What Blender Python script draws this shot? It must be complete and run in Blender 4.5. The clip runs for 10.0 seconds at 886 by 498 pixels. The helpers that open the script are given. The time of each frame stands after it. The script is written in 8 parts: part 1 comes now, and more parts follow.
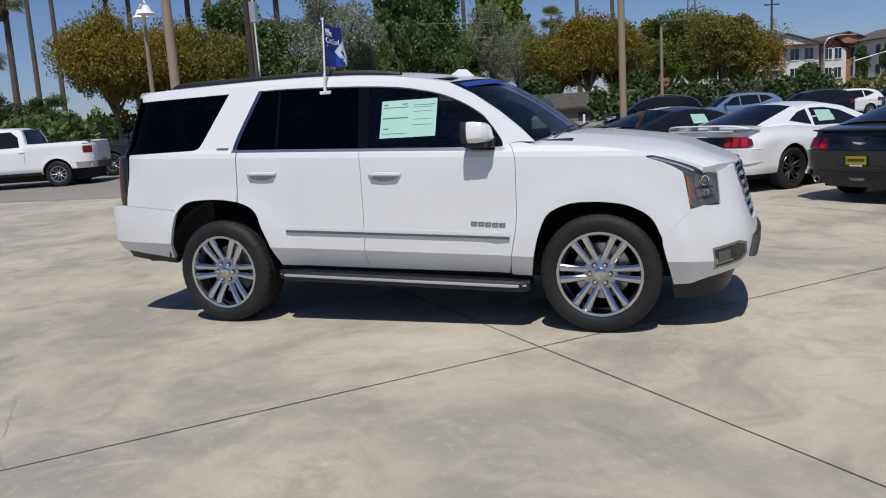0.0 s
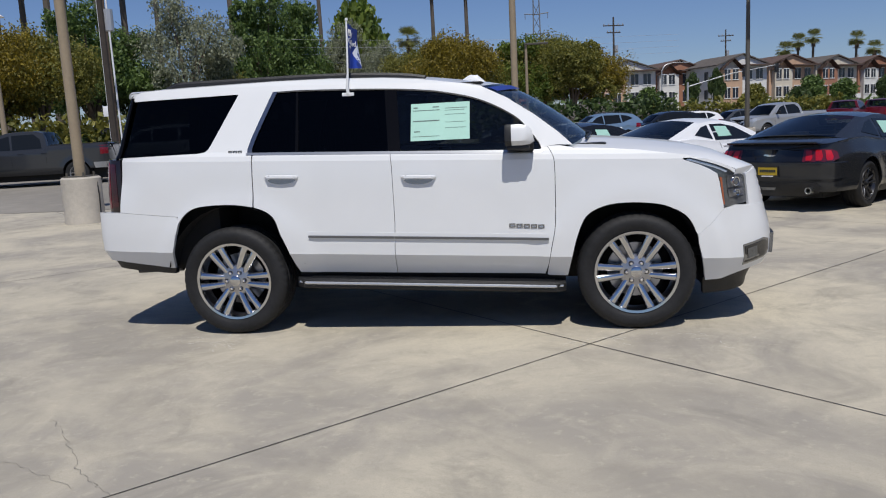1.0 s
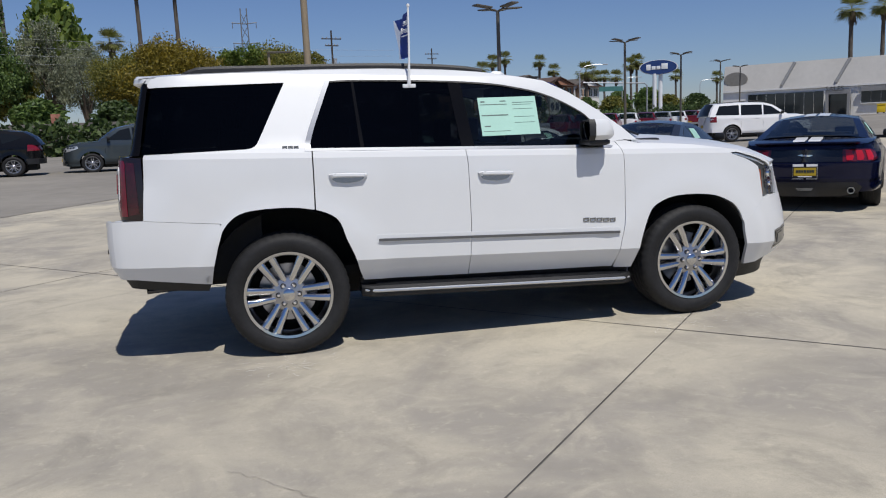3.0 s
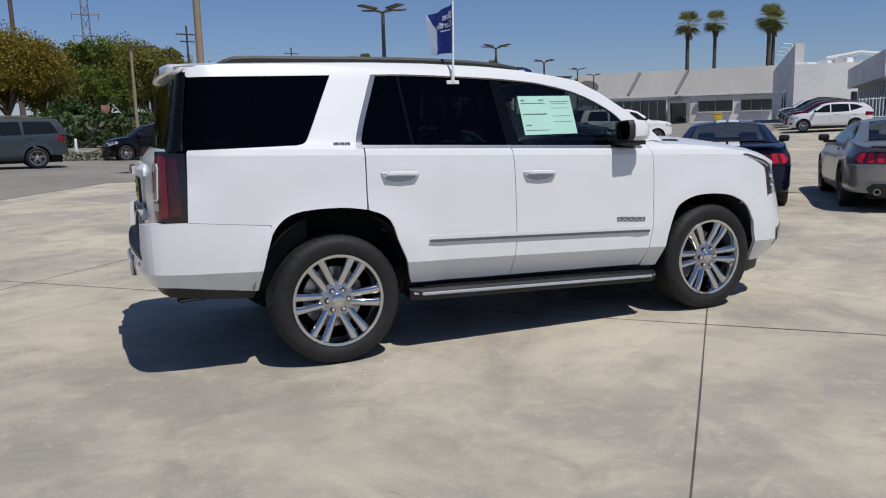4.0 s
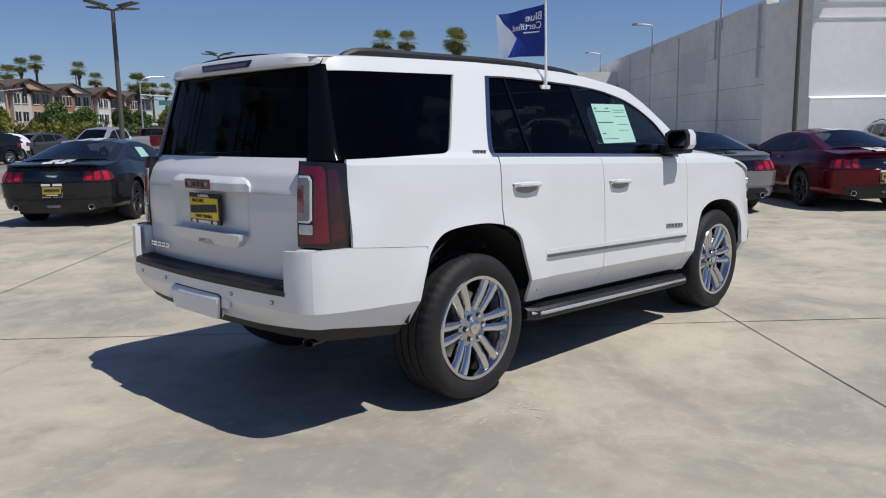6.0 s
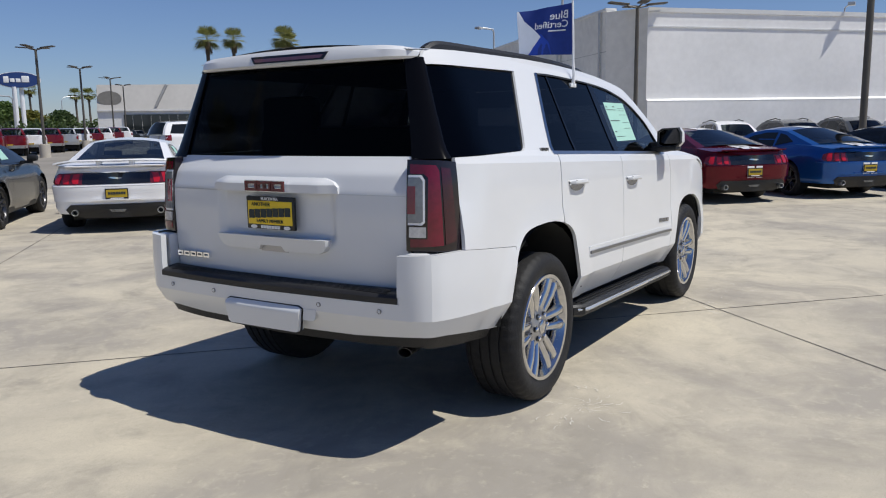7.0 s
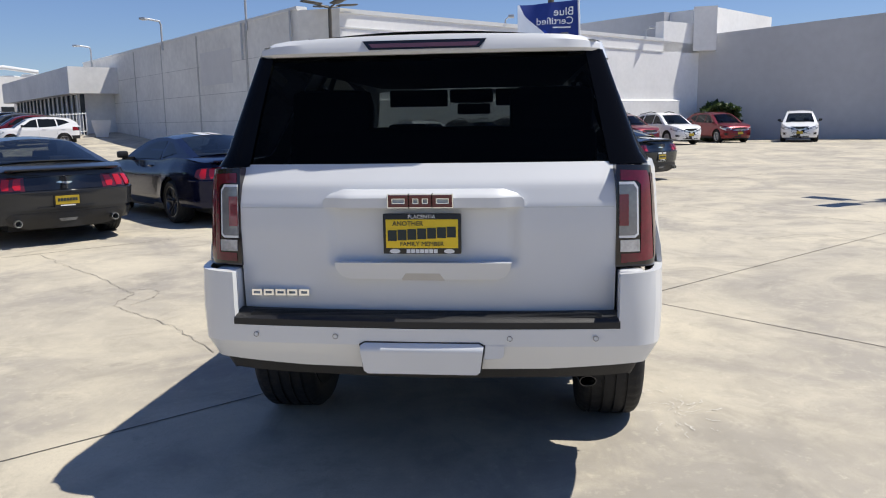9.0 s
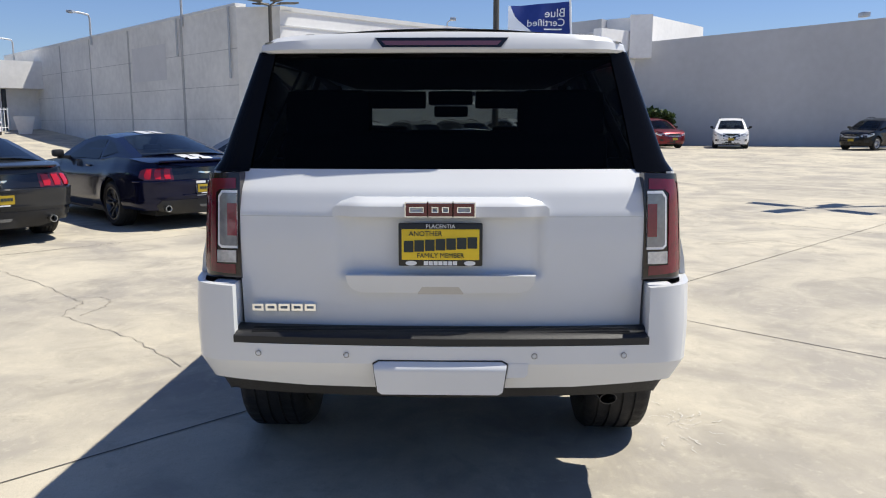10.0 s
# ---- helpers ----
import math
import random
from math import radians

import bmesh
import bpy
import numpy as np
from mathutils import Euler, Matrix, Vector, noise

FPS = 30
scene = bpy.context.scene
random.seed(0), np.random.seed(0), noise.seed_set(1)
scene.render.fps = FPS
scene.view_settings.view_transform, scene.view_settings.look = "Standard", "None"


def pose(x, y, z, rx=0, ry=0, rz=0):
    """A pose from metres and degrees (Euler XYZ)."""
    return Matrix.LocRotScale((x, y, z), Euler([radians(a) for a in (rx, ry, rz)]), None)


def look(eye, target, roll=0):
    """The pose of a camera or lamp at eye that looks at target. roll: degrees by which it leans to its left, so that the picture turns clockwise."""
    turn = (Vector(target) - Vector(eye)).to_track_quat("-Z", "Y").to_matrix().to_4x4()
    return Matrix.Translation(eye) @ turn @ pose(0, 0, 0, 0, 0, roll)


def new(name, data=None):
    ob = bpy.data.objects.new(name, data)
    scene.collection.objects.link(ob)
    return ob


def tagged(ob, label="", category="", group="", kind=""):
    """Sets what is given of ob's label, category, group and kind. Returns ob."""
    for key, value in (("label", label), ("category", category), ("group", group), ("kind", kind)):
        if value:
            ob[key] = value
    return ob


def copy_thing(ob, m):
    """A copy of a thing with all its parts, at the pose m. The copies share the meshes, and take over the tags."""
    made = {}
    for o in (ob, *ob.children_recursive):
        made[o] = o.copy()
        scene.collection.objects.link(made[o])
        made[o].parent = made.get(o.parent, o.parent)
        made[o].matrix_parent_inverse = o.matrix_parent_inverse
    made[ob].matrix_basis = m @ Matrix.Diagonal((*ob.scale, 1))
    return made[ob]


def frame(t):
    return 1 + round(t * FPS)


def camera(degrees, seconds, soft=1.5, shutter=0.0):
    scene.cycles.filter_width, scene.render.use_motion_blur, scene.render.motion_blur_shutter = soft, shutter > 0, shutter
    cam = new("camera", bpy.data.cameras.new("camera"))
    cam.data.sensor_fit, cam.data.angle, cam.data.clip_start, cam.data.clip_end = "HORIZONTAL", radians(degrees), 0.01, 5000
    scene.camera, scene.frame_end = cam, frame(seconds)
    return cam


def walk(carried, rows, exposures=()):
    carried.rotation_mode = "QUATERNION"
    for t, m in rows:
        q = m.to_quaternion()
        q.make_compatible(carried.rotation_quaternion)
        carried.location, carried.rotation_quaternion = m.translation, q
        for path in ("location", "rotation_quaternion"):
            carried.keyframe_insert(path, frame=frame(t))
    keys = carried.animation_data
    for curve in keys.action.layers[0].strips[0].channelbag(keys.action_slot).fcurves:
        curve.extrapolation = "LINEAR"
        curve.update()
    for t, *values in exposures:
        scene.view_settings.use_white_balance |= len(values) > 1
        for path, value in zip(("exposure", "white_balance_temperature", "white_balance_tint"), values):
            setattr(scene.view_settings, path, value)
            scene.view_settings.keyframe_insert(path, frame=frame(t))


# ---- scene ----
cam = camera(59.6, 10.0, soft=1.1)
PATH = [
    (0, (2.172, -6.106, 1.510), (1.523, -4.247, 1.176), -3.6),
    (0.5, (1.541, -6.29, 1.481), (1.076, -4.371, 1.164), -3.2),
    (1, (0.916, -6.406, 1.474), (0.63, -4.451, 1.164), -2.9),
    (1.5, (0.284, -6.392, 1.475), (0.182, -4.419, 1.168), -2.7),
    (2, (-0.343, -6.397, 1.472), (-0.265, -4.422, 1.166), -2.7),
    (2.5, (-0.968, -6.265, 1.467), (-0.707, -4.306, 1.158), -2.7),
    (4, (-2.75, -5.545, 1.479), (-1.964, -3.734, 1.159), -1.5),
    (4.5, (-3.249, -5.145, 1.489), (-2.295, -3.416, 1.170), -1.2),
    (5, (-3.719, -4.716, 1.490), (-2.605, -3.084, 1.179), -1.1),
    (5.5, (-4.175, -4.241, 1.494), (-2.905, -2.726, 1.187), -1.0),
    (7, (-5.279, -2.662, 1.497), (-3.598, -1.624, 1.187), -0.9),
    (7.5, (-5.525, -2.071, 1.515), (-3.732, -1.244, 1.197), -1.1),
    (8, (-5.635, -1.466, 1.526), (-3.757, -0.86, 1.202), -1.4),
    (8.5, (-5.642, -0.888, 1.529), (-3.707, -0.501, 1.201), -1.2),
    (9, (-5.534, -0.405, 1.538), (-3.573, -0.193, 1.212), -0.9),
    (9.5, (-5.479, -0.09, 1.545), (-3.508, 0.008, 1.220), -0.4),
    (10, (-5.361, -0.072, 1.545), (-3.388, -0.028, 1.223), -0.0),
]
walk(cam, [(t, look(eye, target, roll)) for t, eye, target, roll in PATH], exposures=[(0, -0.05, 6420, 10), (2.5, -0.05, 6420, 10), (5.5, 0.0, 6420, 9), (7.0, 0.15, 6500, 9), (8.0, 0.28, 6600, 9), (9.0, 0.5, 6650, 9), (10.0, 0.63, 6700, 8)])

# ---- world, sun, exposure ----
SUN = Vector((0.112, -0.462, 0.87)).normalized()
world = bpy.data.worlds.new("sky")
scene.world = world
world.use_nodes = True
wn, wl = world.node_tree.nodes, world.node_tree.links
sky = wn.new("ShaderNodeTexSky")
sky.sky_type, sky.sun_disc = "NISHITA", False
sky.sun_elevation = math.asin(SUN.z)
sky.sun_rotation = math.atan2(SUN.x, SUN.y)
sky.air_density, sky.dust_density, sky.ozone_density = 1.0, 0.2, 2.4
tone = wn.new("ShaderNodeMix")
tone.data_type, tone.blend_type = "RGBA", "MULTIPLY"
tone.inputs[0].default_value = 1.0
tone.inputs[7].default_value = (0.80, 0.905, 1.22, 1)
wl.new(sky.outputs[0], tone.inputs[6])
wl.new(tone.outputs[2], wn["Background"].inputs[0])
wn["Background"].inputs[1].default_value = 0.062
lamp = bpy.data.lights.new("sun", "SUN")
lamp.energy, lamp.angle, lamp.color = 3.9, radians(0.53), (1.0, 0.962, 0.895)
sun = new("sun", lamp)
sun.matrix_world = look(SUN * 50, (0, 0, 0))


# ---- materials ----
def mat(name, col, rough=0.5, metal=0.0, coat=0.0, var=0.12, scale=6.0, bump=0.0, fine=0.0, col2=None, spec=0.5):
    """A surface with variation at two scales, in object metres."""
    m = bpy.data.materials.new(name)
    m.use_nodes = True
    n, l = m.node_tree.nodes, m.node_tree.links
    b = n["Principled BSDF"]
    b.inputs["Roughness"].default_value = rough
    b.inputs["Metallic"].default_value = metal
    b.inputs["Coat Weight"].default_value = coat
    b.inputs["Coat Roughness"].default_value = 0.03
    b.inputs["Specular IOR Level"].default_value = spec
    b.inputs["Base Color"].default_value = (*col, 1)
    if var > 0:
        tc = n.new("ShaderNodeTexCoord")
        big, small = n.new("ShaderNodeTexNoise"), n.new("ShaderNodeTexNoise")
        big.inputs["Scale"].default_value, small.inputs["Scale"].default_value = scale * 0.25, scale * 3
        big.inputs["Detail"].default_value, small.inputs["Detail"].default_value = 4, 6
        l.new(tc.outputs["Object"], big.inputs["Vector"]), l.new(tc.outputs["Object"], small.inputs["Vector"])
        add = n.new("ShaderNodeMath")
        add.operation = "MULTIPLY_ADD"
        l.new(small.outputs[0], add.inputs[0])
        add.inputs[1].default_value = 0.5
        l.new(big.outputs[0], add.inputs[2])
        ramp = n.new("ShaderNodeValToRGB")
        lo = tuple(c * (1 - var) for c in col) if col2 is None else col2
        hi = tuple(min(1, c * (1 + var)) for c in col)
        ramp.color_ramp.elements[0].color, ramp.color_ramp.elements[1].color = (*lo, 1), (*hi, 1)
        ramp.color_ramp.elements[0].position, ramp.color_ramp.elements[1].position = 0.52, 0.98
        l.new(add.outputs[0], ramp.inputs[0])
        l.new(ramp.outputs[0], b.inputs["Base Color"])
        if bump > 0:
            bp = n.new("ShaderNodeBump")
            bp.inputs["Strength"].default_value, bp.inputs["Distance"].default_value = bump, 0.02
            f2 = n.new("ShaderNodeTexNoise")
            f2.inputs["Scale"].default_value, f2.inputs["Detail"].default_value = fine or scale * 8, 5
            l.new(tc.outputs["Object"], f2.inputs["Vector"])
            l.new(f2.outputs[0], bp.inputs["Height"])
            l.new(bp.outputs[0], b.inputs["Normal"])
    return m


def paint(name, col, metal=0.0, rough=0.35, coat=1.0):
    return mat(name, col, rough, metal, coat, var=0.03, scale=1.5)


def pane(name, tint, ior=1.5, edge=1.0):
    """Thin tinted glass: see-through by its tint, with mirror gloss on top."""
    m = bpy.data.materials.new(name)
    m.use_nodes = True
    n, l = m.node_tree.nodes, m.node_tree.links
    n.remove(n["Principled BSDF"])
    t, g, lw, mix = n.new("ShaderNodeBsdfTransparent"), n.new("ShaderNodeBsdfGlossy"), n.new("ShaderNodeLayerWeight"), n.new("ShaderNodeMixShader")
    t.inputs[0].default_value = (*tint, 1)
    g.inputs["Roughness"].default_value = 0.015
    lw.inputs[0].default_value = 0.5
    pw, ma = n.new("ShaderNodeMath"), n.new("ShaderNodeMath")
    pw.operation, ma.operation = "POWER", "MULTIPLY_ADD"
    r0 = ((ior - 1) / (ior + 1)) ** 2
    pw.inputs[1].default_value, ma.inputs[1].default_value, ma.inputs[2].default_value = 5.0, (1 - r0) * edge, r0
    l.new(lw.outputs["Facing"], pw.inputs[0]), l.new(pw.outputs[0], ma.inputs[0])
    l.new(ma.outputs[0], mix.inputs[0]), l.new(t.outputs[0], mix.inputs[1]), l.new(g.outputs[0], mix.inputs[2])
    l.new(mix.outputs[0], n["Material Output"].inputs[0])
    return m


WHITE = paint("white_paint", (0.68, 0.69, 0.70), coat=0.55)
BLACK_TRIM = mat("black_plastic", (0.010, 0.010, 0.011), 0.5, var=0.3, scale=30, bump=0.15)
GLOSS_BLACK = mat("gloss_black", (0.008, 0.008, 0.009), 0.12, coat=0.6, var=0.1)
RUBBER = mat("tyre_rubber", (0.016, 0.016, 0.017), 0.62, var=0.35, scale=14, bump=0.2, spec=0.3)
CHROME = mat("chrome", (0.88, 0.89, 0.90), 0.09, 1.0, var=0.02)
SATIN = mat("satin_metal", (0.55, 0.56, 0.57), 0.28, 1.0, var=0.06)
DARK_ALLOY = mat("dark_alloy", (0.085, 0.085, 0.09), 0.27, 0.8, var=0.1)
GREY_ALLOY = mat("grey_alloy", (0.42, 0.42, 0.44), 0.3, 0.9, var=0.06)
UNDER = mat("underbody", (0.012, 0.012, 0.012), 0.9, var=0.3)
TINT = pane("privacy_glass", (0.035, 0.037, 0.042), 1.28, 0.6)
REAR_TINT = pane("rear_privacy_glass", (0.12, 0.135, 0.137), 1.18, 0.5)
CLEAR = pane("door_glass", (0.26, 0.29, 0.285))
SCREEN = pane("windscreen_glass", (0.62, 0.66, 0.64))
FAR_GLASS = mat("car_window", (0.010, 0.012, 0.014), 0.03, var=0.05, spec=0.28)
RED_LENS = mat("red_lens", (0.42, 0.006, 0.012), 0.1, coat=1.0, var=0.15, scale=20)
LAMP_RED = mat("deep_red_lens", (0.17, 0.004, 0.010), 0.1, coat=0.6, var=0.15, scale=20)
DARK_RED = mat("smoked_red_lens", (0.10, 0.008, 0.012), 0.1, coat=1.0, var=0.15, scale=20)
CLEAR_LENS = mat("clear_lens", (0.55, 0.56, 0.57), 0.12, 0.4, coat=1.0, var=0.15, scale=30)
AMBER = mat("amber_reflector", (0.30, 0.07, 0.02), 0.2, coat=1.0, var=0.1)
SEAT = mat("seat_cloth", (0.045, 0.043, 0.042), 0.8, var=0.2, scale=20)
PAPER = mat("sticker_paper", (0.36, 0.60, 0.51), 0.6, var=0.04, scale=20)
INK = mat("dark_ink", (0.02, 0.03, 0.03), 0.6, var=0)
YELLOW = mat("yellow_plate", (0.80, 0.56, 0.02), 0.4, var=0.05, scale=30)
PLATE_GOLD = mat("gold_plate", (0.42, 0.29, 0.015), 0.45, var=0.1, scale=30)
PLATE_BLACK = mat("plate_black", (0.012, 0.012, 0.012), 0.35, var=0)
PRINT_WHITE = mat("white_print", (0.80, 0.80, 0.80), 0.5, var=0)
BADGE_RED = mat("badge_red", (0.095, 0.003, 0.008), 0.25, coat=0.5, var=0.05)
FLAG_BLUE = mat("flag_blue", (0.010, 0.035, 0.22), 0.75, var=0.15, scale=12)
FLAG_WHITE = mat("flag_white", (0.74, 0.78, 0.84), 0.75, var=0.05, scale=12)
WHITE_PLASTIC = mat("white_plastic", (0.76, 0.77, 0.78), 0.4, var=0.04)


# ---- mesh helpers ----
def finish(bm, name, material, angle=32):
    me = bpy.data.meshes.new(name)
    for f in bm.faces:
        f.smooth = True
    bm.to_mesh(me)
    bm.free()
    me.set_sharp_from_angle(angle=radians(angle))
    for m in material if isinstance(material, (list, tuple)) else [material]:
        me.materials.append(m)
    return me


def part(name, bm, material, parent, label="", angle=32):
    ob = new(name, finish(bm, name, material, angle))
    ob.parent = parent
    return tagged(ob, label) if label else ob


def thing(name, m=None, label="", category="", group="", kind=""):
    ob = new(name)
    ob.empty_display_size = 0.2
    if m is not None:
        ob.matrix_basis = m
    return tagged(ob, label, category, group, kind)


def solid(name, bm, material, label="", category="", group="", kind="", m=None, angle=32):
    ob = new(name, finish(bm, name, material, angle))
    if m is not None:
        ob.matrix_basis = m
    return tagged(ob, label, category, group, kind)


def box(bm, x0, y0, z0, x1, y1, z1, bevel=0.0, m=None):
    r = bmesh.ops.create_cube(bm, size=1.0)
    vs = r["verts"]
    for v in vs:
        v.co = Vector((x0 + (v.co.x + 0.5) * (x1 - x0), y0 + (v.co.y + 0.5) * (y1 - y0), z0 + (v.co.z + 0.5) * (z1 - z0)))
    if bevel > 0:
        es = list({e for v in vs for e in v.link_edges})
        got = bmesh.ops.bevel(bm, geom=es, offset=bevel, segments=2, affect="EDGES", profile=0.6)
        vs = list({v for f in got["faces"] for v in f.verts} | {v for v in vs if v.is_valid})
    if m is not None:
        bmesh.ops.transform(bm, matrix=m, verts=vs)
    return bm


def boxed(*a, **k):
    return box(bmesh.new(), *a, **k)


def tube(bm, pts, radii, n=10, cap=True):
    """A round bar along pts; radii one number or one for each point."""
    pts = [Vector(p) for p in pts]
    radii = [radii] * len(pts) if isinstance(radii, (int, float)) else radii
    rings, side = [], None
    for i, p in enumerate(pts):
        d = (pts[min(i + 1, len(pts) - 1)] - pts[max(i - 1, 0)]).normalized()
        if side is None:
            side = d.cross(Vector((0, 0, 1)))
            if side.length < 0.05:
                side = d.cross(Vector((1, 0, 0)))
        side = (side - d * side.dot(d)).normalized()
        up = d.cross(side)
        rings.append([bm.verts.new(p + radii[i] * (math.cos(a) * side + math.sin(a) * up)) for a in (2 * math.pi * k / n for k in range(n))])
    for a, b in zip(rings, rings[1:]):
        for k in range(n):
            bm.faces.new((a[k], a[(k + 1) % n], b[(k + 1) % n], b[k]))
    if cap:
        bm.faces.new(rings[0][::-1]), bm.faces.new(rings[-1])
    bmesh.ops.recalc_face_normals(bm, faces=bm.faces[:])
    return bm


def grid(bm, rows, closed=False):
    """A sheet through rows of points."""
    vs = [[bm.verts.new(p) for p in r] for r in rows]
    for a, b in zip(vs, vs[1:]):
        n = len(a)
        for k in range(n if closed else n - 1):
            q = (a[k], a[(k + 1) % n], b[(k + 1) % n], b[k])
            if len({tuple(v.co) for v in q}) >= 3:
                bm.faces.new(q)
    return vs


def turned(profile, n=32, axis="y"):
    """A body of revolution: profile of (radius, along)."""
    bm = bmesh.new()
    rows = []
    for k in range(n):
        a = 2 * math.pi * k / n
        c, s = math.cos(a), math.sin(a)
        rows.append([(r * c, h, r * s) if axis == "y" else (r * c, r * s, h) for r, h in profile])
    grid(bm, rows + rows[:1])
    bmesh.ops.remove_doubles(bm, verts=bm.verts[:], dist=1e-5)
    bmesh.ops.recalc_face_normals(bm, faces=bm.faces[:])
    return bm


def curve(pts, n=6, closed=False):
    """Points on a smooth line through pts."""
    p = [np.array(q, float) for q in pts]
    out, c = [], len(p)
    for i in range(c if closed else c - 1):
        a, b = p[i], p[(i + 1) % c]
        a0 = p[i - 1] if closed or i > 0 else 2 * a - b
        b1 = p[(i + 2) % c] if closed or i + 2 < c else 2 * b - a
        for k in range(n):
            t = k / n
            out.append(tuple(0.5 * (2 * a + (b - a0) * t + (2 * a0 - 5 * a + 4 * b - b1) * t * t + (3 * a - a0 - 3 * b + b1) * t**3)))
    if not closed:
        out.append(tuple(p[-1]))
    return out


def panel(poly, fmap, step=0.08, depth=0.02, bm=None, stepv=None, vcuts=()):
    """A shell: a flat outline (u, v) cut into a fine net, laid on the surface fmap(u, v, inset), with a folded rim."""
    b2 = bmesh.new()
    clean = []
    for p in poly:
        if not clean or math.dist(p, clean[-1]) > 1e-4:
            clean.append(p)
    if math.dist(clean[0], clean[-1]) < 1e-4:
        clean.pop()
    b2.faces.new([b2.verts.new((u, v, 0)) for u, v in clean])
    us, vs = [p[0] for p in poly], [p[1] for p in poly]
    for ax, lo, hi, st in ((0, min(us), max(us), step), (1, min(vs), max(vs), stepv or step)):
        n = int((hi - lo) / st)
        even = [lo + (hi - lo) * k / (n + 1) for k in range(1, n + 1)]
        for at in [v for v in vcuts if lo < v < hi] if ax and vcuts else even:
            no = (1, 0, 0) if ax == 0 else (0, 1, 0)
            co = (at, 0, 0) if ax == 0 else (0, at, 0)
            bmesh.ops.bisect_plane(b2, geom=b2.verts[:] + b2.edges[:] + b2.faces[:], plane_co=co, plane_no=no, dist=1e-5)
    uv = {v: (v.co.x, v.co.y) for v in b2.verts}
    edge = [e for e in b2.edges if e.is_boundary]
    rim = {}
    for e in edge:
        for v in e.verts:
            if v not in rim:
                rim[v] = b2.verts.new(fmap(*uv[v], depth))
    out = Vector((0, 0, 0))
    faces = b2.faces[:]
    for v, q in uv.items():
        v.co = fmap(*q, 0.0)
    for f in faces:
        f.normal_update()
    big = max(faces, key=lambda f: f.calc_area())
    q = uv[big.verts[0]]
    out = Vector(fmap(*q, -0.01)) - Vector(fmap(*q, 0.0))
    if big.normal.dot(out) < 0:
        bmesh.ops.reverse_faces(b2, faces=faces)
    if depth:
        for e in edge:
            f = e.link_faces[0]
            a, b = e.verts
            for l in f.loops:
                if l.edge == e:
                    a, b = l.vert, l.link_loop_next.vert
            b2.faces.new((b, a, rim[a], rim[b]))
    bmesh.ops.triangulate(b2, faces=[f for f in b2.faces if len(f.verts) > 4])
    if bm is None:
        return b2
    me = bpy.data.meshes.new("tmp")
    b2.to_mesh(me)
    b2.free()
    bm.from_mesh(me)
    bpy.data.meshes.remove(me)
    return bm


def text_mesh(words, size, material, thick=0.002, mirror=False):
    """Lettering in Blender's own font, centred, in the plane x, y."""
    c = bpy.data.curves.new("lettering", "FONT")
    c.body, c.size, c.extrude, c.align_x, c.align_y = words, size, thick, "CENTER", "CENTER"
    ob = bpy.data.objects.new("lettering", c)
    scene.collection.objects.link(ob)
    me = bpy.data.meshes.new_from_object(ob.evaluated_get(bpy.context.evaluated_depsgraph_get()))
    bpy.data.objects.remove(ob)
    bpy.data.curves.remove(c)
    me.materials.clear()
    me.materials.append(material)
    return me


def lettered(words, size, material, parent, m, name="lettering", label=""):
    ob = new(name, text_mesh(words, size, material))
    ob.parent = parent
    ob.matrix_basis = m
    return tagged(ob, label) if label else ob


class Rail:
    """A plan line walked by its length, with its outward normal."""

    def __init__(self, pts, start=0.0):
        self.p = [Vector((x, y)) for x, y in pts]
        self.s = [start]
        for a, b in zip(self.p, self.p[1:]):
            self.s.append(self.s[-1] + (b - a).length)
        self.n = []
        for i in range(len(self.p)):
            d = (self.p[min(i + 1, len(self.p) - 1)] - self.p[max(i - 1, 0)]).normalized()
            self.n.append(Vector((-d.y, d.x)))

    def at(self, s):
        i = min(max(int(np.searchsorted(self.s, s)) - 1, 0), len(self.p) - 2)
        t = (s - self.s[i]) / (self.s[i + 1] - self.s[i])
        return self.p[i].lerp(self.p[i + 1], t), self.n[i].lerp(self.n[i + 1], min(max(t, 0), 1)).normalized()

    def s_of(self, k, value):
        """The length at which coordinate k takes the value (it must go one way)."""
        c = [q[k] for q in self.p]
        return float(np.interp(value, c, self.s)) if c[-1] > c[0] else float(np.interp(-value, [-v for v in c], self.s))


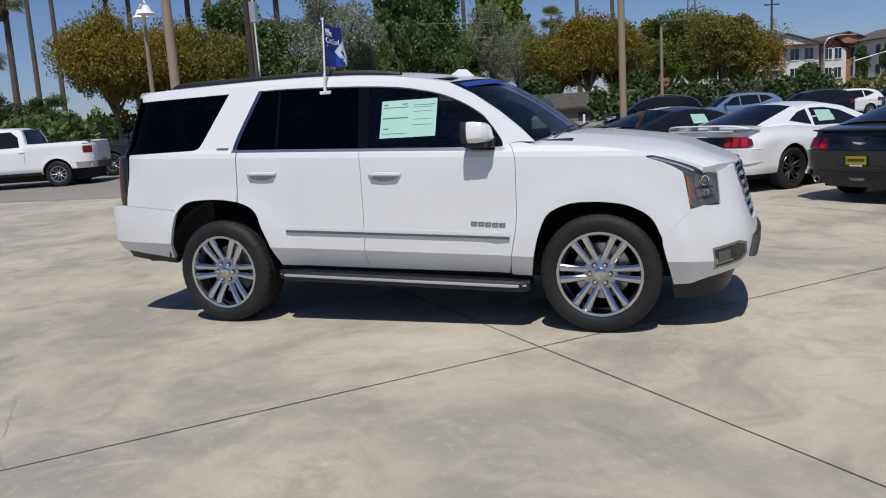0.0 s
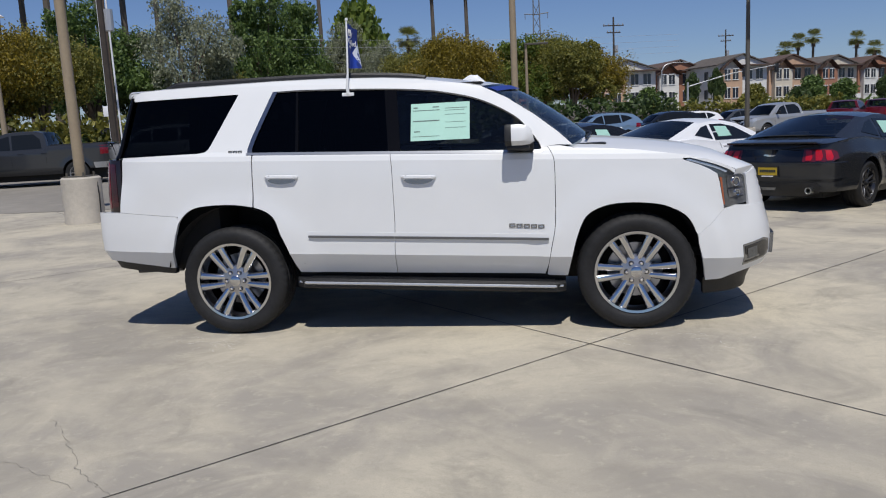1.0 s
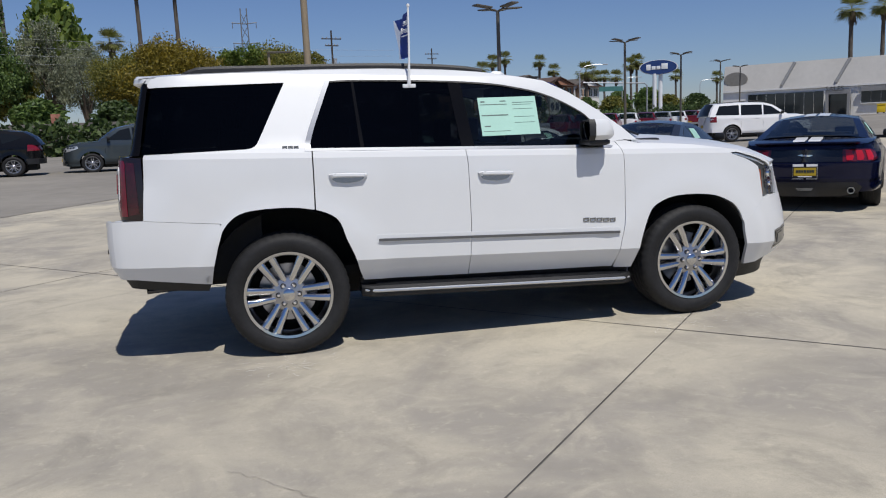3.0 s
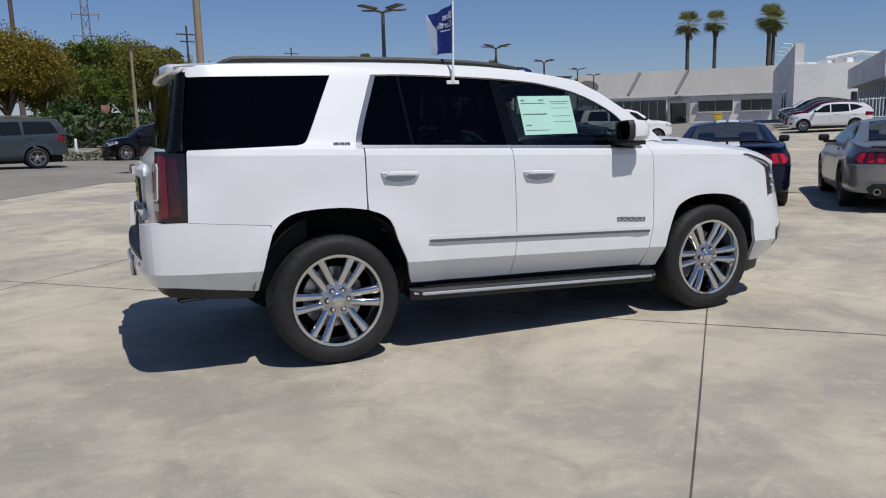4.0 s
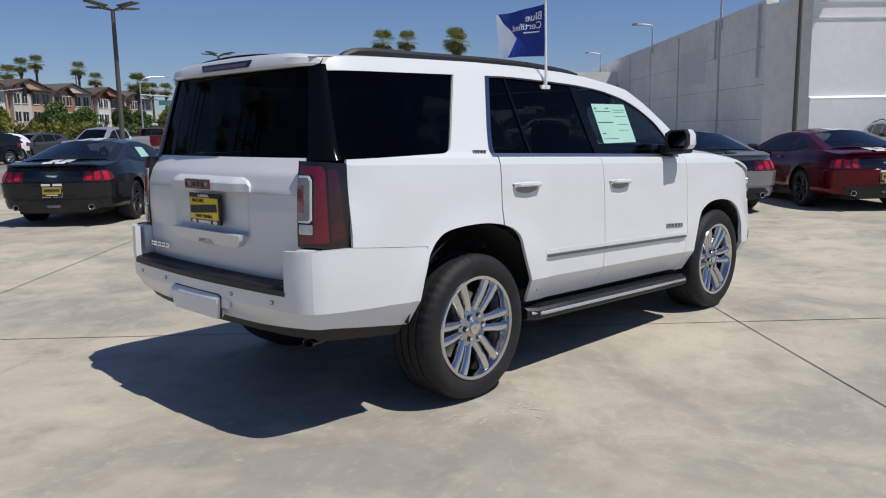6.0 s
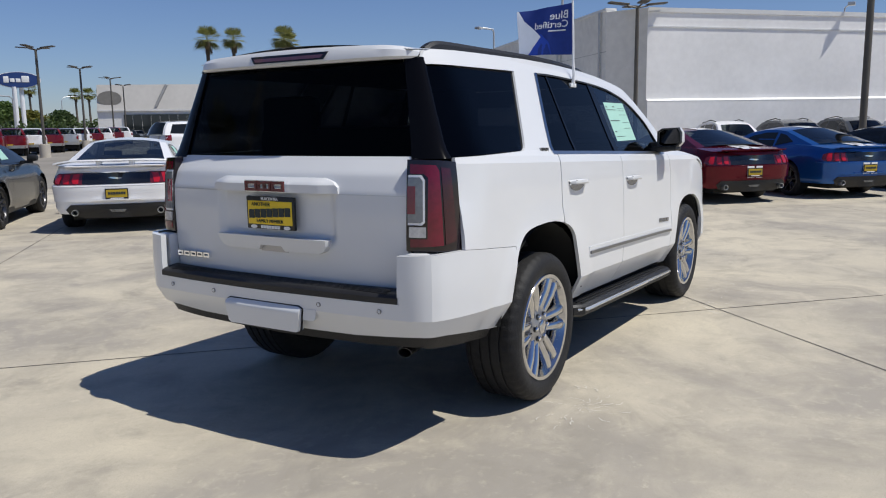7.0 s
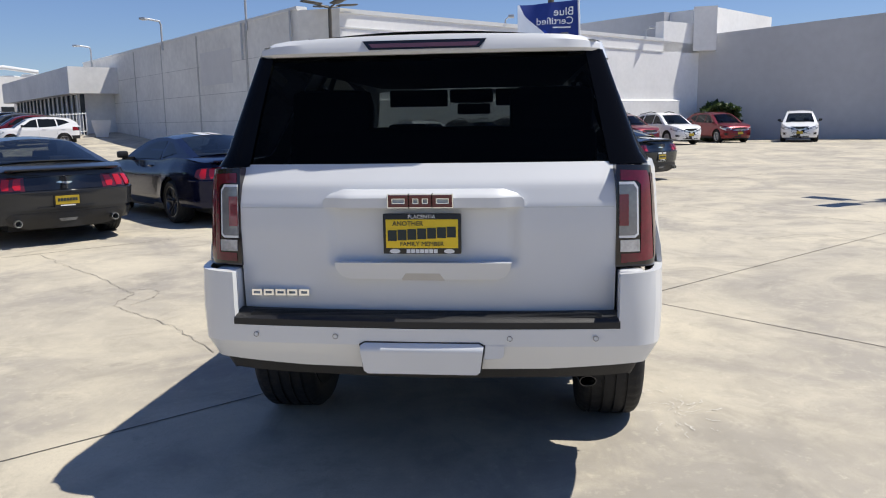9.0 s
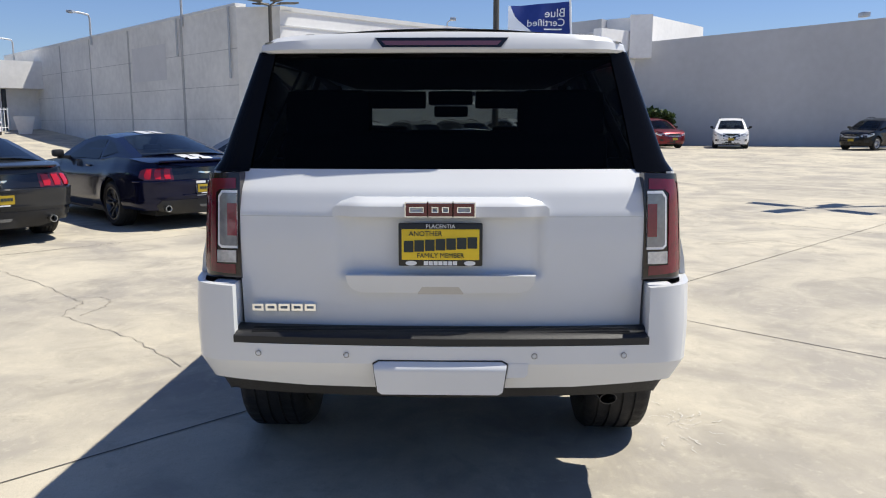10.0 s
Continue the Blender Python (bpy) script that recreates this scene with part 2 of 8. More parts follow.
# ---- wheels ----
def wheel(parent, m, R, rim_r, width, style, rim_mat, name="wheel"):
    """A wheel about its own y axis, its outer face at y = 0 towards -y. Returns it."""
    w = thing(name)
    w.parent, w.matrix_basis = parent, m
    # tyre: bulged sidewalls, grooved tread, notched shoulders
    bm = bmesh.new()
    n = 180 if style == "chrome" else 40
    rows = []
    for k in range(n):
        a = 2 * math.pi * k / n
        notch = 0.005 if style == "chrome" and k % 4 == 3 else 0.0
        prof = [(rim_r - 0.012, 0.012), (rim_r + 0.004, -0.002), (rim_r + 0.03, -0.012), ((R + rim_r) / 2 + 0.005, -0.016), (R - 0.03, -0.008), (R - 0.012 - notch, 0.006), (R - 0.003 - notch, 0.022)]
        t0 = 0.03
        gw = (width - 2 * t0) / 8
        for j in range(4):
            y0 = t0 + j * 2 * gw
            sipe = 0.005 if notch and j in (0, 3) else 0.0
            prof += [(R - sipe, y0), (R - sipe, y0 + gw * 1.3), (R - 0.009, y0 + gw * 1.35), (R - 0.009, y0 + gw * 1.75), (R - sipe, y0 + gw * 1.8)]
        prof += [(R - 0.003 - notch, width - 0.022), (R - 0.03, width + 0.008), ((R + rim_r) / 2, width + 0.014), (rim_r - 0.01, width - 0.01)]
        rows.append([(r * math.cos(a), y, r * math.sin(a)) for r, y in prof])
    grid(bm, rows + rows[:1])
    bmesh.ops.remove_doubles(bm, verts=bm.verts[:], dist=1e-5)
    bmesh.ops.recalc_face_normals(bm, faces=bm.faces[:])
    part("tyre", bm, RUBBER, w, angle=40)
    # rim barrel and lip
    part("rim", turned([(rim_r + 0.003, 0.004), (rim_r - 0.004, -0.006), (rim_r - 0.022, -0.003), (rim_r - 0.030, 0.02), (rim_r - 0.045, 0.06), (rim_r - 0.05, width - 0.03), (rim_r - 0.012, width - 0.012)], 48), rim_mat, w)
    part("brake_disc", turned([(0.0, 0.135), (rim_r * 0.66, 0.135), (rim_r * 0.66, 0.16), (0.0, 0.16)], 32), GREY_ALLOY if style == "chrome" else DARK_ALLOY, w)
    part("wheel_back", turned([(0.0, width - 0.05), (rim_r - 0.05, width - 0.05), (rim_r - 0.004, width - 0.012), (rim_r - 0.006, width - 0.002), (0, width - 0.01)], 24), UNDER, w)
    # spokes
    count, pair = {"chrome": (6, True), "five": (5, True), "ten": (10, False)}[style]
    hub_r = 0.090 if style == "chrome" else 0.06
    bm = bmesh.new()
    for k in range(count):
        for sgn in (-1, 1) if pair else (0,):
            a = 2 * math.pi * k / count + (math.pi / 2 if style == "five" else 0)
            h0, h1 = (0.026, 0.045) if style == "chrome" else (0.016, 0.05)
            wd0, wd1 = (0.021, 0.0275) if style == "chrome" else (0.015, 0.017)
            if not pair:
                wd0, wd1 = 0.016, 0.012
            rot = Matrix.Rotation(-a, 4, "Y")
            r0, r1 = hub_r * 0.75, rim_r - 0.012
            ring = []
            for t in (0.0, 0.3, 0.6, 0.86, 1.0):
                r = r0 + (r1 - r0) * t
                c, hw = sgn * (h0 + (h1 - h0) * t), wd0 + (wd1 - wd0) * t
                hw *= 1.28 if t == 1 else 1.0
                y0 = 0.040 - 0.034 * math.sin(t * 1.75)
                ring.append([rot @ Vector((r, y, c + z)) for y, z in ((y0 + 0.05, -hw), (y0 + 0.013, -hw), (y0 + 0.004, -hw * 0.62), (y0, -hw * 0.2), (y0 + 0.0005, hw * 0.3), (y0 + 0.005, hw * 0.68), (y0 + 0.013, hw), (y0 + 0.05, hw))])
            grid(bm, ring)
    bmesh.ops.recalc_face_normals(bm, faces=bm.faces[:])
    part("spokes", bm, rim_mat, w, angle=60)
    part("hub", turned([(0.0, 0.024), (hub_r * 0.62, 0.024), (hub_r * 0.72, 0.029), (hub_r * 1.25, 0.040), (hub_r * 1.35, 0.085), (0, 0.085)], 36), GREY_ALLOY if style == "chrome" else rim_mat, w)
    part("centre_cap", turned([(0.0, 0.009), (0.030, 0.010), (0.040, 0.016), (0.042, 0.03), (0.0, 0.03)], 24), rim_mat, w)
    if style == "chrome":
        nut = turned([(0.0, 0.006), (0.009, 0.006), (0.0125, 0.010), (0.0125, 0.032), (0, 0.032)], 6)
        me = finish(nut, "lug_nut", CHROME)
        seat = finish(turned([(0.014, 0.017), (0.019, 0.017), (0.019, 0.03), (0.014, 0.03)], 14), "lug_recess", GLOSS_BLACK)
        for k in range(6):
            a = math.pi / 3 * k
            for nm, d in (("lug_nut", me), ("lug_recess", seat)):
                o = new(nm, d)
                o.parent = w
                o.location = (0.068 * math.cos(a), 0.008, 0.068 * math.sin(a))
    return w


# ---- the white sport utility vehicle ----
RAKE = 0.037
SZ = [0.20, 0.38, 0.43, 0.548, 0.56, 0.70, 0.85, 1.0, 1.14, 1.24, 1.275, 1.305, 1.33, 1.744, 1.79, 1.83, 1.86, 1.90]
SY = [0.85, 0.882, 0.905, 0.971, 0.977, 0.982, 0.977, 0.973, 0.967, 0.958, 0.945, 0.918, 0.905, 0.735, 0.712, 0.675, 0.63, 0.55]
REAR_LINE = curve([(-2.625, 0.0), (-2.62, 0.3), (-2.605, 0.6), (-2.588, 0.76), (-2.565, 0.855), (-2.515, 0.915), (-2.42, 0.945), (-2.30, 0.965), (-2.2, 0.975)], 4)
NOSE_LINE = curve([(1.9, 0.975), (2.1, 0.955), (2.25, 0.91), (2.37, 0.83), (2.45, 0.72), (2.50, 0.55), (2.53, 0.3), (2.54, 0.0)], 4)
RAIL = Rail(REAR_LINE + NOSE_LINE)


def ease(t):
    t = min(max(t, 0.0), 1.0)
    return t * t * (3 - 2 * t)


def body_off(x, z):
    off = float(np.interp(z + RAKE * x, SZ, SY)) - 0.975
    for hx in (-1.455, 1.46):
        r = math.hypot(x - hx, (z - 0.40) * 1.02)
        off += 0.014 * ease((0.70 - r) / 0.10) if z < 1.1 else 0.0
    off -= 0.055 * ease((-2.08 - x) / 0.34) * ease((z - 0.95) / 0.3)
    off -= 0.06 * ease((z - 0.72) / 0.42) * ease((x - 2.12) / 0.34)
    return off


def side_map(sgn, extra=0.0):
    def f(s, z, d):
        p, n = RAIL.at(s)
        q = p + n * (body_off(p.x, z) - d - extra)
        return (q.x, sgn * q.y, z)

    return f


def S_(pts):
    return [(RAIL.s_of(0, x), z) for x, z in pts]


VCUTS = [0.43, 0.49, 0.548, 0.56, 0.63, 0.70, 0.77, 0.85, 0.92, 1.0, 1.07, 1.14, 1.19, 1.24, 1.275, 1.305, 1.33, 1.40, 1.50, 1.60, 1.70, 1.744, 1.79, 1.83, 1.86]


def creased(pts, fmap, step=0.07, depth=0.02, ring=None):
    """A body panel netted along the car's own slope. ring tells the length along the car of an outline's coordinate."""
    at = (lambda u: RAIL.at(u)[0].x) if ring is None else ring
    poly = [(u, v + RAKE * at(u)) for u, v in pts]
    return panel(poly, lambda u, v, d: fmap(u, v - RAKE * at(u), d), step, depth, vcuts=VCUTS)


def belt(x):
    return 1.297 - 0.0355 * (x + 0.231)


def on_side(x, z, sgn, d=0.0):
    return Vector(side_map(sgn)(RAIL.s_of(0, x), z, d))


DARK_SATIN = mat("brushed_strip", (0.17, 0.175, 0.185), 0.3, 0.8, var=0.05)
PILLAR_BLACK = mat("pillar_black", (0.004, 0.004, 0.005), 0.14, var=0.1, spec=0.12)
LAMP_GREY = mat("lamp_smoke", (0.10, 0.105, 0.11), 0.10, 0.3, coat=1.0, var=0.4, scale=22)
LAMP_SILVER = mat("lamp_reflector", (0.20, 0.205, 0.215), 0.16, 0.85, coat=1.0, var=0.55, scale=16)
WHEEL_CHROME = mat("wheel_chrome", (0.58, 0.58, 0.585), 0.09, 1.0, var=0.02)
BOWL = mat("dark_chrome", (0.30, 0.31, 0.33), 0.22, 1.0, var=0.04)
suv = thing("sport_utility_vehicle", pose(0, 0, 0.012), "clean white full-size SUV with dark tinted glass and chrome wheels", "car")
ARCH_R = curve([(-1.962, 0.505), (-1.937, 0.619), (-1.902, 0.742), (-1.869, 0.843), (-1.804, 0.921), (-1.718, 0.963), (-1.573, 0.977), (-1.409, 0.974), (-1.276, 0.953)], 3)
ARCH_RD = curve([(-1.266, 0.952), (-1.169, 0.912), (-1.112, 0.853), (-1.079, 0.75), (-1.027, 0.625), (-0.996, 0.519), (-0.972, 0.453)], 3)
ARCH_F = curve([(1.004, 0.375), (1.041, 0.544), (1.073, 0.665), (1.122, 0.783), (1.182, 0.84), (1.299, 0.882), (1.455, 0.891), (1.61, 0.877), (1.706, 0.849), (1.803, 0.794), (1.86, 0.713), (1.894, 0.592), (1.933, 0.424), (1.956, 0.319)], 3)
GAP_B = [(-0.231, 1.293), (-0.222, 1.195), (-0.219, 0.997), (-0.218, 0.797), (-0.228, 0.60), (-0.235, 0.425)]
GAP_A = curve([(0.882, 1.300), (0.912, 1.25), (0.929, 1.19), (0.931, 1.027), (0.925, 0.751), (0.895, 0.591), (0.858, 0.392)], 3)
WIN_TOP = curve([(-1.139, 1.787), (-0.877, 1.789), (-0.299, 1.766), (0.027, 1.738), (0.188, 1.71), (0.349, 1.672), (0.506, 1.61), (0.661, 1.520), (0.736, 1.447), (0.822, 1.335), (0.842, 1.285)], 3)
ROOF_EDGE = [(-2.32, 1.836), (-2.0, 1.85), (-1.57, 1.858), (-1.15, 1.865), (-0.72, 1.862), (-0.3, 1.845), (-0.05, 1.823), (0.11, 1.80), (0.31, 1.768), (0.42, 1.745)]
A_EDGE = [(0.42, 1.745), (0.60, 1.655), (0.80, 1.522), (0.96, 1.395), (1.06, 1.300)]
C_EDGE = curve([(-1.139, 1.787), (-1.222, 1.595), (-1.272, 1.477), (-1.306, 1.375), (-1.30, 1.342)], 3)
QG = curve([(-1.405, 1.783), (-1.50, 1.60), (-1.585, 1.435), (-1.625, 1.375), (-1.68, 1.360)], 3)
SHIFT = 0.0022  # half of a shut gap and more


def shifted(pts, dx=0.0, dz=0.0):
    return [(x + dx, z + dz) for x, z in pts]


for sgn in (-1, 1):
    f = side_map(sgn)
    gl = side_map(sgn, 0.012)
    # quarter panel with its window opening left free
    quarter = [(-2.335, 0.9460), (-2.325, 1.15), (-2.318, 1.335), (-2.312, 1.352)] + QG[::-1] + [(-1.41, 1.783), (-2.285, 1.772), (-2.32, 1.80)] + ROOF_EDGE[:4] + [(-1.143, 1.80)] + C_EDGE + [(-1.268, 1.326), (-1.272, 1.04), (-1.276, 0.953)] + ARCH_R[::-1][1:-5] + [(-1.868, 0.8990)]
    part("quarter_panel", creased(S_(quarter), f), WHITE, suv, angle=14)
    rear_door = [(-1.262 + SHIFT, 1.326), (-1.266 + SHIFT, 1.04), (-1.268 + SHIFT, 0.95)] + ARCH_RD[1:] + [(-0.968, 0.447), (-0.235 - SHIFT, 0.423)] + shifted(GAP_B[::-1][1:], -SHIFT) + [(-0.231 - SHIFT, belt(-0.231)), (-0.8, belt(-0.8)), (-1.25, belt(-1.25))]
    door_r = part("rear_door", creased(S_(rear_door), f), WHITE, suv, angle=14)
    front_door = shifted(GAP_B, SHIFT) + [(-0.225, 0.423), (0.845, 0.393)] + shifted(GAP_A[::-1], -SHIFT)[1:] + [(0.845, 1.287), (0.80, belt(0.80) - 0.002), (0.3, belt(0.3)), (-0.225, belt(-0.225))]
    door_f = part("front_door", creased(S_(front_door), f), WHITE, suv, angle=14)
    fender = shifted(GAP_A, SHIFT) + [(0.872, 0.382)] + ARCH_F[:-8] + [(1.8868, 0.6532), (1.9848, 0.7362), (2.0855, 0.8228), (2.064, 0.92), (2.045, 1.01), (2.028, 1.062), (1.97, 1.095), (1.90, 1.128), (1.80, 1.164), (1.79, 1.176), (1.836, 1.178), (2.03, 1.122), (2.14, 1.086), (2.19, 1.06), (2.2, 1.085), (2.05, 1.135), (1.84, 1.195), (1.5, 1.247), (1.2, 1.272), (1.06, 1.279), (0.97, 1.300)]
    part("fender", creased(S_(fender), f), WHITE, suv, angle=14)
    rail = WIN_TOP[::-1] + [(-1.143, 1.80)] + ROOF_EDGE[3:] + A_EDGE[1:] + [(0.965, 1.306), (0.90, 1.302)]
    part("roof_rail_panel", creased(S_(rail), f), WHITE, suv, angle=14)
    # glass
    qg = [(-2.385, 1.356)] + [(-1.70, 1.362)] + QG[::-1] + [(-1.41, 1.787), (-2.30, 1.775), (-2.35, 1.57)]
    part("quarter_window", panel(S_(qg), gl, 0.1, 0.004), TINT, suv, "dark privacy glass")
    k = max(i for i, p in enumerate(WIN_TOP) if p[0] < -0.30)
    rw = [(-1.262, belt(-1.262) + 0.012), (-0.245, belt(-0.245) + 0.012), (-0.285, 1.768)] + WIN_TOP[: k + 1][::-1] + shifted(C_EDGE[1:-2], 0.018)
    part("window", panel(S_(rw), gl, 0.1, 0.004), TINT, door_r, "dark privacy glass")
    fw_ = [(-0.165, belt(-0.165) + 0.012), (0.84, belt(0.84) + 0.018)] + [p for p in WIN_TOP[::-1] if p[0] > -0.20] + [(-0.205, 1.757)]
    part("window", panel(S_(fw_), gl, 0.1, 0.004), CLEAR, door_f, "lightly tinted glass")
    bp = [(-0.25, belt(-0.25) + 0.004), (-0.16, belt(-0.16) + 0.004), (-0.20, 1.757), (-0.29, 1.768)]
    part("pillar_cover", panel(S_(bp), side_map(sgn, 0.007), 0.1, 0.02), PILLAR_BLACK, door_f)
    dv = [(-0.943, belt(-0.94) + 0.012), (-0.918, belt(-0.92) + 0.012), (-0.945, 1.784), (-0.962, 1.785)]
    part("window_divider", panel(S_(dv), side_map(sgn, 0.007), 0.1, 0.02), PILLAR_BLACK, door_r)
    # chrome round the side windows
    lo = [(-1.31, belt(-1.31) - 0.003), (-1.31, belt(-1.31) + 0.015), (-0.8, belt(-0.8) + 0.016), (0.3, belt(0.3) + 0.016), (0.83, belt(0.83) + 0.018), (0.86, belt(0.86) + 0.01), (0.84, belt(0.84) - 0.004), (0.3, belt(0.3) - 0.002), (-0.8, belt(-0.8) - 0.002)]
    part("belt_moulding", panel(S_(lo), side_map(sgn, -0.004), 0.12, 0.02), SATIN, suv)
    cc = C_EDGE + shifted(C_EDGE[::-1], 0.036, 0.003)
    part("pillar_moulding", panel(S_(cc), side_map(sgn, -0.003), 0.12, 0.02), BOWL, suv)
    up = shifted(WIN_TOP, 0, 0.002) + shifted(WIN_TOP[::-1], 0, -0.010)
    part("window_seal", panel(S_(up), side_map(sgn, 0.003), 0.12, 0.012), BLACK_TRIM, suv)
    # side moulding strip, in two lengths
    for a, b, own in ((-0.864, -0.226 - SHIFT, door_r), (-0.226 + SHIFT, 0.877, door_f)):
        zz = lambda x: 0.689 - 0.0397 * (x + 0.0)
        st = [(a, zz(a) - 0.009), (b, zz(b) - 0.009), (b, zz(b) + 0.008), (a, zz(a) + 0.008)]
        part("side_moulding", panel(S_(st), side_map(sgn, -0.014), 0.2, 0.02), DARK_SATIN, own, "satin metal strip")
        st = [(a - 0.01, zz(a) - 0.022), (b, zz(b) - 0.022), (b, zz(b) + 0.034), (a - 0.01, zz(a) + 0.034)]
        part("moulding_base", panel(S_(st), side_map(sgn, -0.003), 0.2, 0.012), WHITE, own)
    # door handles: a bar over a flat oval, darkened for the bowl's shade
    for cx, cz, own in ((-1.043, 1.150, door_r), (-0.031, 1.110, door_f)):
        bm = bmesh.new()
        pts = [on_side(cx + dx, cz - 0.0355 * dx + dz, sgn, -o) for dx, dz, o in ((-0.125, 0.012, 0.004), (-0.10, 0.014, 0.03), (0, 0.016, 0.036), (0.10, 0.014, 0.03), (0.125, 0.012, 0.004))]
        rings = []
        for i, p in enumerate(pts):
            h = (0.009, 0.013, 0.014, 0.013, 0.009)[i]
            rings.append([p + Vector((0, sgn * o, z)) for o, z in ((-0.012, -h), (0.004, -h), (0.008, -h * 0.4), (0.006, h * 0.6), (-0.012, h))])
        grid(bm, rings, closed=True)
        bmesh.ops.recalc_face_normals(bm, faces=bm.faces[:])
        hd = part("handle", bm, WHITE, own)
        bm = bmesh.new()
        bowl = [(cx + 0.105 * math.cos(a), cz - 0.004 + (0.034 if math.sin(a) < 0 else 0.012) * math.sin(a)) for a in (2 * math.pi * k / 20 for k in range(20))]
        part("handle_bowl", panel(S_(bowl), side_map(sgn, -0.0025), 0.2, 0.004), BOWL, own)
        part("key_button", turned([(0.0, -0.002), (0.007, -0.002), (0.007, 0.01), (0, 0.01)], 10), GLOSS_BLACK, hd).location = on_side(cx - 0.085, cz + 0.022, sgn, -0.034)
    # wheel wells
    for hx, hr in ((-1.455, 0.545), (1.46, 0.50)):
        bm = bmesh.new()
        rows = []
        for k in range(13):
            a = math.pi * (k / 12 * 0.88 + 0.06)
            rows.append([(hx + hr * math.cos(a), sgn * y, 0.41 + hr * 1.02 * math.sin(a)) for y in (0.45, 0.955)])
        grid(bm, rows)
        part("wheel_well", bm, UNDER, suv)
        part("well_back", boxed(hx - hr, sgn * 0.44 - 0.01, 0.42, hx + hr, sgn * 0.44 + 0.01, 0.95), UNDER, suv)
    # running board
    bm = bmesh.new()
    rows = []
    for x in (-0.99, -0.93, -0.5, 0.4, 0.93, 0.99):
        e = 0.05 if abs(x) > 0.96 else 0.0
        dz = -0.037 * x
        rows.append([(x, sgn * y, z + dz) for y, z in ((0.78, 0.365), (0.965 - e, 0.375), (0.985 - e, 0.36), (0.985 - e, 0.315), (0.965 - e, 0.30), (0.78, 0.32))])
    grid(bm, rows, closed=True)
    for v in (rows[0], rows[-1]):
        bm.faces.new([bm.verts.new(p) for p in v])
    bmesh.ops.recalc_face_normals(bm, faces=bm.faces[:])
    brd = part("running_board", bm, BLACK_TRIM, suv, "black ribbed step with a bright edge strip")
    part("edge_strip", tube(bmesh.new(), [(x, sgn * (0.978 + (0.011 if abs(x) < 0.92 else -0.03)), 0.345 - 0.037 * x) for x in (-0.965, -0.9, 0.0, 0.9, 0.965)], 0.0115, 10), mat("bright_strip", (0.58, 0.59, 0.60), 0.25, 0.6, coat=0.5, var=0.03), brd)
    for k in range(5):
        y = sgn * (0.81 + 0.033 * k)
        part("rib", boxed(-0.9, y - 0.006, 0.366, 0.9, y + 0.006, 0.38, m=Matrix.Rotation(0.037, 4, "Y")), BLACK_TRIM, brd)
    for x in (-0.7, 0.0, 0.7):
        part("bracket", boxed(x - 0.03, sgn * 0.85 - 0.12, 0.30 - 0.037 * x, x + 0.03, sgn * 0.85 + 0.09, 0.325 - 0.037 * x), BLACK_TRIM, brd)
    # sill below the doors
    sill = [(-0.985, 0.452), (0.99, 0.385), (0.99, 0.30), (-0.985, 0.37)]
    part("sill", panel(S_(sill), side_map(sgn, 0.035), 0.3, 0.05), BLACK_TRIM, suv)
    # door mirror
    mir = thing("mirror")
    mir.parent = suv
    bm = bmesh.new()
    rows = []
    for k, (x, sc) in enumerate(((0.615, 0.86), (0.625, 0.98), (0.69, 1.0), (0.745, 0.90), (0.775, 0.62))):
        rows.append([(x + 0.012 * (1 - dz), sgn * (1.035 + 0.088 * sc * dy), 1.375 + 0.075 * sc * dz + 0.01) for dy, dz in ((-1, -0.75), (-0.7, -1), (0.7, -0.92), (1, -0.5), (1, 0.5), (0.75, 0.98), (-0.6, 0.9), (-1, 0.6))])
    grid(bm, rows, closed=True)
    bm.faces.new([bm.verts.new(p) for p in rows[-1]])
    bmesh.ops.recalc_face_normals(bm, faces=bm.faces[:])
    part("mirror_cap", bm, WHITE, mir)
    g_ = [Vector(p) for p in rows[0]]
    bm = bmesh.new()
    bm.faces.new([bm.verts.new(p + Vector((0.006, 0, 0))) for p in g_])
    bmesh.ops.recalc_face_normals(bm, faces=bm.faces[:])
    part("mirror_glass", bm, mat("mirror_glass", (0.035, 0.036, 0.04), 0.03, 1.0, var=0.01), mir)
    bz = [[(x, 1.035 * sgn + (p[1] - 1.035 * sgn) * k_, 1.385 + (p[2] - 1.385) * k_) for p in rows[1]] for x, k_ in ((0.606, 0.86), (0.600, 0.98), (0.612, 1.035), (0.645, 1.035))]
    bm = bmesh.new()
    grid(bm, bz, closed=True)
    bmesh.ops.recalc_face_normals(bm, faces=bm.faces[:])
    part("mirror_bezel", bm, BLACK_TRIM, mir)
    part("mirror_foot", boxed(0.61, min(sgn * 0.90, sgn * 1.09), 1.285, 0.765, max(sgn * 0.90, sgn * 1.09), 1.316, bevel=0.012), BLACK_TRIM, mir)
    part("mirror_arm", boxed(0.66, min(sgn * 0.86, sgn * 1.0), 1.275, 0.79, max(sgn * 0.86, sgn * 1.0), 1.35, bevel=0.012), BLACK_TRIM, mir)
    # roof rail: a low bar lying along the roof, humped at its rear end
    rr = [(x, sgn * y, z) for x, y, z in ((-2.06, 0.572, 1.852), (-2.0, 0.573, 1.878), (-1.90, 0.575, 1.893), (-1.5, 0.578, 1.893), (-0.9, 0.580, 1.893), (-0.45, 0.580, 1.880), (-0.15, 0.580, 1.858), (0.0, 0.580, 1.835))]
    bm = bmesh.new()
    rows = []
    for p in curve(rr, 4):
        rows.append([(p[0], p[1] + dy, p[2] + dz) for dy, dz in ((-0.03, -0.05), (-0.028, 0.0), (-0.016, 0.017), (0.012, 0.017), (0.026, 0.0), (0.03, -0.05))])
    grid(bm, rows)
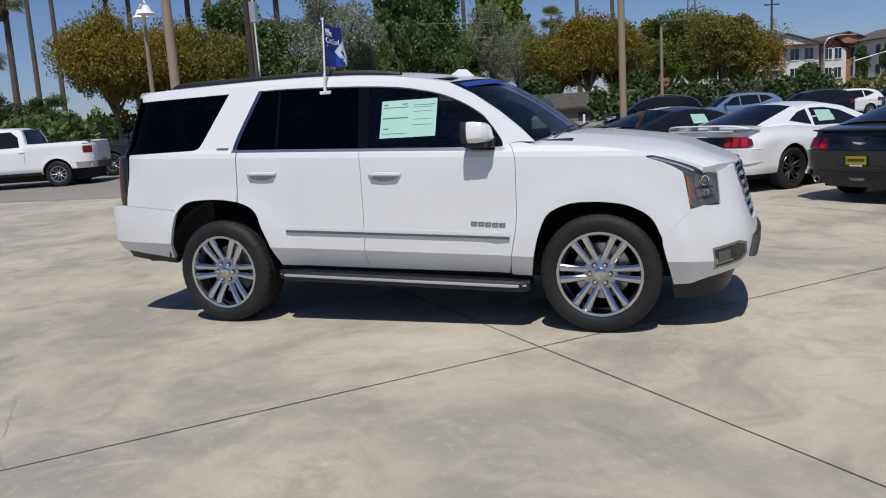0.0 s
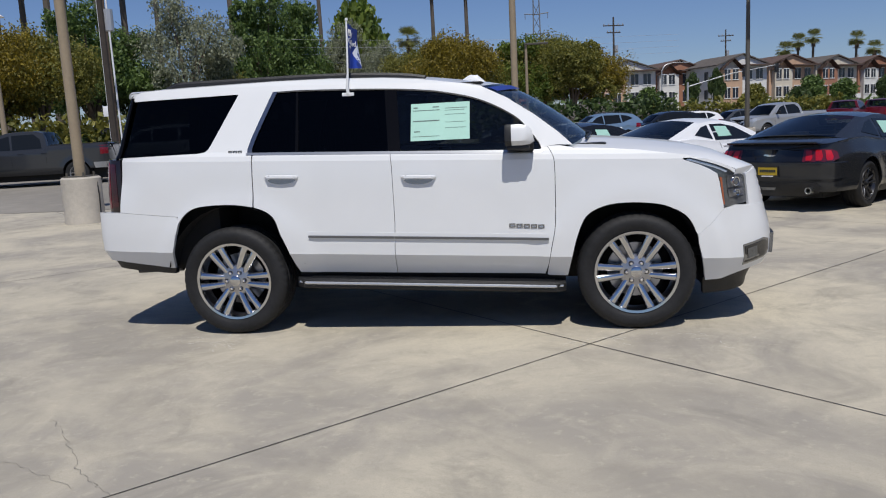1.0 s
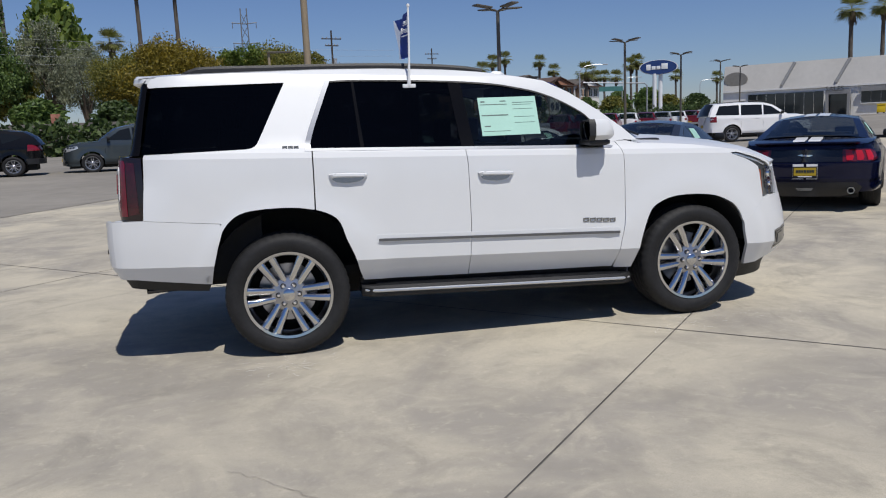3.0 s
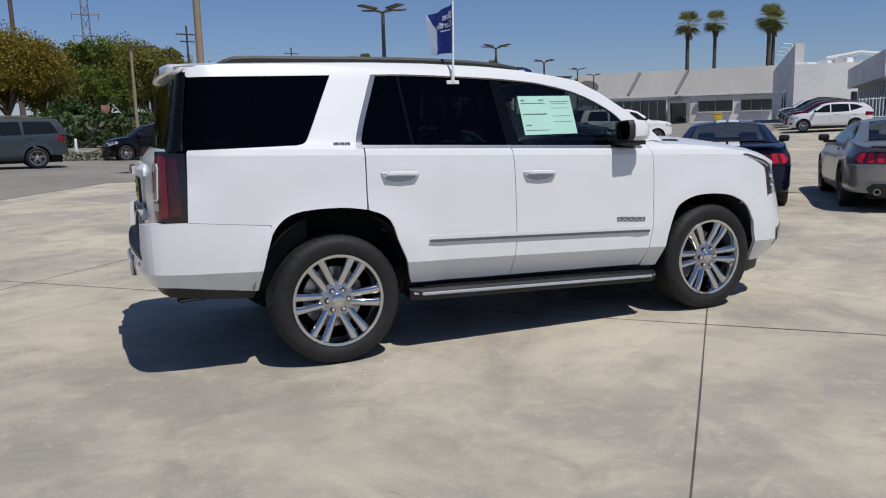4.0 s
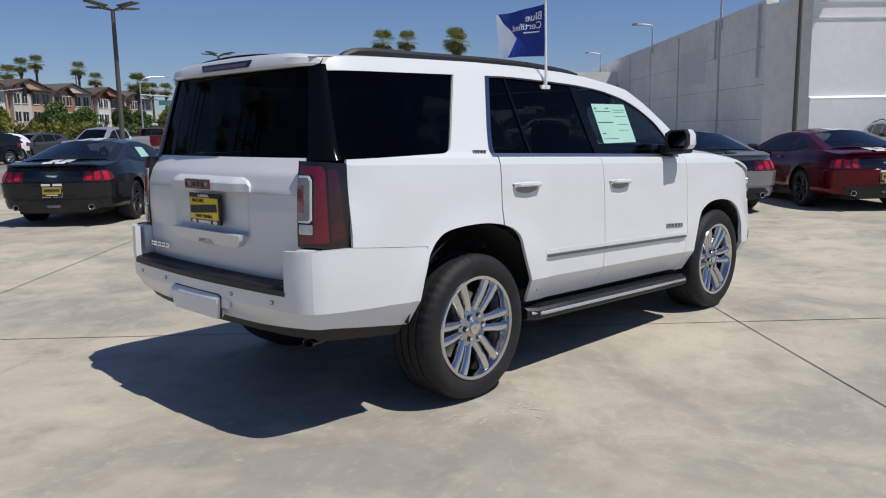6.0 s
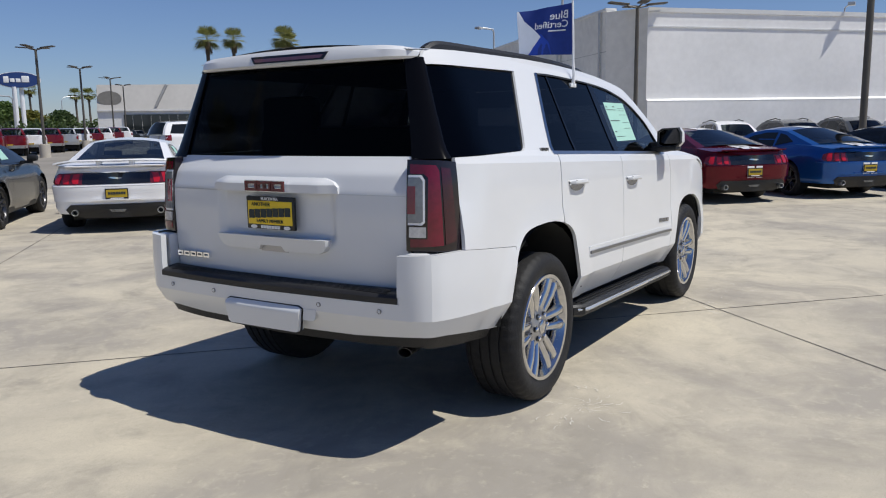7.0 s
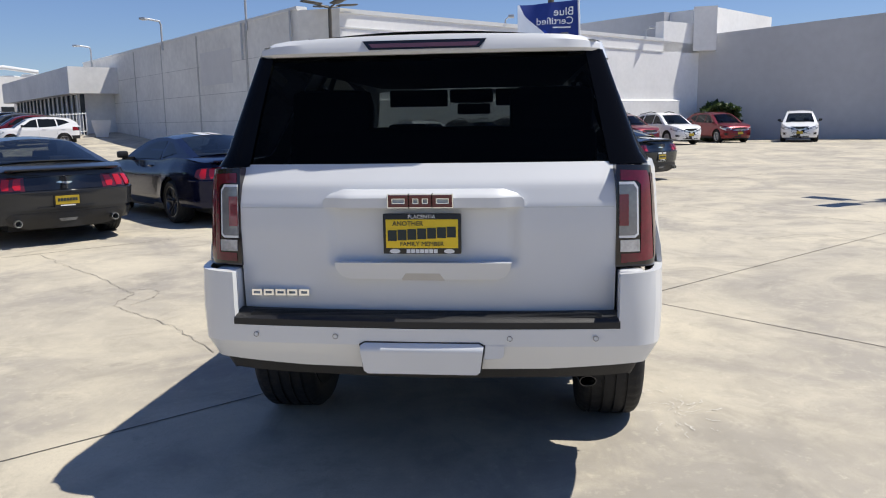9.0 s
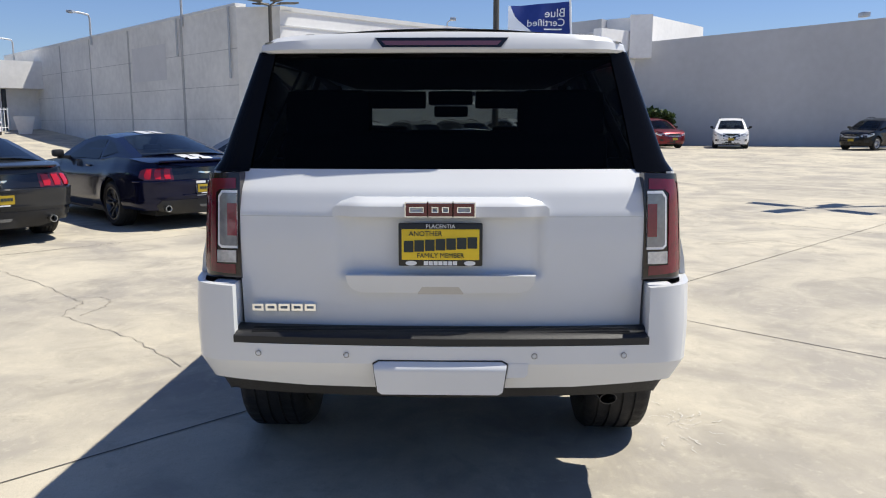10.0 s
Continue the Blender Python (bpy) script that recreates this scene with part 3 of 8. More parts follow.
    bmesh.ops.recalc_face_normals(bm, faces=bm.faces[:])
    part("roof_rack", bm, BLACK_TRIM, suv, "low black roof rail")
    # head lamp: dark housing, lens, bright projector, amber edge
    hl = [(1.80, 1.166), (1.836, 1.173), (2.03, 1.117), (2.14, 1.085), (2.25, 1.058), (2.312, 1.036), (2.318, 0.852), (2.09, 0.832), (2.068, 0.94), (2.033, 1.058), (1.97, 1.091)]
    lampo = part("headlamp", panel(S_(hl), side_map(sgn, 0.02), 0.06, 0.06), LAMP_GREY, suv, "dark headlamp with clear projector lenses")
    for nm, pts, mt, ex in (("light_blade", [(1.81, 1.163), (1.84, 1.168), (2.03, 1.110), (2.12, 1.076), (2.11, 1.066), (2.02, 1.098), (1.85, 1.152)], CLEAR_LENS, 0.012), ("side_marker", [(2.052, 1.04), (2.072, 1.03), (2.098, 0.85), (2.082, 0.85), (2.068, 0.95)], AMBER, 0.012)):
        part(nm, panel(S_(pts), side_map(sgn, ex), 0.08, 0.012), mt, lampo)
    for nm, pts in (("reflector", [(2.115, 1.045), (2.20, 1.04), (2.285, 1.015), (2.29, 0.965), (2.125, 0.962)]), ("reflector", [(2.125, 0.950), (2.29, 0.952), (2.292, 0.905), (2.14, 0.895)])):
        part(nm, panel(S_(pts), side_map(sgn, 0.013), 0.03, 0.012), LAMP_SILVER, lampo, "faceted silver reflector")
    for cx, cz, r_ in ((2.205, 1.002, 0.030), (2.215, 0.926, 0.018)):
        p = on_side(cx, cz, sgn, 0.008)
        for nm, prof, mt in (("projector_ring", [(r_ * 0.86, -0.006), (r_ * 1.05, -0.007), (r_ * 1.12, 0.02), (r_ * 0.86, 0.02)], CHROME), ("projector", [(0.0, -0.012), (r_ * 0.4, -0.010), (r_ * 0.86, 0.0), (0.0, 0.0)], LAMP_GREY)):
            part(nm, turned(prof, 20), mt, lampo).matrix_basis = Matrix.Translation(p) @ Matrix.Rotation(radians(38 if sgn < 0 else 142), 4, "Z")
    # fog lamp in a chrome surround
    fr = [(2.225, 0.565), (2.39, 0.598), (2.44, 0.58), (2.445, 0.50), (2.41, 0.455), (2.245, 0.415)]
    fog = part("fog_lamp", panel(S_(fr), side_map(sgn, -0.004), 0.08, 0.03), BOWL, suv, "chrome-framed fog lamp")
    part("fog_recess", panel(S_([(2.24, 0.55), (2.39, 0.582), (2.428, 0.565), (2.432, 0.51), (2.40, 0.472), (2.257, 0.433)]), side_map(sgn, -0.007), 0.08, 0.01), GLOSS_BLACK, fog)
    part("fog_lens", panel(S_([(2.26, 0.535), (2.335, 0.55), (2.34, 0.48), (2.27, 0.465)]), side_map(sgn, -0.010), 0.08, 0.006), LAMP_GREY, fog)
    # wheels
    for hx in (-1.478, 1.478):
        rot = 0 if sgn < 0 else 180
        wheel(suv, pose(hx, sgn * 0.968, 0.396, 0, 0, rot), 0.408, 0.295, 0.285, "chrome", WHEEL_CHROME)

# front and rear bumpers wrap round the corners
def ring_map(extra=0.0, front=False):
    L = RAIL.s[-1]

    def f(s, z, d):
        t = abs(s)
        p, n = RAIL.at(L - t if front else t)
        q = p + n * (body_off(p.x, z) - d - extra)
        return (q.x, (-q.y if s >= 0 else q.y), z)

    return f


def both(half, front=False):
    """Half outline as (x or ('y', value), z), mirrored to a whole one over the middle."""
    L = RAIL.s[-1]
    out = []
    for c, z in half:
        s = c[1] if isinstance(c, tuple) else (L - RAIL.s_of(0, c) if front else RAIL.s_of(0, c))
        out.append((s, z))
    return out + [(-s, z) for s, z in out[::-1] if abs(s) > 1e-6]


def sy(y):
    """Length along the rear line at a distance y from the middle."""
    return ("s", float(np.interp(y, [p[1] for p in REAR_LINE[:24]], RAIL.s[:24])))


def fy(y):
    L = RAIL.s[-1]
    return ("s", float(np.interp(y, [p[1] for p in NOSE_LINE[::-1][:24]], [L - v for v in RAIL.s[::-1][:24]])))


rb = both([(sy(0), 0.725), (sy(0.762), 0.727), (sy(0.766), 0.94), (sy(0.915), 0.945), (-2.335, 0.944), (-1.875, 0.897), (-1.868, 0.845), (-1.902, 0.742), (-1.937, 0.619), (-1.96, 0.503), (-2.43, 0.566), (sy(0.83), 0.572), (sy(0.5), 0.55), (sy(0), 0.543)])
bump_r = part("rear_bumper", creased(rb, ring_map(), 0.026, 0.03, lambda u: RAIL.at(abs(u))[0].x), WHITE, suv, angle=14)
part("valance", panel(both([(sy(0), 0.545), (sy(0.8), 0.575), (-2.43, 0.568), (-1.965, 0.505), (-1.985, 0.452), (-2.25, 0.474), (sy(0.86), 0.512), (sy(0.6), 0.500), (sy(0), 0.488)]), ring_map(0.025), 0.08, 0.05), BLACK_TRIM, suv)
for sgn in (-1, 1):
    part("bumper_shelf", boxed(-2.535, min(sgn * 0.768, sgn * 0.865), 0.74, -2.40, max(sgn * 0.768, sgn * 0.865), 0.943, bevel=0.015), WHITE, bump_r)
    for y in (0.345, 0.675):
        o = part("parking_sensor", turned([(0.0, 0.0), (0.0065, 0.0), (0.0075, 0.003), (0.009, 0.003), (0.009, 0.012), (0, 0.012)], 16), WHITE, bump_r)
        o.matrix_basis = pose(-2.6285 + 0.012 * ease((y - 0.3) / 0.3) + 0.012 * ease((y - 0.55) / 0.2), sgn * y, 0.69, 0, 0, -90)
        part("sensor_ring", turned([(0.009, 0.001), (0.0108, 0.001), (0.0108, 0.01), (0.009, 0.01)], 16), BOWL, o)
# step pad
bm = bmesh.new()
rows = []
for k in range(25):
    y = -0.768 + 1.536 * k / 24
    xo = -2.632 + 0.035 * (abs(y) / 0.768) ** 2
    xb = -2.53 + 0.045 * (abs(y) / 0.8) ** 2.5
    rows.append([(xo + 0.012, y, 0.722), (xo, y, 0.73), (xo, y, 0.754), (xo + 0.010, y, 0.764), (xo + 0.03, y, 0.769), (xb - 0.02, y, 0.776), (xb, y, 0.777), (xb + 0.03, y, 0.72)])
grid(bm, rows)
bmesh.ops.recalc_face_normals(bm, faces=bm.faces[:])
pad = part("step_pad", bm, BLACK_TRIM, suv, "black ribbed plastic step pad")
for k in range(4):
    x = -2.545 - 0.013 * k
    part("rib", boxed(x - 0.003, -0.70, 0.765, x + 0.003, 0.70, 0.7785 - 0.0022 * k), BLACK_TRIM, pad)
part("cover_gap", panel([(-0.249, 0.661), (-0.227, 0.673), (0.227, 0.673), (0.249, 0.661), (0.235, 0.551), (-0.235, 0.551)], lambda y, z, d: (-2.6275 + d, y, z), 0.2, 0.01), BLACK_TRIM, suv)
hc = [(-0.244, 0.658), (-0.225, 0.668), (0.225, 0.668), (0.244, 0.658), (0.230, 0.556), (0.215, 0.545), (-0.215, 0.545), (-0.230, 0.556)]
part("hitch_cover", panel(hc, lambda y, z, d: (-2.640 - 0.10 * (z - 0.545) + 0.9 * max(0, z - 0.645) + d, y, z), 0.05, 0.035, stepv=0.01), WHITE, suv)
part("tow_cover", panel([(-0.325, 0.66), (-0.252, 0.66), (-0.244, 0.605), (-0.31, 0.608), (-0.322, 0.62)], lambda y, z, d: (-2.6245 + d, y, z), 0.2, 0.01), WHITE, suv)
ex = turned([(0.033, 0.0), (0.036, 0.0), (0.036, 0.35), (0.030, 0.35), (0.030, 0.005), (0.033, 0.0)], 20)
o = part("exhaust_tip", ex, DARK_ALLOY, suv, "dark oval exhaust tip")
o.matrix_basis = pose(-2.40, -0.665, 0.448, 0, 0, -80) @ Matrix.Diagonal((1, 1, 0.62, 1))
fb = both([(fy(0), 0.70), (fy(0.55), 0.70), (fy(0.70), 0.83), (2.20, 0.842), (2.0862, 0.8221), (1.9855, 0.7355), (1.8876, 0.6525), (1.894, 0.592), (1.933, 0.424), (1.958, 0.318), (2.08, 0.325), (2.23, 0.365), (2.38, 0.40), (fy(0.5), 0.42), (fy(0), 0.42)], True)
part("front_bumper", creased(fb, ring_map(0, True), 0.026, 0.03, lambda u: RAIL.at(RAIL.s[-1] - abs(u))[0].x), WHITE, suv, angle=14)
part("front_valance", panel(both([(fy(0), 0.43), (fy(0.5), 0.43), (2.24, 0.37), (1.955, 0.325), (1.965, 0.205), (2.25, 0.215), (fy(0.5), 0.25), (fy(0), 0.25)], True), ring_map(0.06, True), 0.1, 0.05), BLACK_TRIM, suv)
part("air_dam", boxed(1.98, -0.72, 0.215, 2.22, 0.72, 0.46, bevel=0.03), BLACK_TRIM, suv)
part("bumper_insert", panel(both([(fy(0), 0.60), (fy(0.62), 0.60), (fy(0.70), 0.47), (fy(0.5), 0.44), (fy(0), 0.44)], True), ring_map(-0.025, True), 0.12, 0.03), BLACK_TRIM, suv)
for sg in (-1, 1):
    L_ = RAIL.s[-1]
    q_ = [(L_ - RAIL.s_of(0, 2.322), 0.836), (L_ - RAIL.s_of(0, 2.322), 1.046), (fy(0.68)[1], 1.082), (fy(0.655)[1], 1.0), (fy(0.575)[1], 0.70), (fy(0.70)[1], 0.822)]
    part("nose_panel", panel([(sg * a_, z_) for a_, z_ in q_], ring_map(0.003, True), 0.06), WHITE, suv)
grille = part("grille", panel(both([(fy(0), 1.085), (fy(0.60), 1.075), (fy(0.66), 1.0), (fy(0.56), 0.715), (fy(0), 0.705)], True), ring_map(0.03, True), 0.1, 0.04), GLOSS_BLACK, suv, "black grille with chrome bars")
for k in range(6):
    z = 0.745 + 0.058 * k
    ht = 0.015
    part("grille_bar", panel(both([(fy(0), z + ht), (fy(0.56 + 0.016 * k), z + ht), (fy(0.56 + 0.016 * k), z - ht), (fy(0), z - ht)], True), ring_map(0.0, True), 0.12, 0.03), CHROME, grille)
fr = both([(fy(0), 1.09), (fy(0.60), 1.075), (fy(0.645), 0.99), (fy(0.565), 0.70), (fy(0.535), 0.715), (fy(0.61), 0.99), (fy(0.57), 1.055), (fy(0), 1.07)], True)
part("grille_frame", panel(fr, ring_map(0.012, True), 0.1, 0.05), CHROME, grille)

# hood, roof, windscreen
def edge_z(x):
    return float(np.interp(x, [0.97, 1.06, 1.2, 1.5, 1.84, 2.05, 2.2, 2.4], [1.297, 1.279, 1.272, 1.247, 1.195, 1.135, 1.085, 1.06]))


bm = bmesh.new()
rows = []
for i in range(19):
    v = i / 18
    row = []
    for j in range(25):
        w = -1 + 2 * j / 24
        xe = 1.02 + v * 1.18
        ye = abs(on_side(min(xe, 2.2), edge_z(xe), 1).y) - 0.002
        lip = float(np.interp(abs(w) * 0.88, [0, 0.3, 0.55, 0.72, 0.80, 0.85, 0.88], [2.455, 2.445, 2.415, 2.362, 2.31, 2.25, 2.20]))
        x = 1.02 + 0.20 * (1 - w * w) + v * (lip - 1.02 - 0.20 * (1 - w * w))
        crown = float(np.interp(x, [1.0, 1.2, 1.5, 1.85, 2.05, 2.2, 2.32, 2.42], [1.345, 1.342, 1.318, 1.272, 1.228, 1.175, 1.135, 1.08]))
        ze = edge_z(xe)
        z = ze + (max(crown, ze) - ze) * (1 - abs(w) ** 2.6) + 0.012 * ease((abs(w) - 0.45) / 0.1) * ease((0.8 - abs(w)) / 0.2) * (1 - v)
        row.append((x, w * ye, z))
    rows.append(row)
rows.append([(x - 0.004, y, z - 0.012) for x, y, z in rows[-1]])
rows.append([(x - 0.02, y * 0.985, min(z - 0.03, 1.035)) for x, y, z in rows[-1]])
grid(bm, rows)
bmesh.ops.recalc_face_normals(bm, faces=bm.faces[:])
part("hood", bm, WHITE, suv)


def across(x, z, bulge, crown, n=17, inset=0.0):
    ye = abs(on_side(x, z, 1).y) - inset
    return [(x + bulge * (1 - (2 * k / (n - 1) - 1) ** 2), ye * (2 * k / (n - 1) - 1), z + crown * (1 - (2 * k / (n - 1) - 1) ** 2)) for k in range(n)]


bm = bmesh.new()
xs = [p[0] for p in ROOF_EDGE]
rows = []
for x in np.linspace(-2.32, 0.42, 30):
    z = float(np.interp(x, xs, [p[1] for p in ROOF_EDGE]))
    rows.append(across(float(x), z, 0.14 * ease((x + 0.4) / 0.8) - 0.02 * ease((-2.0 - x) / 0.3), 0.05 - 0.018 * ease((x + 0.6) / 1.0)))
grid(bm, rows)
bmesh.ops.recalc_face_normals(bm, faces=bm.faces[:])
part("roof", bm, WHITE, suv)
bm = bmesh.new()
grid(bm, [across(x, z, 0.14 + 0.05 * i / 16, 0.032 - 0.012 * i / 16, inset=0.004) for i, (x, z) in enumerate(curve(A_EDGE, 4))])
bmesh.ops.recalc_face_normals(bm, faces=bm.faces[:])
part("windscreen", bm, SCREEN, suv, "clear windscreen with a blue sticker")
bm = bmesh.new()
grid(bm, [across(0.46, 1.722, 0.142, 0.032, 17, 0.05), across(0.525, 1.692, 0.146, 0.031, 17, 0.05)])
for v in bm.verts:
    v.co += Vector((0.012, 0, 0.012))
bmesh.ops.delete(bm, geom=[f for f in bm.faces if f.calc_center_median().y > -0.12], context="FACES")
part("screen_sticker", bm, FLAG_BLUE, suv)
part("cowl", boxed(1.04, -0.80, 1.20, 1.30, 0.80, 1.305, bevel=0.02), BLACK_TRIM, suv)
for y0, y1 in ((-0.72, -0.05), (0.05, 0.70)):
    part("wiper", tube(bmesh.new(), [(1.16, y0, 1.335), (1.21, (y0 + y1) / 2, 1.37), (1.19, y1, 1.375)], 0.010, 6), BLACK_TRIM, suv)
bm = bmesh.new()
rows = []
for x, h, w in ((0.20, 0.002, 0.012), (0.27, 0.05, 0.022), (0.335, 0.052, 0.022), (0.40, 0.0, 0.02)):
    rows.append([(x, w * c, 1.83 - 0.10 * (x - 0.2) + h * s) for c, s in ((-1, 0), (-0.7, 0.6), (0, 1), (0.7, 0.6), (1, 0), (0, -0.4))])
grid(bm, rows, closed=True)
bmesh.ops.recalc_face_normals(bm, faces=bm.faces[:])
part("antenna", bm, WHITE, suv).location = (0.0, 0, 0.0)

# tailgate, rear glass, spoiler
GZ = [0.70, 0.76, 0.95, 1.10, 1.20, 1.28, 1.36, 1.80, 1.86]
GX = [2.515, 2.52, 2.527, 2.53, 2.525, 2.50, 2.44, 2.335, 2.31]


def gate(extra=0.0):
    def f(y, z, d):
        zz = min(max(z, 0.70), 1.86)
        dish = 0.020 * ease((0.385 - abs(y)) / 0.035) * ease((z - 0.955) / 0.03) * ease((1.215 - z) / 0.02)
        return (-float(np.interp(zz, GZ, GX)) + dish + 0.045 * (abs(y) / 0.8) ** 2.5 - extra + d, y, z)

    return f


tg = [(-0.756, 0.765), (0.756, 0.765), (0.758, 0.95), (0.756, 1.348), (0.742, 1.360), (-0.742, 1.360), (-0.756, 1.348), (-0.758, 0.95)]
tailgate = part("tailgate", panel(tg, gate(), 0.018, stepv=0.015), WHITE, suv, angle=45)
rg = [(-0.80, 1.358), (0.80, 1.358), (0.745, 1.58), (0.685, 1.795), (-0.685, 1.795), (-0.745, 1.58)]
part("rear_window", panel(rg, gate(-0.006), 0.08, 0.004), REAR_TINT, suv, "dark privacy glass")
for sgn in (-1, 1):
    bm = bmesh.new()
    rows = []
    for z in np.linspace(1.350, 1.802, 12):
        yi = float(np.interp(z, [1.35, 1.60, 1.80], [0.735, 0.685, 0.640]))
        x0 = gate(0.003)(yi, z, 0.0)[0]
        x1 = float(np.interp(z, [1.35, 1.57, 1.78], [-2.33, -2.30, -2.265]))
        y1 = abs(on_side(x1, z, 1).y) + 0.003
        row = []
        for t in np.linspace(0, 1, 12):
            a, b, c = (1 - t) ** 2, 2 * t * (1 - t), t * t
            row.append((a * x0 + b * (x0 + 0.012) + c * x1, sgn * (a * yi + b * (y1 + 0.004) + c * y1), float(z)))
        rows.append([(row[0][0] + 0.03, row[0][1], row[0][2])] + row + [(x1, sgn * (y1 - 0.02), float(z))])
    grid(bm, rows)
    bmesh.ops.recalc_face_normals(bm, faces=bm.faces[:])
    part("pillar_cover", bm, PILLAR_BLACK, suv, angle=50)
br = [(-0.402, 1.193), (-0.400, 1.222), (-0.372, 1.246), (-0.32, 1.263), (0.32, 1.263), (0.372, 1.246), (0.400, 1.222), (0.402, 1.193)]
part("gate_brow", panel(br, lambda y, z, d: (-2.562 + 1.15 * max(0, z - 1.236) + 0.036 * ease((abs(y) - 0.28) / 0.12) + d, y, z), 0.03, 0.04, stepv=0.008), WHITE, tailgate, angle=25)
gb = [(-0.351, 0.977), (0.351, 0.977), (0.345, 0.945), (0.328, 0.922), (0.295, 0.909), (0.085, 0.908), (0.068, 0.933), (-0.068, 0.933), (-0.085, 0.908), (-0.295, 0.909), (-0.328, 0.922), (-0.345, 0.945)]
part("gate_handle", panel(gb, lambda y, z, d: (-2.560 - 0.25 * (z - 0.94) + d, y, z), 0.03, 0.045), WHITE, tailgate)
# white notch under the handle: its shade is put in as grey
part("handle_recess", boxed(-2.534, -0.085, 0.900, -2.515, 0.085, 0.94), GREY_ALLOY, tailgate)
part("gate_seam", panel([(-0.75, 1.188), (-0.40, 1.189), (-0.40, 1.192), (-0.75, 1.191)], gate(0.0015), 0.1, 0.002), SATIN, tailgate)
part("gate_seam", panel([(0.75, 1.188), (0.40, 1.189), (0.40, 1.192), (0.75, 1.191)], gate(0.0015), 0.1, 0.002), SATIN, tailgate)
bm = bmesh.new()
rows = []
for k in range(21):
    y = -0.70 + 1.40 * k / 20
    t = abs(y) / 0.70
    c = 1 - t * t
    e = ease((t - 0.86) / 0.14)
    rows.append([(-2.18, y, 1.80), (-2.30, y, 1.795), (-2.345 + 0.06 * e - 0.02 * c, y, 1.795), (-2.362 + 0.07 * e - 0.02 * c, y, 1.806), (-2.355 + 0.07 * e - 0.02 * c, y, 1.835 + 0.012 * c - 0.01 * e), (-2.335 + 0.07 * e - 0.02 * c, y, 1.852 + 0.02 * c - 0.02 * e), (-2.20, y, 1.842 + 0.048 * c + 0.0 * e)])
grid(bm, rows)
for r in (rows[0], rows[-1]):
    bm.faces.new([bm.verts.new(p) for p in r])
bmesh.ops.recalc_face_normals(bm, faces=bm.faces[:])
sp = part("spoiler", bm, WHITE, suv)
part("brake_light", panel([(-0.25, 1.848), (0.25, 1.848), (0.222, 1.812), (-0.222, 1.812)], lambda y, z, d: (-2.388 + 0.25 * (z - 1.812) + 0.02 * (abs(y) / 0.7) ** 2 + d, y, z), 0.08, 0.03), GLOSS_BLACK, sp)
part("brake_lens", panel([(-0.225, 1.836), (0.225, 1.836), (0.208, 1.820), (-0.208, 1.820)], lambda y, z, d: (-2.391 + 0.25 * (z - 1.812) + 0.02 * (abs(y) / 0.7) ** 2 + d, y, z), 0.08, 0.005), mat("brake_lens", (0.12, 0.05, 0.07), 0.15, coat=1, var=0.05), sp)

# tail lamps
TL = Rail(curve([(-2.50, 0.757), (-2.49, 0.82), (-2.465, 0.875), (-2.42, 0.912), (-2.37, 0.928), (-2.325, 0.935)], 4))


def tail_map(sgn, extra=0.0):
    def f(s, z, d):
        p, n = TL.at(s)
        q = p + n * (-d - extra - 0.085 * max(0, z - 1.0) ** 1.2 - 0.05 * max(0, z - 1.26))
        return (q.x, sgn * q.y, z)

    return f


BAND_RED = mat("red_tail_lens", (0.125, 0.002, 0.015), 0.10, coat=0.4, var=0.35, scale=14)
SIDE_RED = mat("burgundy_lens", (0.045, 0.004, 0.009), 0.10, coat=0.4, var=0.4, scale=12)
BLOCK_RED = mat("inner_red_lens", (0.20, 0.003, 0.020), 0.12, coat=1.0, var=0.3, scale=25)
LAMP_CLEAR = mat("lamp_clear", (0.50, 0.50, 0.51), 0.15, 0.3, coat=1.0, var=0.35, scale=25)
GUIDE = mat("light_guide_white", (0.78, 0.78, 0.80), 0.15, coat=1.0, var=0.06, scale=20)
GUIDE_GREY = mat("light_guide_grey", (0.22, 0.225, 0.235), 0.15, 0.2, coat=1.0, var=0.3, scale=18)
T1 = TL.s[-1]
for sgn in (-1, 1):
    full = [(0.0, 0.95), (T1, 0.945), (T1, 1.335), (T1 * 0.6, 1.345), (0.0, 1.35)]
    tl = part("tail_lamp", panel(full, tail_map(sgn), 0.03, 0.05), mat("smoked_lens", (0.010, 0.005, 0.006), 0.08, coat=0.3, var=0.2, scale=15), suv, "smoked red and clear tail lamp")
    bits = [("red_band", [(0.016, 1.330), (0.150, 1.325), (0.165, 1.30), (0.172, 0.975), (0.02, 0.968), (0.02, 1.004), (0.100, 1.006), (0.106, 1.272), (0.085, 1.288), (0.016, 1.290)], BAND_RED, -0.003),
            ("side_lens", [(0.176, 1.315), (0.235, 1.308), (0.248, 0.99), (0.182, 0.978)], SIDE_RED, -0.003),
            ("light_guide", [(0.010, 1.284), (0.074, 1.284), (0.090, 1.262), (0.090, 1.078), (0.076, 1.066), (0.010, 1.066)], GUIDE, -0.005),
            ("guide_core", [(0.010, 1.274), (0.068, 1.274), (0.081, 1.256), (0.081, 1.084), (0.071, 1.076), (0.010, 1.076)], GUIDE_GREY, -0.008),
            ("red_block", [(0.010, 1.236), (0.046, 1.236), (0.046, 1.115), (0.010, 1.115)], BLOCK_RED, -0.012),
            ("reverse_lens", [(0.016, 1.058), (0.094, 1.058), (0.094, 1.012), (0.016, 1.012)], LAMP_CLEAR, -0.006)]
    for nm, pts, mt, ex in bits:
        part(nm, panel(pts, tail_map(sgn, ex), 0.03, 0.006), mt, tl)

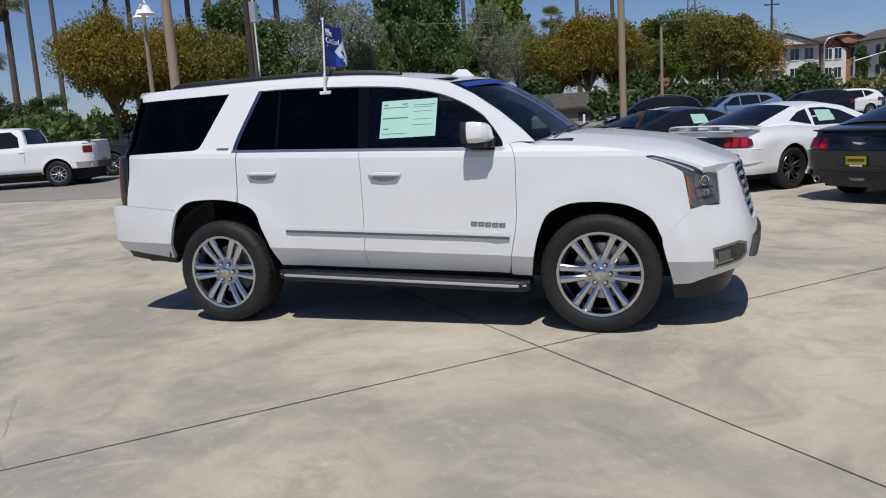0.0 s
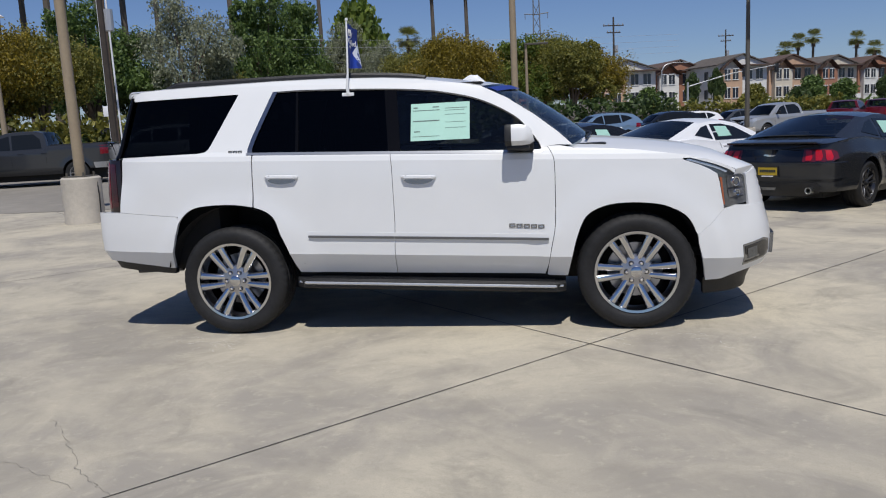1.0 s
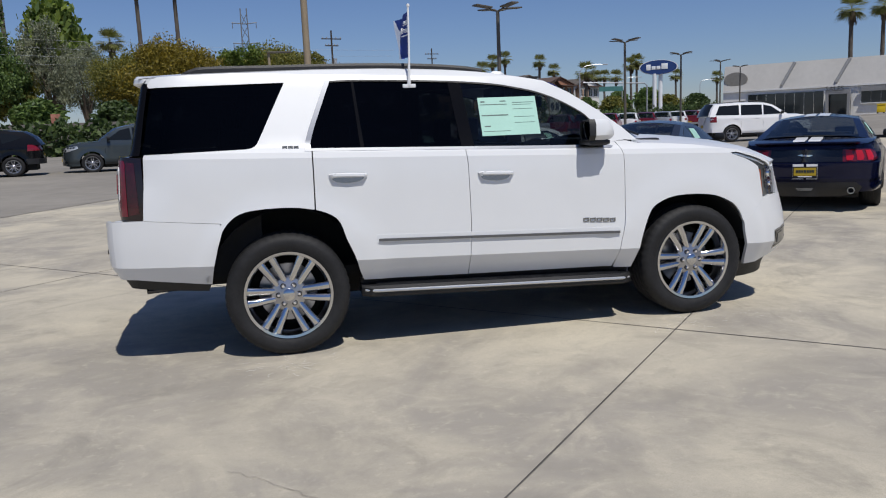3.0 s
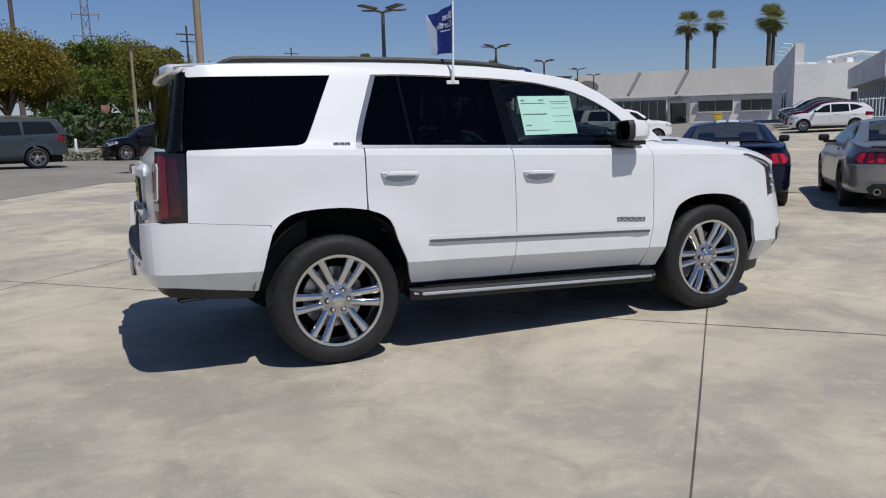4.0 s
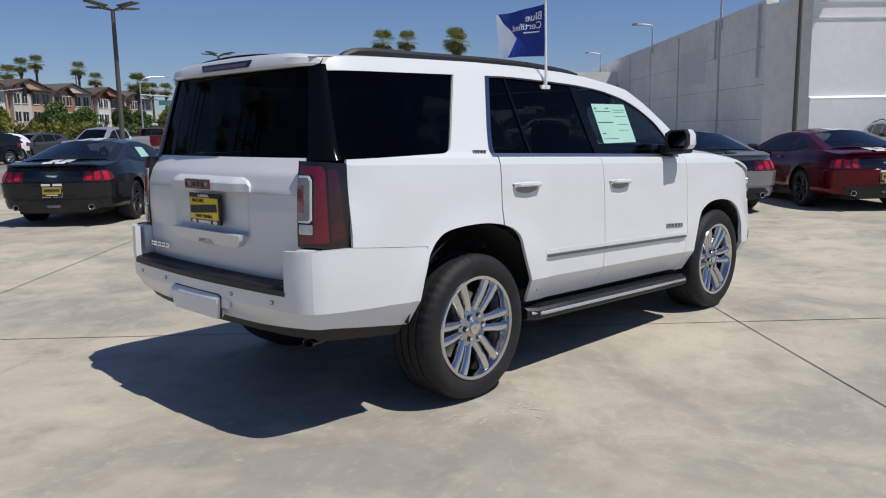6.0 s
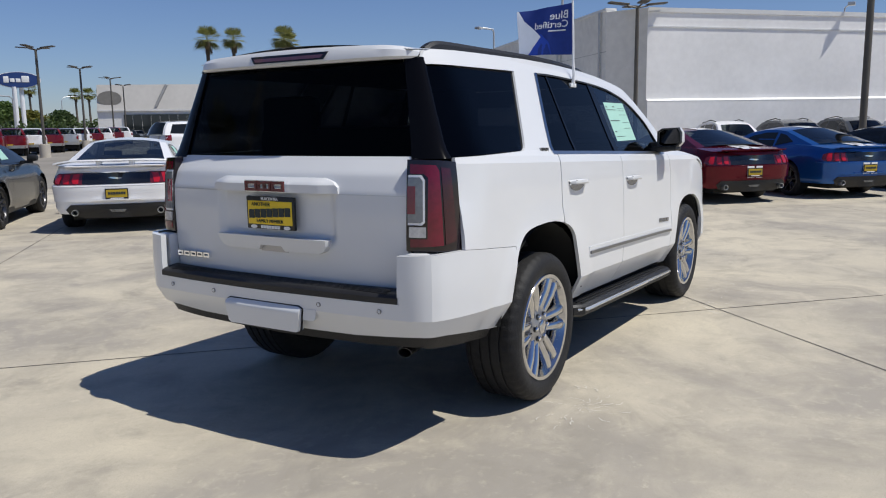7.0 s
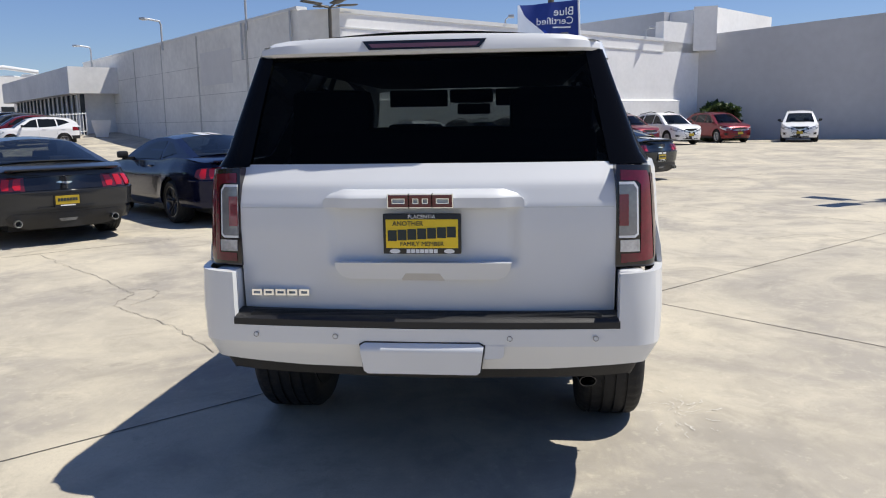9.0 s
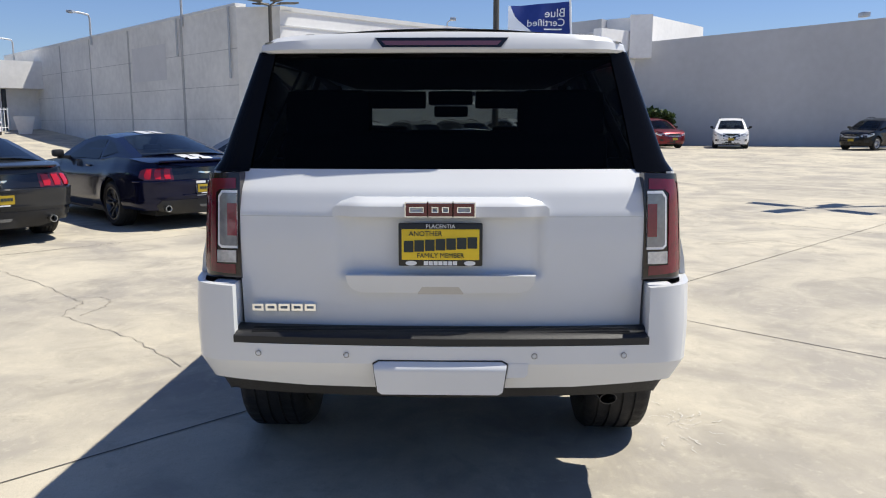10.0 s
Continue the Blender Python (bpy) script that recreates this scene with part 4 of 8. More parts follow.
# badges: plain shapes
def outline(x0, x1, y0, y1, z0, z1, t, bars=0):
    """An open block: four strokes round a gap, with upright strokes inside."""
    bm = bmesh.new()
    box(bm, x0, y0, z0, x1, y1, z0 + t), box(bm, x0, y0, z1 - t, x1, y1, z1)
    for k in range(bars + 2):
        c = y0 + t / 2 + (y1 - y0 - t) * k / (bars + 1)
        box(bm, x0, c - t / 2, z0 + t, x1, c + t / 2, z1 - t)
    return bm


for y, w, n_ in ((0.086, 0.078, 0), (0.0, 0.088, 1), (-0.086, 0.076, 0)):
    part("badge_block", outline(-2.588, -2.560, y - w / 2, y + w / 2, 1.199, 1.246, 0.013, n_), BADGE_RED, tailgate, "red block with a chrome rim")
    part("badge_rim", outline(-2.581, -2.555, y - w / 2 - 0.004, y + w / 2 + 0.004, 1.195, 1.250, 0.020, n_), CHROME, tailgate)
for k in range(5):
    y = 0.690 - 0.0495 * k
    part("badge_bar", outline(-2.530, -2.508, y - 0.021, y + 0.021, 0.833, 0.859, 0.008), CHROME, tailgate)
for k in range(5):
    x = 0.625 + 0.0505 * k
    p = on_side(x, 0.757 - 0.0035 * k, -1)
    part("badge_bar", outline(-0.006, 0.004, -0.022, 0.022, -0.014, 0.014, 0.008), BOWL, suv).matrix_basis = pose(x, p.y, p.z, 0, 0, 90)
for k in range(3):
    x = -1.435 + 0.036 * k
    p = on_side(x, 1.359 - 0.001 * k, -1)
    part("badge_bar", outline(-0.006, 0.004, -0.0155, 0.0155, -0.0115, 0.0115, 0.007), BOWL, suv).matrix_basis = pose(x, p.y, p.z, 0, 0, 90)

# dealer plate
plate = part("dealer_plate", boxed(-2.553, -0.155, 1.010, -2.535, 0.155, 1.170, bevel=0.006), PLATE_BLACK, suv, "yellow dealer plate in a black frame")
part("plate_face", boxed(-2.556, -0.143, 1.034, -2.545, 0.143, 1.148, bevel=0.002), YELLOW, plate)


def on_gate(y, z, x=-2.5565):
    return Matrix.Translation((x, y, z)) @ Euler((radians(90), 0, radians(-90))).to_matrix().to_4x4()


lettered("PLACENTIA", 0.021, PRINT_WHITE, plate, on_gate(0, 1.158, -2.5545))
lettered("ANOTHER", 0.026, INK, plate, on_gate(0.055, 1.131))
lettered("FAMILY MEMBER", 0.024, INK, plate, on_gate(0.0, 1.050))
for k in range(7):
    y = 0.117 - 0.039 * k
    part("plate_bar", boxed(-2.5585, y - 0.0175, 1.070 - 0.06 * y, -2.555, y + 0.0175, 1.112 - 0.06 * y), INK, plate)
for k in range(7):
    y = 0.054 - 0.018 * k
    part("plate_bar", boxed(-2.5555, y - 0.0075, 1.014, -2.552, y + 0.0075, 1.029), PRINT_WHITE, plate)
for y in (-0.108, 0.108):
    part("plate_oval", turned([(0.0, -0.002), (0.021, -0.002), (0.021, 0.004), (0, 0.004)], 20), PRINT_WHITE, plate).matrix_basis = pose(-2.5535, y, 1.0215, 0, 0, -90) @ Matrix.Diagonal((1, 1, 0.42, 1))

# cabin
part("floor_pan", boxed(-2.25, -0.70, 0.46, 2.2, 0.70, 0.52), UNDER, suv)
part("underbody", boxed(-1.05, -0.42, 0.27, 2.2, 0.42, 0.46), UNDER, suv)
part("rear_axle", tube(bmesh.new(), [(-1.478, -0.72, 0.40), (-1.478, 0.72, 0.40)], 0.05, 8), UNDER, suv)
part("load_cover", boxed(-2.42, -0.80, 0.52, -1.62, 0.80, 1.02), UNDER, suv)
part("dash", boxed(0.72, -0.82, 0.85, 1.25, 0.82, 1.20, bevel=0.06), SEAT, suv)
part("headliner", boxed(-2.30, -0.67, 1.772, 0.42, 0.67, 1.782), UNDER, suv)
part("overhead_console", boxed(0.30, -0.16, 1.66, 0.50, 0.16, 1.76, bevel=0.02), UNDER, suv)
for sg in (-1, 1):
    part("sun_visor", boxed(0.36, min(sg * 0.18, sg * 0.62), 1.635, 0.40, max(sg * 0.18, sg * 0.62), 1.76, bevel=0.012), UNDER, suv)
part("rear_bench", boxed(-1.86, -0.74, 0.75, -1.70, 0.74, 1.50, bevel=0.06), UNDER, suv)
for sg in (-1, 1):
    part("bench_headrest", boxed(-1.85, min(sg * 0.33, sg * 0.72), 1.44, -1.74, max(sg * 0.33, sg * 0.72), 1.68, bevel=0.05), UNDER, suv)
for x, ys, h in ((0.02, (-0.42, 0.42), 1.30), (-0.92, (-0.42, 0.42), 1.28)):
    for y in ys:
        st = thing("seat")
        st.parent = suv
        part("backrest", boxed(x - 0.17, y - 0.25, 0.75, x, y + 0.25, h, bevel=0.06), SEAT, st)
        part("cushion", boxed(x - 0.05, y - 0.26, 0.55, x + 0.48, y + 0.26, 0.80, bevel=0.06), SEAT, st)
        part("headrest", boxed(x - 0.15, y - 0.14, h + 0.03, x - 0.04, y + 0.14, h + 0.21, bevel=0.04), SEAT, st)
sw = part("steering_wheel", turned([(0.17, -0.012), (0.19, -0.012), (0.195, 0), (0.19, 0.012), (0.17, 0.012), (0.165, 0), (0.17, -0.012)], 28), BLACK_TRIM, suv)
sw.matrix_basis = pose(0.60, 0.42, 1.10, 0, 25, 90)
part("rear_view_mirror", boxed(0.60, -0.13, 1.575, 0.63, 0.13, 1.66, bevel=0.02), BLACK_TRIM, suv)

# price sheet laid on the front door window, its colour dimmed as through glass
PRINT_GREY = mat("glass_dimmed_print", (0.09, 0.13, 0.12), 0.6, var=0.1, scale=40)
stk = part("price_sheet", panel(S_([(-0.089, 1.640), (0.338, 1.640), (0.338, 1.375), (-0.089, 1.375)]), side_map(-1, 0.011), 0.12, 0.0), PAPER, suv, "pale green printed price sheet")
for x0, x1, z, h in ((-0.075, 0.12, 1.59, 0.004), (-0.075, 0.12, 1.515, 0.006), (-0.075, 0.12, 1.405, 0.003), (-0.07, -0.04, 1.61, 0.008), (0.07, 0.115, 1.612, 0.006), (-0.065, -0.02, 1.44, 0.006), (0.16, 0.32, 1.60, 0.003), (0.16, 0.30, 1.585, 0.002), (0.16, 0.31, 1.555, 0.002), (0.16, 0.31, 1.50, 0.002), (0.16, 0.31, 1.46, 0.002)):
    part("print_bar", panel(S_([(x0, z - h * 0.6), (x1, z - h * 0.6), (x1, z + h * 0.6), (x0, z + h * 0.6)]), side_map(-1, 0.0095), 0.3, 0.0), PRINT_GREY, stk)


# the nose is short: draw everything ahead of the front wheels back
def drawn_in(ob, base):
    here = base @ ob.matrix_basis
    if here.translation.length < 1e-6 and ob.type == "MESH":
        for v in ob.data.vertices:
            v.co.x -= (0.040 + 0.032 * ease((v.co.z - 0.62) / 0.2)) * ease((v.co.x - 1.93) / 0.42)
    elif here.translation.x > 1.93:
        ob.location.x -= 0.072 * ease((here.translation.x - 1.93) / 0.42)
    for o in ob.children:
        drawn_in(o, here)


for o in suv.children:
    drawn_in(o, Matrix())


# ---- ground ----
def concrete(name, col, dark, stain=0.5):
    """Broom-finished slab: mottling, blotches, streaks of tyre dust and a sanded grain."""
    m = bpy.data.materials.new(name)
    m.use_nodes = True
    n, l = m.node_tree.nodes, m.node_tree.links
    b = n["Principled BSDF"]
    b.inputs["Roughness"].default_value = 0.82
    tc = n.new("ShaderNodeTexCoord")

    def noise_at(scale, detail, rough=0.55, warp=0.0, stretch=None):
        q = n.new("ShaderNodeTexNoise")
        q.inputs["Scale"].default_value, q.inputs["Detail"].default_value = scale, detail
        q.inputs["Roughness"].default_value, q.inputs["Distortion"].default_value = rough, warp
        if stretch:
            mp = n.new("ShaderNodeMapping")
            mp.inputs["Rotation"].default_value, mp.inputs["Scale"].default_value = (0, 0, radians(stretch[0])), (stretch[1], 1, 1)
            l.new(tc.outputs["Object"], mp.inputs[0]), l.new(mp.outputs[0], q.inputs["Vector"])
        else:
            l.new(tc.outputs["Object"], q.inputs["Vector"])
        return q.outputs[0]

    def ramp(src, p0, p1, a=0.0, z=1.0):
        r = n.new("ShaderNodeMapRange")
        r.inputs["From Min"].default_value, r.inputs["From Max"].default_value = p0, p1
        r.inputs["To Min"].default_value, r.inputs["To Max"].default_value = a, z
        l.new(src, r.inputs[0])
        return r.outputs[0]

    def mix(fac, c0, c1):
        x = n.new("ShaderNodeMix")
        x.data_type = "RGBA"
        l.new(fac, x.inputs[0])
        for k, c in ((6, c0), (7, c1)):
            if isinstance(c, tuple):
                x.inputs[k].default_value = (*c, 1)
            else:
                l.new(c, x.inputs[k])
        return x.outputs[2]

    c = mix(ramp(noise_at(0.55, 5, 0.6, 0.6), 0.40, 0.60), (0.325, 0.297, 0.256), tuple(1.09 * v for v in col))
    c = mix(ramp(noise_at(2.1, 6, 0.65, 1.2), 0.52, 0.72, 0, 0.55), c, tuple(1.22 * v for v in col))
    c = mix(ramp(noise_at(0.9, 7, 0.7, 1.5), 0.56, 0.72, 0, stain), c, dark)
    c = mix(ramp(noise_at(0.8, 4, 0.5, 0.3, (44, 0.12)), 0.60, 0.75, 0, 0.16), c, dark)
    c = mix(ramp(noise_at(0.16, 5, 0.6, 0.8), 0.42, 0.68, 0, 0.42), c, (0.315, 0.287, 0.243))
    c = mix(ramp(noise_at(5.5, 6, 0.7, 0.8), 0.55, 0.72, 0, 0.24), c, tuple(0.62 * v for v in col))
    c = mix(ramp(noise_at(14, 5, 0.7), 0.56, 0.72, 0, 0.45), c, tuple(1.25 * v for v in col))
    c = mix(ramp(noise_at(1.7, 7, 0.62, 1.0), 0.49, 0.68, 0, 0.55), c, (0.262, 0.238, 0.200))
    c = mix(ramp(noise_at(0.75, 6, 0.6, 1.2), 0.50, 0.68, 0, 0.5), c, tuple(1.16 * v for v in col))
    c = mix(ramp(noise_at(38, 5, 0.75), 0.52, 0.70, 0, 0.42), c, tuple(0.60 * v for v in col))
    c = mix(ramp(noise_at(160, 3), 0.40, 0.62, 0, 0.34), c, tuple(0.6 * v for v in col))
    l.new(c, b.inputs["Base Color"])
    bp = n.new("ShaderNodeBump")
    bp.inputs["Strength"].default_value, bp.inputs["Distance"].default_value = 0.35, 0.006
    l.new(noise_at(190, 4, 0.7), bp.inputs["Height"])
    l.new(bp.outputs[0], b.inputs["Normal"])
    return m


CONCRETE = concrete("concrete", (0.524, 0.470, 0.362), (0.205, 0.190, 0.162), 0.75)
ASPHALT = mat("asphalt", (0.228, 0.209, 0.180), 0.9, var=0.22, scale=0.7, bump=0.3, fine=60)


def rise(x, y):
    """The lot climbs a little towards the service building and the street."""
    a = 1.25 * math.exp(-((x - 51) ** 2 + (y - 31) ** 2) / 15.2**2)
    b = 0.9 * math.exp(-((x - 78) ** 2 + (y - 68) ** 2) / 24.0**2)
    c = 0.34 * ease((y - 5) / 22) * ease((12 - x) / 25)
    d = 0.22 * ease((x - 20) / 16) * ease((5 - y) / 10)
    return max(a, b, c, d)


def spaced(lo, hi, near, n):
    """Coordinates fine near the middle and wide apart far off."""
    t = np.linspace(-1, 1, n)
    return [float(np.sign(v) * (abs(v) * near + abs(v) ** 4 * ((hi if v > 0 else -lo) - near))) for v in t]


bm = bmesh.new()
grid(bm, [[(x, y, rise(x, y)) for x in spaced(-1500, 1500, 90, 121)] for y in spaced(-1500, 1500, 90, 121)])
bmesh.ops.recalc_face_normals(bm, faces=bm.faces[:])
if bm.faces[0].normal.z < 0:
    bmesh.ops.reverse_faces(bm, faces=bm.faces[:])
# the drive between the lot and the street, laid on the slab
drives = []
SIDE = ((0, 17.3, 0), (0.03, -1, 0))
for planes in ((SIDE, ((16.0, 17.6, 0), (40.4, -59.0, 0))), (((0, 17.3, 0), (-0.03, 1, 0)), ((-7.2, 9.7, 0), (0.06, -1, 0)), ((-7.2, 9.7, 0), (7.5, -4.5, 0)))):
    drive = bm.copy()
    for co, no in planes:
        bmesh.ops.bisect_plane(drive, geom=drive.verts[:] + drive.edges[:] + drive.faces[:], plane_co=co, plane_no=Vector(no).normalized(), clear_outer=True)
    for v in drive.verts:
        v.co.z += 0.006
    drives.append(drive)
ground = solid("ground", bm, CONCRETE, "sunlit tan concrete lot with stains and joints", "ground", kind="structure")

for drive in drives:
    solid("road", drive, ASPHALT, "worn grey asphalt drive beside the concrete lot", "road", kind="structure")

# slab joints: shallow dark saw cuts
JX, JY = Vector((0.6875, 0.7262, 0)), Vector((0.721, -0.693, 0))
JOINT = Vector((1.13, -1.33, 0))
SEAL = mat("joint_sealant", (0.085, 0.078, 0.07), 0.9, var=0.3, scale=10)
for axis, other in ((JX, JY), (JY, JX)):
    for k in range(-5, 6):
        c = JOINT + other * (6.46 * k)
        bm = bmesh.new()
        rows = []
        for i in range(121):
            s = -36 + 72 * i / 120
            w = 0.0048 + 0.002 * noise.noise((s * 0.9, k, 0))
            p = c + axis * s + other * (0.008 * noise.noise((s * 0.35, k * 3, 5)))
            z = rise(p.x, p.y) + 0.003
            rows.append([(p + other * -w) + Vector((0, 0, z)), (p + other * w) + Vector((0, 0, z))])
        grid(bm, rows)
        bmesh.ops.recalc_face_normals(bm, faces=bm.faces[:])
        o = new("slab_joint", finish(bm, "slab_joint", SEAL))
        o.parent = ground


# ---- parked vehicles ----
FAR_PANE = pane("car_glass", (0.42, 0.45, 0.44))
PAINT = paint("car_paint", (0.3, 0.3, 0.3))
SPEC = {
    "coupe": dict(xr=-2.47, xf=2.32, w=0.955, ax=(-1.36, 1.36), R=0.345, rim=0.248, tw=0.255, arch=0.385, sill=0.22, tail=0.30, nose=0.22, tumble=(0.085, 0.24),
        top=[(-2.47, 0.90), (-2.43, 0.965), (-2.30, 0.988), (-1.9, 1.035), (-1.4, 1.045), (-0.8, 0.985), (0, 0.965), (0.9, 0.965), (1.5, 0.915), (2.0, 0.82), (2.22, 0.73), (2.32, 0.62)],
        gh=[(1.05, 0.94), (0.68, 1.125), (0.30, 1.275), (-0.10, 1.338), (-0.45, 1.348), (-0.85, 1.312), (-1.30, 1.19), (-1.85, 1.04)], cut=(2, 5), yt=0.585, inset=0.115,
        wins=[[(0.66, 0.985), (0.14, 1.22), (-0.22, 1.285), (-0.60, 1.288), (-0.66, 1.0)], [(-0.73, 1.02), (-0.70, 1.275), (-0.92, 1.235), (-1.22, 1.105)]],
        seams=[0.78, -0.62], handle=(-0.45, 0.89), mirror=(0.55, 1.0)),
    "suv": dict(xr=-2.30, xf=2.30, w=0.945, ax=(-1.36, 1.38), R=0.36, rim=0.24, tw=0.24, arch=0.41, sill=0.27, tail=0.42, nose=0.25,
        top=[(-2.30, 0.70), (-2.28, 1.08), (-2.15, 1.13), (-1.0, 1.12), (0.2, 1.09), (0.95, 1.08), (1.6, 1.03), (2.05, 0.93), (2.22, 0.82), (2.30, 0.66)],
        gh=[(1.15, 1.06), (0.75, 1.34), (0.40, 1.55), (0.0, 1.655), (-0.5, 1.69), (-1.2, 1.665), (-1.75, 1.59), (-2.05, 1.40), (-2.27, 1.10)], cut=(2, 6), yt=0.64, inset=0.07,
        wins=[[(0.82, 1.13), (0.34, 1.49), (0.02, 1.58), (-0.02, 1.11)], [(-0.08, 1.11), (-0.05, 1.59), (-0.95, 1.58), (-1.02, 1.16)], [(-1.09, 1.18), (-1.03, 1.575), (-1.40, 1.53), (-1.72, 1.38)]],
        seams=[0.92, -0.05, -1.03], handle=(-0.35, 1.0), mirror=(0.78, 1.15)),
    "big_suv": dict(xr=-2.62, xf=2.58, w=1.0, ax=(-1.50, 1.50), R=0.395, rim=0.275, tw=0.27, arch=0.45, sill=0.34, tail=0.48, nose=0.30,
        top=[(-2.62, 0.75), (-2.60, 1.22), (-2.45, 1.27), (-1.2, 1.27), (0.2, 1.24), (1.05, 1.24), (1.9, 1.20), (2.35, 1.10), (2.52, 0.95), (2.58, 0.75)],
        gh=[(1.22, 1.22), (0.88, 1.48), (0.50, 1.74), (0.15, 1.84), (-0.6, 1.89), (-1.7, 1.88), (-2.25, 1.84), (-2.42, 1.62), (-2.57, 1.24)], cut=(2, 6), yt=0.70, inset=0.06,
        wins=[[(0.92, 1.29), (0.44, 1.66), (0.06, 1.75), (0.02, 1.27)], [(-0.05, 1.27), (-0.02, 1.76), (-1.02, 1.78), (-1.06, 1.28)], [(-1.15, 1.29), (-1.12, 1.78), (-2.05, 1.76), (-2.28, 1.32)]],
        seams=[1.0, -0.02, -1.08], handle=(-0.30, 1.13), mirror=(0.85, 1.32)),
    "pickup": dict(xr=-2.92, xf=2.92, w=1.0, ax=(-1.78, 1.85), R=0.405, rim=0.255, tw=0.27, arch=0.47, sill=0.42, tail=0.55, nose=0.35,
        top=[(-2.92, 0.80), (-2.90, 1.36), (-2.80, 1.385), (-0.85, 1.37), (-0.80, 1.26), (0.4, 1.24), (1.35, 1.25), (2.3, 1.22), (2.75, 1.14), (2.88, 1.0), (2.92, 0.8)],
        gh=[(1.50, 1.22), (1.15, 1.50), (0.80, 1.76), (0.45, 1.86), (0.0, 1.89), (-0.45, 1.88), (-0.70, 1.82), (-0.80, 1.60), (-0.88, 1.26)], cut=(2, 6), yt=0.70, inset=0.06,
        wins=[[(1.18, 1.29), (0.74, 1.66), (0.40, 1.76), (0.34, 1.28)], [(0.27, 1.28), (0.32, 1.77), (-0.40, 1.79), (-0.62, 1.62), (-0.68, 1.30)]],
        seams=[1.28, 0.30, -0.82], handle=(0.0, 1.14), mirror=(1.12, 1.36)),
}


class Shape:
    """The surfaces of a vehicle of one kind."""

    def __init__(self, d):
        self.d, w = d, d["w"]
        xr, xf = d["xr"], d["xf"]
        self.rail = Rail(curve([(xr, 0), (xr + 0.012, 0.35 * w), (xr + 0.04, 0.62 * w), (xr + 0.10, 0.82 * w), (xr + 0.22, 0.93 * w), (xr + 0.38, 0.975 * w), (xr + 0.55, w)], 3) + curve([(xf - 0.75, w), (xf - 0.54, 0.975 * w), (xf - 0.38, 0.93 * w), (xf - 0.19, 0.80 * w), (xf - 0.08, 0.60 * w), (xf - 0.025, 0.35 * w), (xf, 0)], 3))
        self.tx, self.tz = zip(*d["top"])
        self.lean = d.get("tumble", (0.04, 0.12))

    def top(self, x):
        return float(np.interp(x, self.tx, self.tz))

    def off(self, x, z):
        d = self.d
        o = -0.06 * ease((d["sill"] + 0.18 - z) / 0.18) - self.lean[0] * ease((z - (self.top(x) - self.lean[1])) / self.lean[1])
        for a in d["ax"]:
            r = math.hypot(x - a, z - d["R"])
            o += 0.018 * ease((d["arch"] + 0.13 - r) / 0.11)
        return o

    def side(self, sgn, extra=0.0):
        def f(s, z, q):
            p, n = self.rail.at(s)
            v = p + n * (self.off(p.x, z) * min(1, abs(p.y) / 0.3) - q - extra)
            return (v.x, sgn * max(v.y, 0.0) if abs(p.y) < 1e-6 else sgn * v.y, z)

        return f

    def s(self, pts):
        return [(self.rail.s_of(0, x), z) for x, z in pts]

    def end(self, front, extra=0.0):
        """Wraps (distance across, z) round the front or rear, both sides."""
        L = self.rail.s[-1]

        def f(u, z, q):
            t = abs(u)
            p, n = self.rail.at(L - t if front else t)
            v = p + n * (self.off(p.x, z) * min(1, abs(p.y) / 0.3) - q - extra)
            return (v.x, v.y if u > 0 else -v.y, z)

        return f

    def gy(self, z):
        d = self.d
        zb, zt = d["gh"][0][1], max(p[1] for p in d["gh"])
        return (d["w"] - d["inset"]) + (d["yt"] - d["w"] + d["inset"]) * ((z - zb) / (zt - zb)) ** 1.15 if z > zb else d["w"] - d["inset"]

    def cabin(self, sgn, extra=0.0):
        return lambda x, z, q: (x, sgn * (self.gy(z) - q - extra), z)


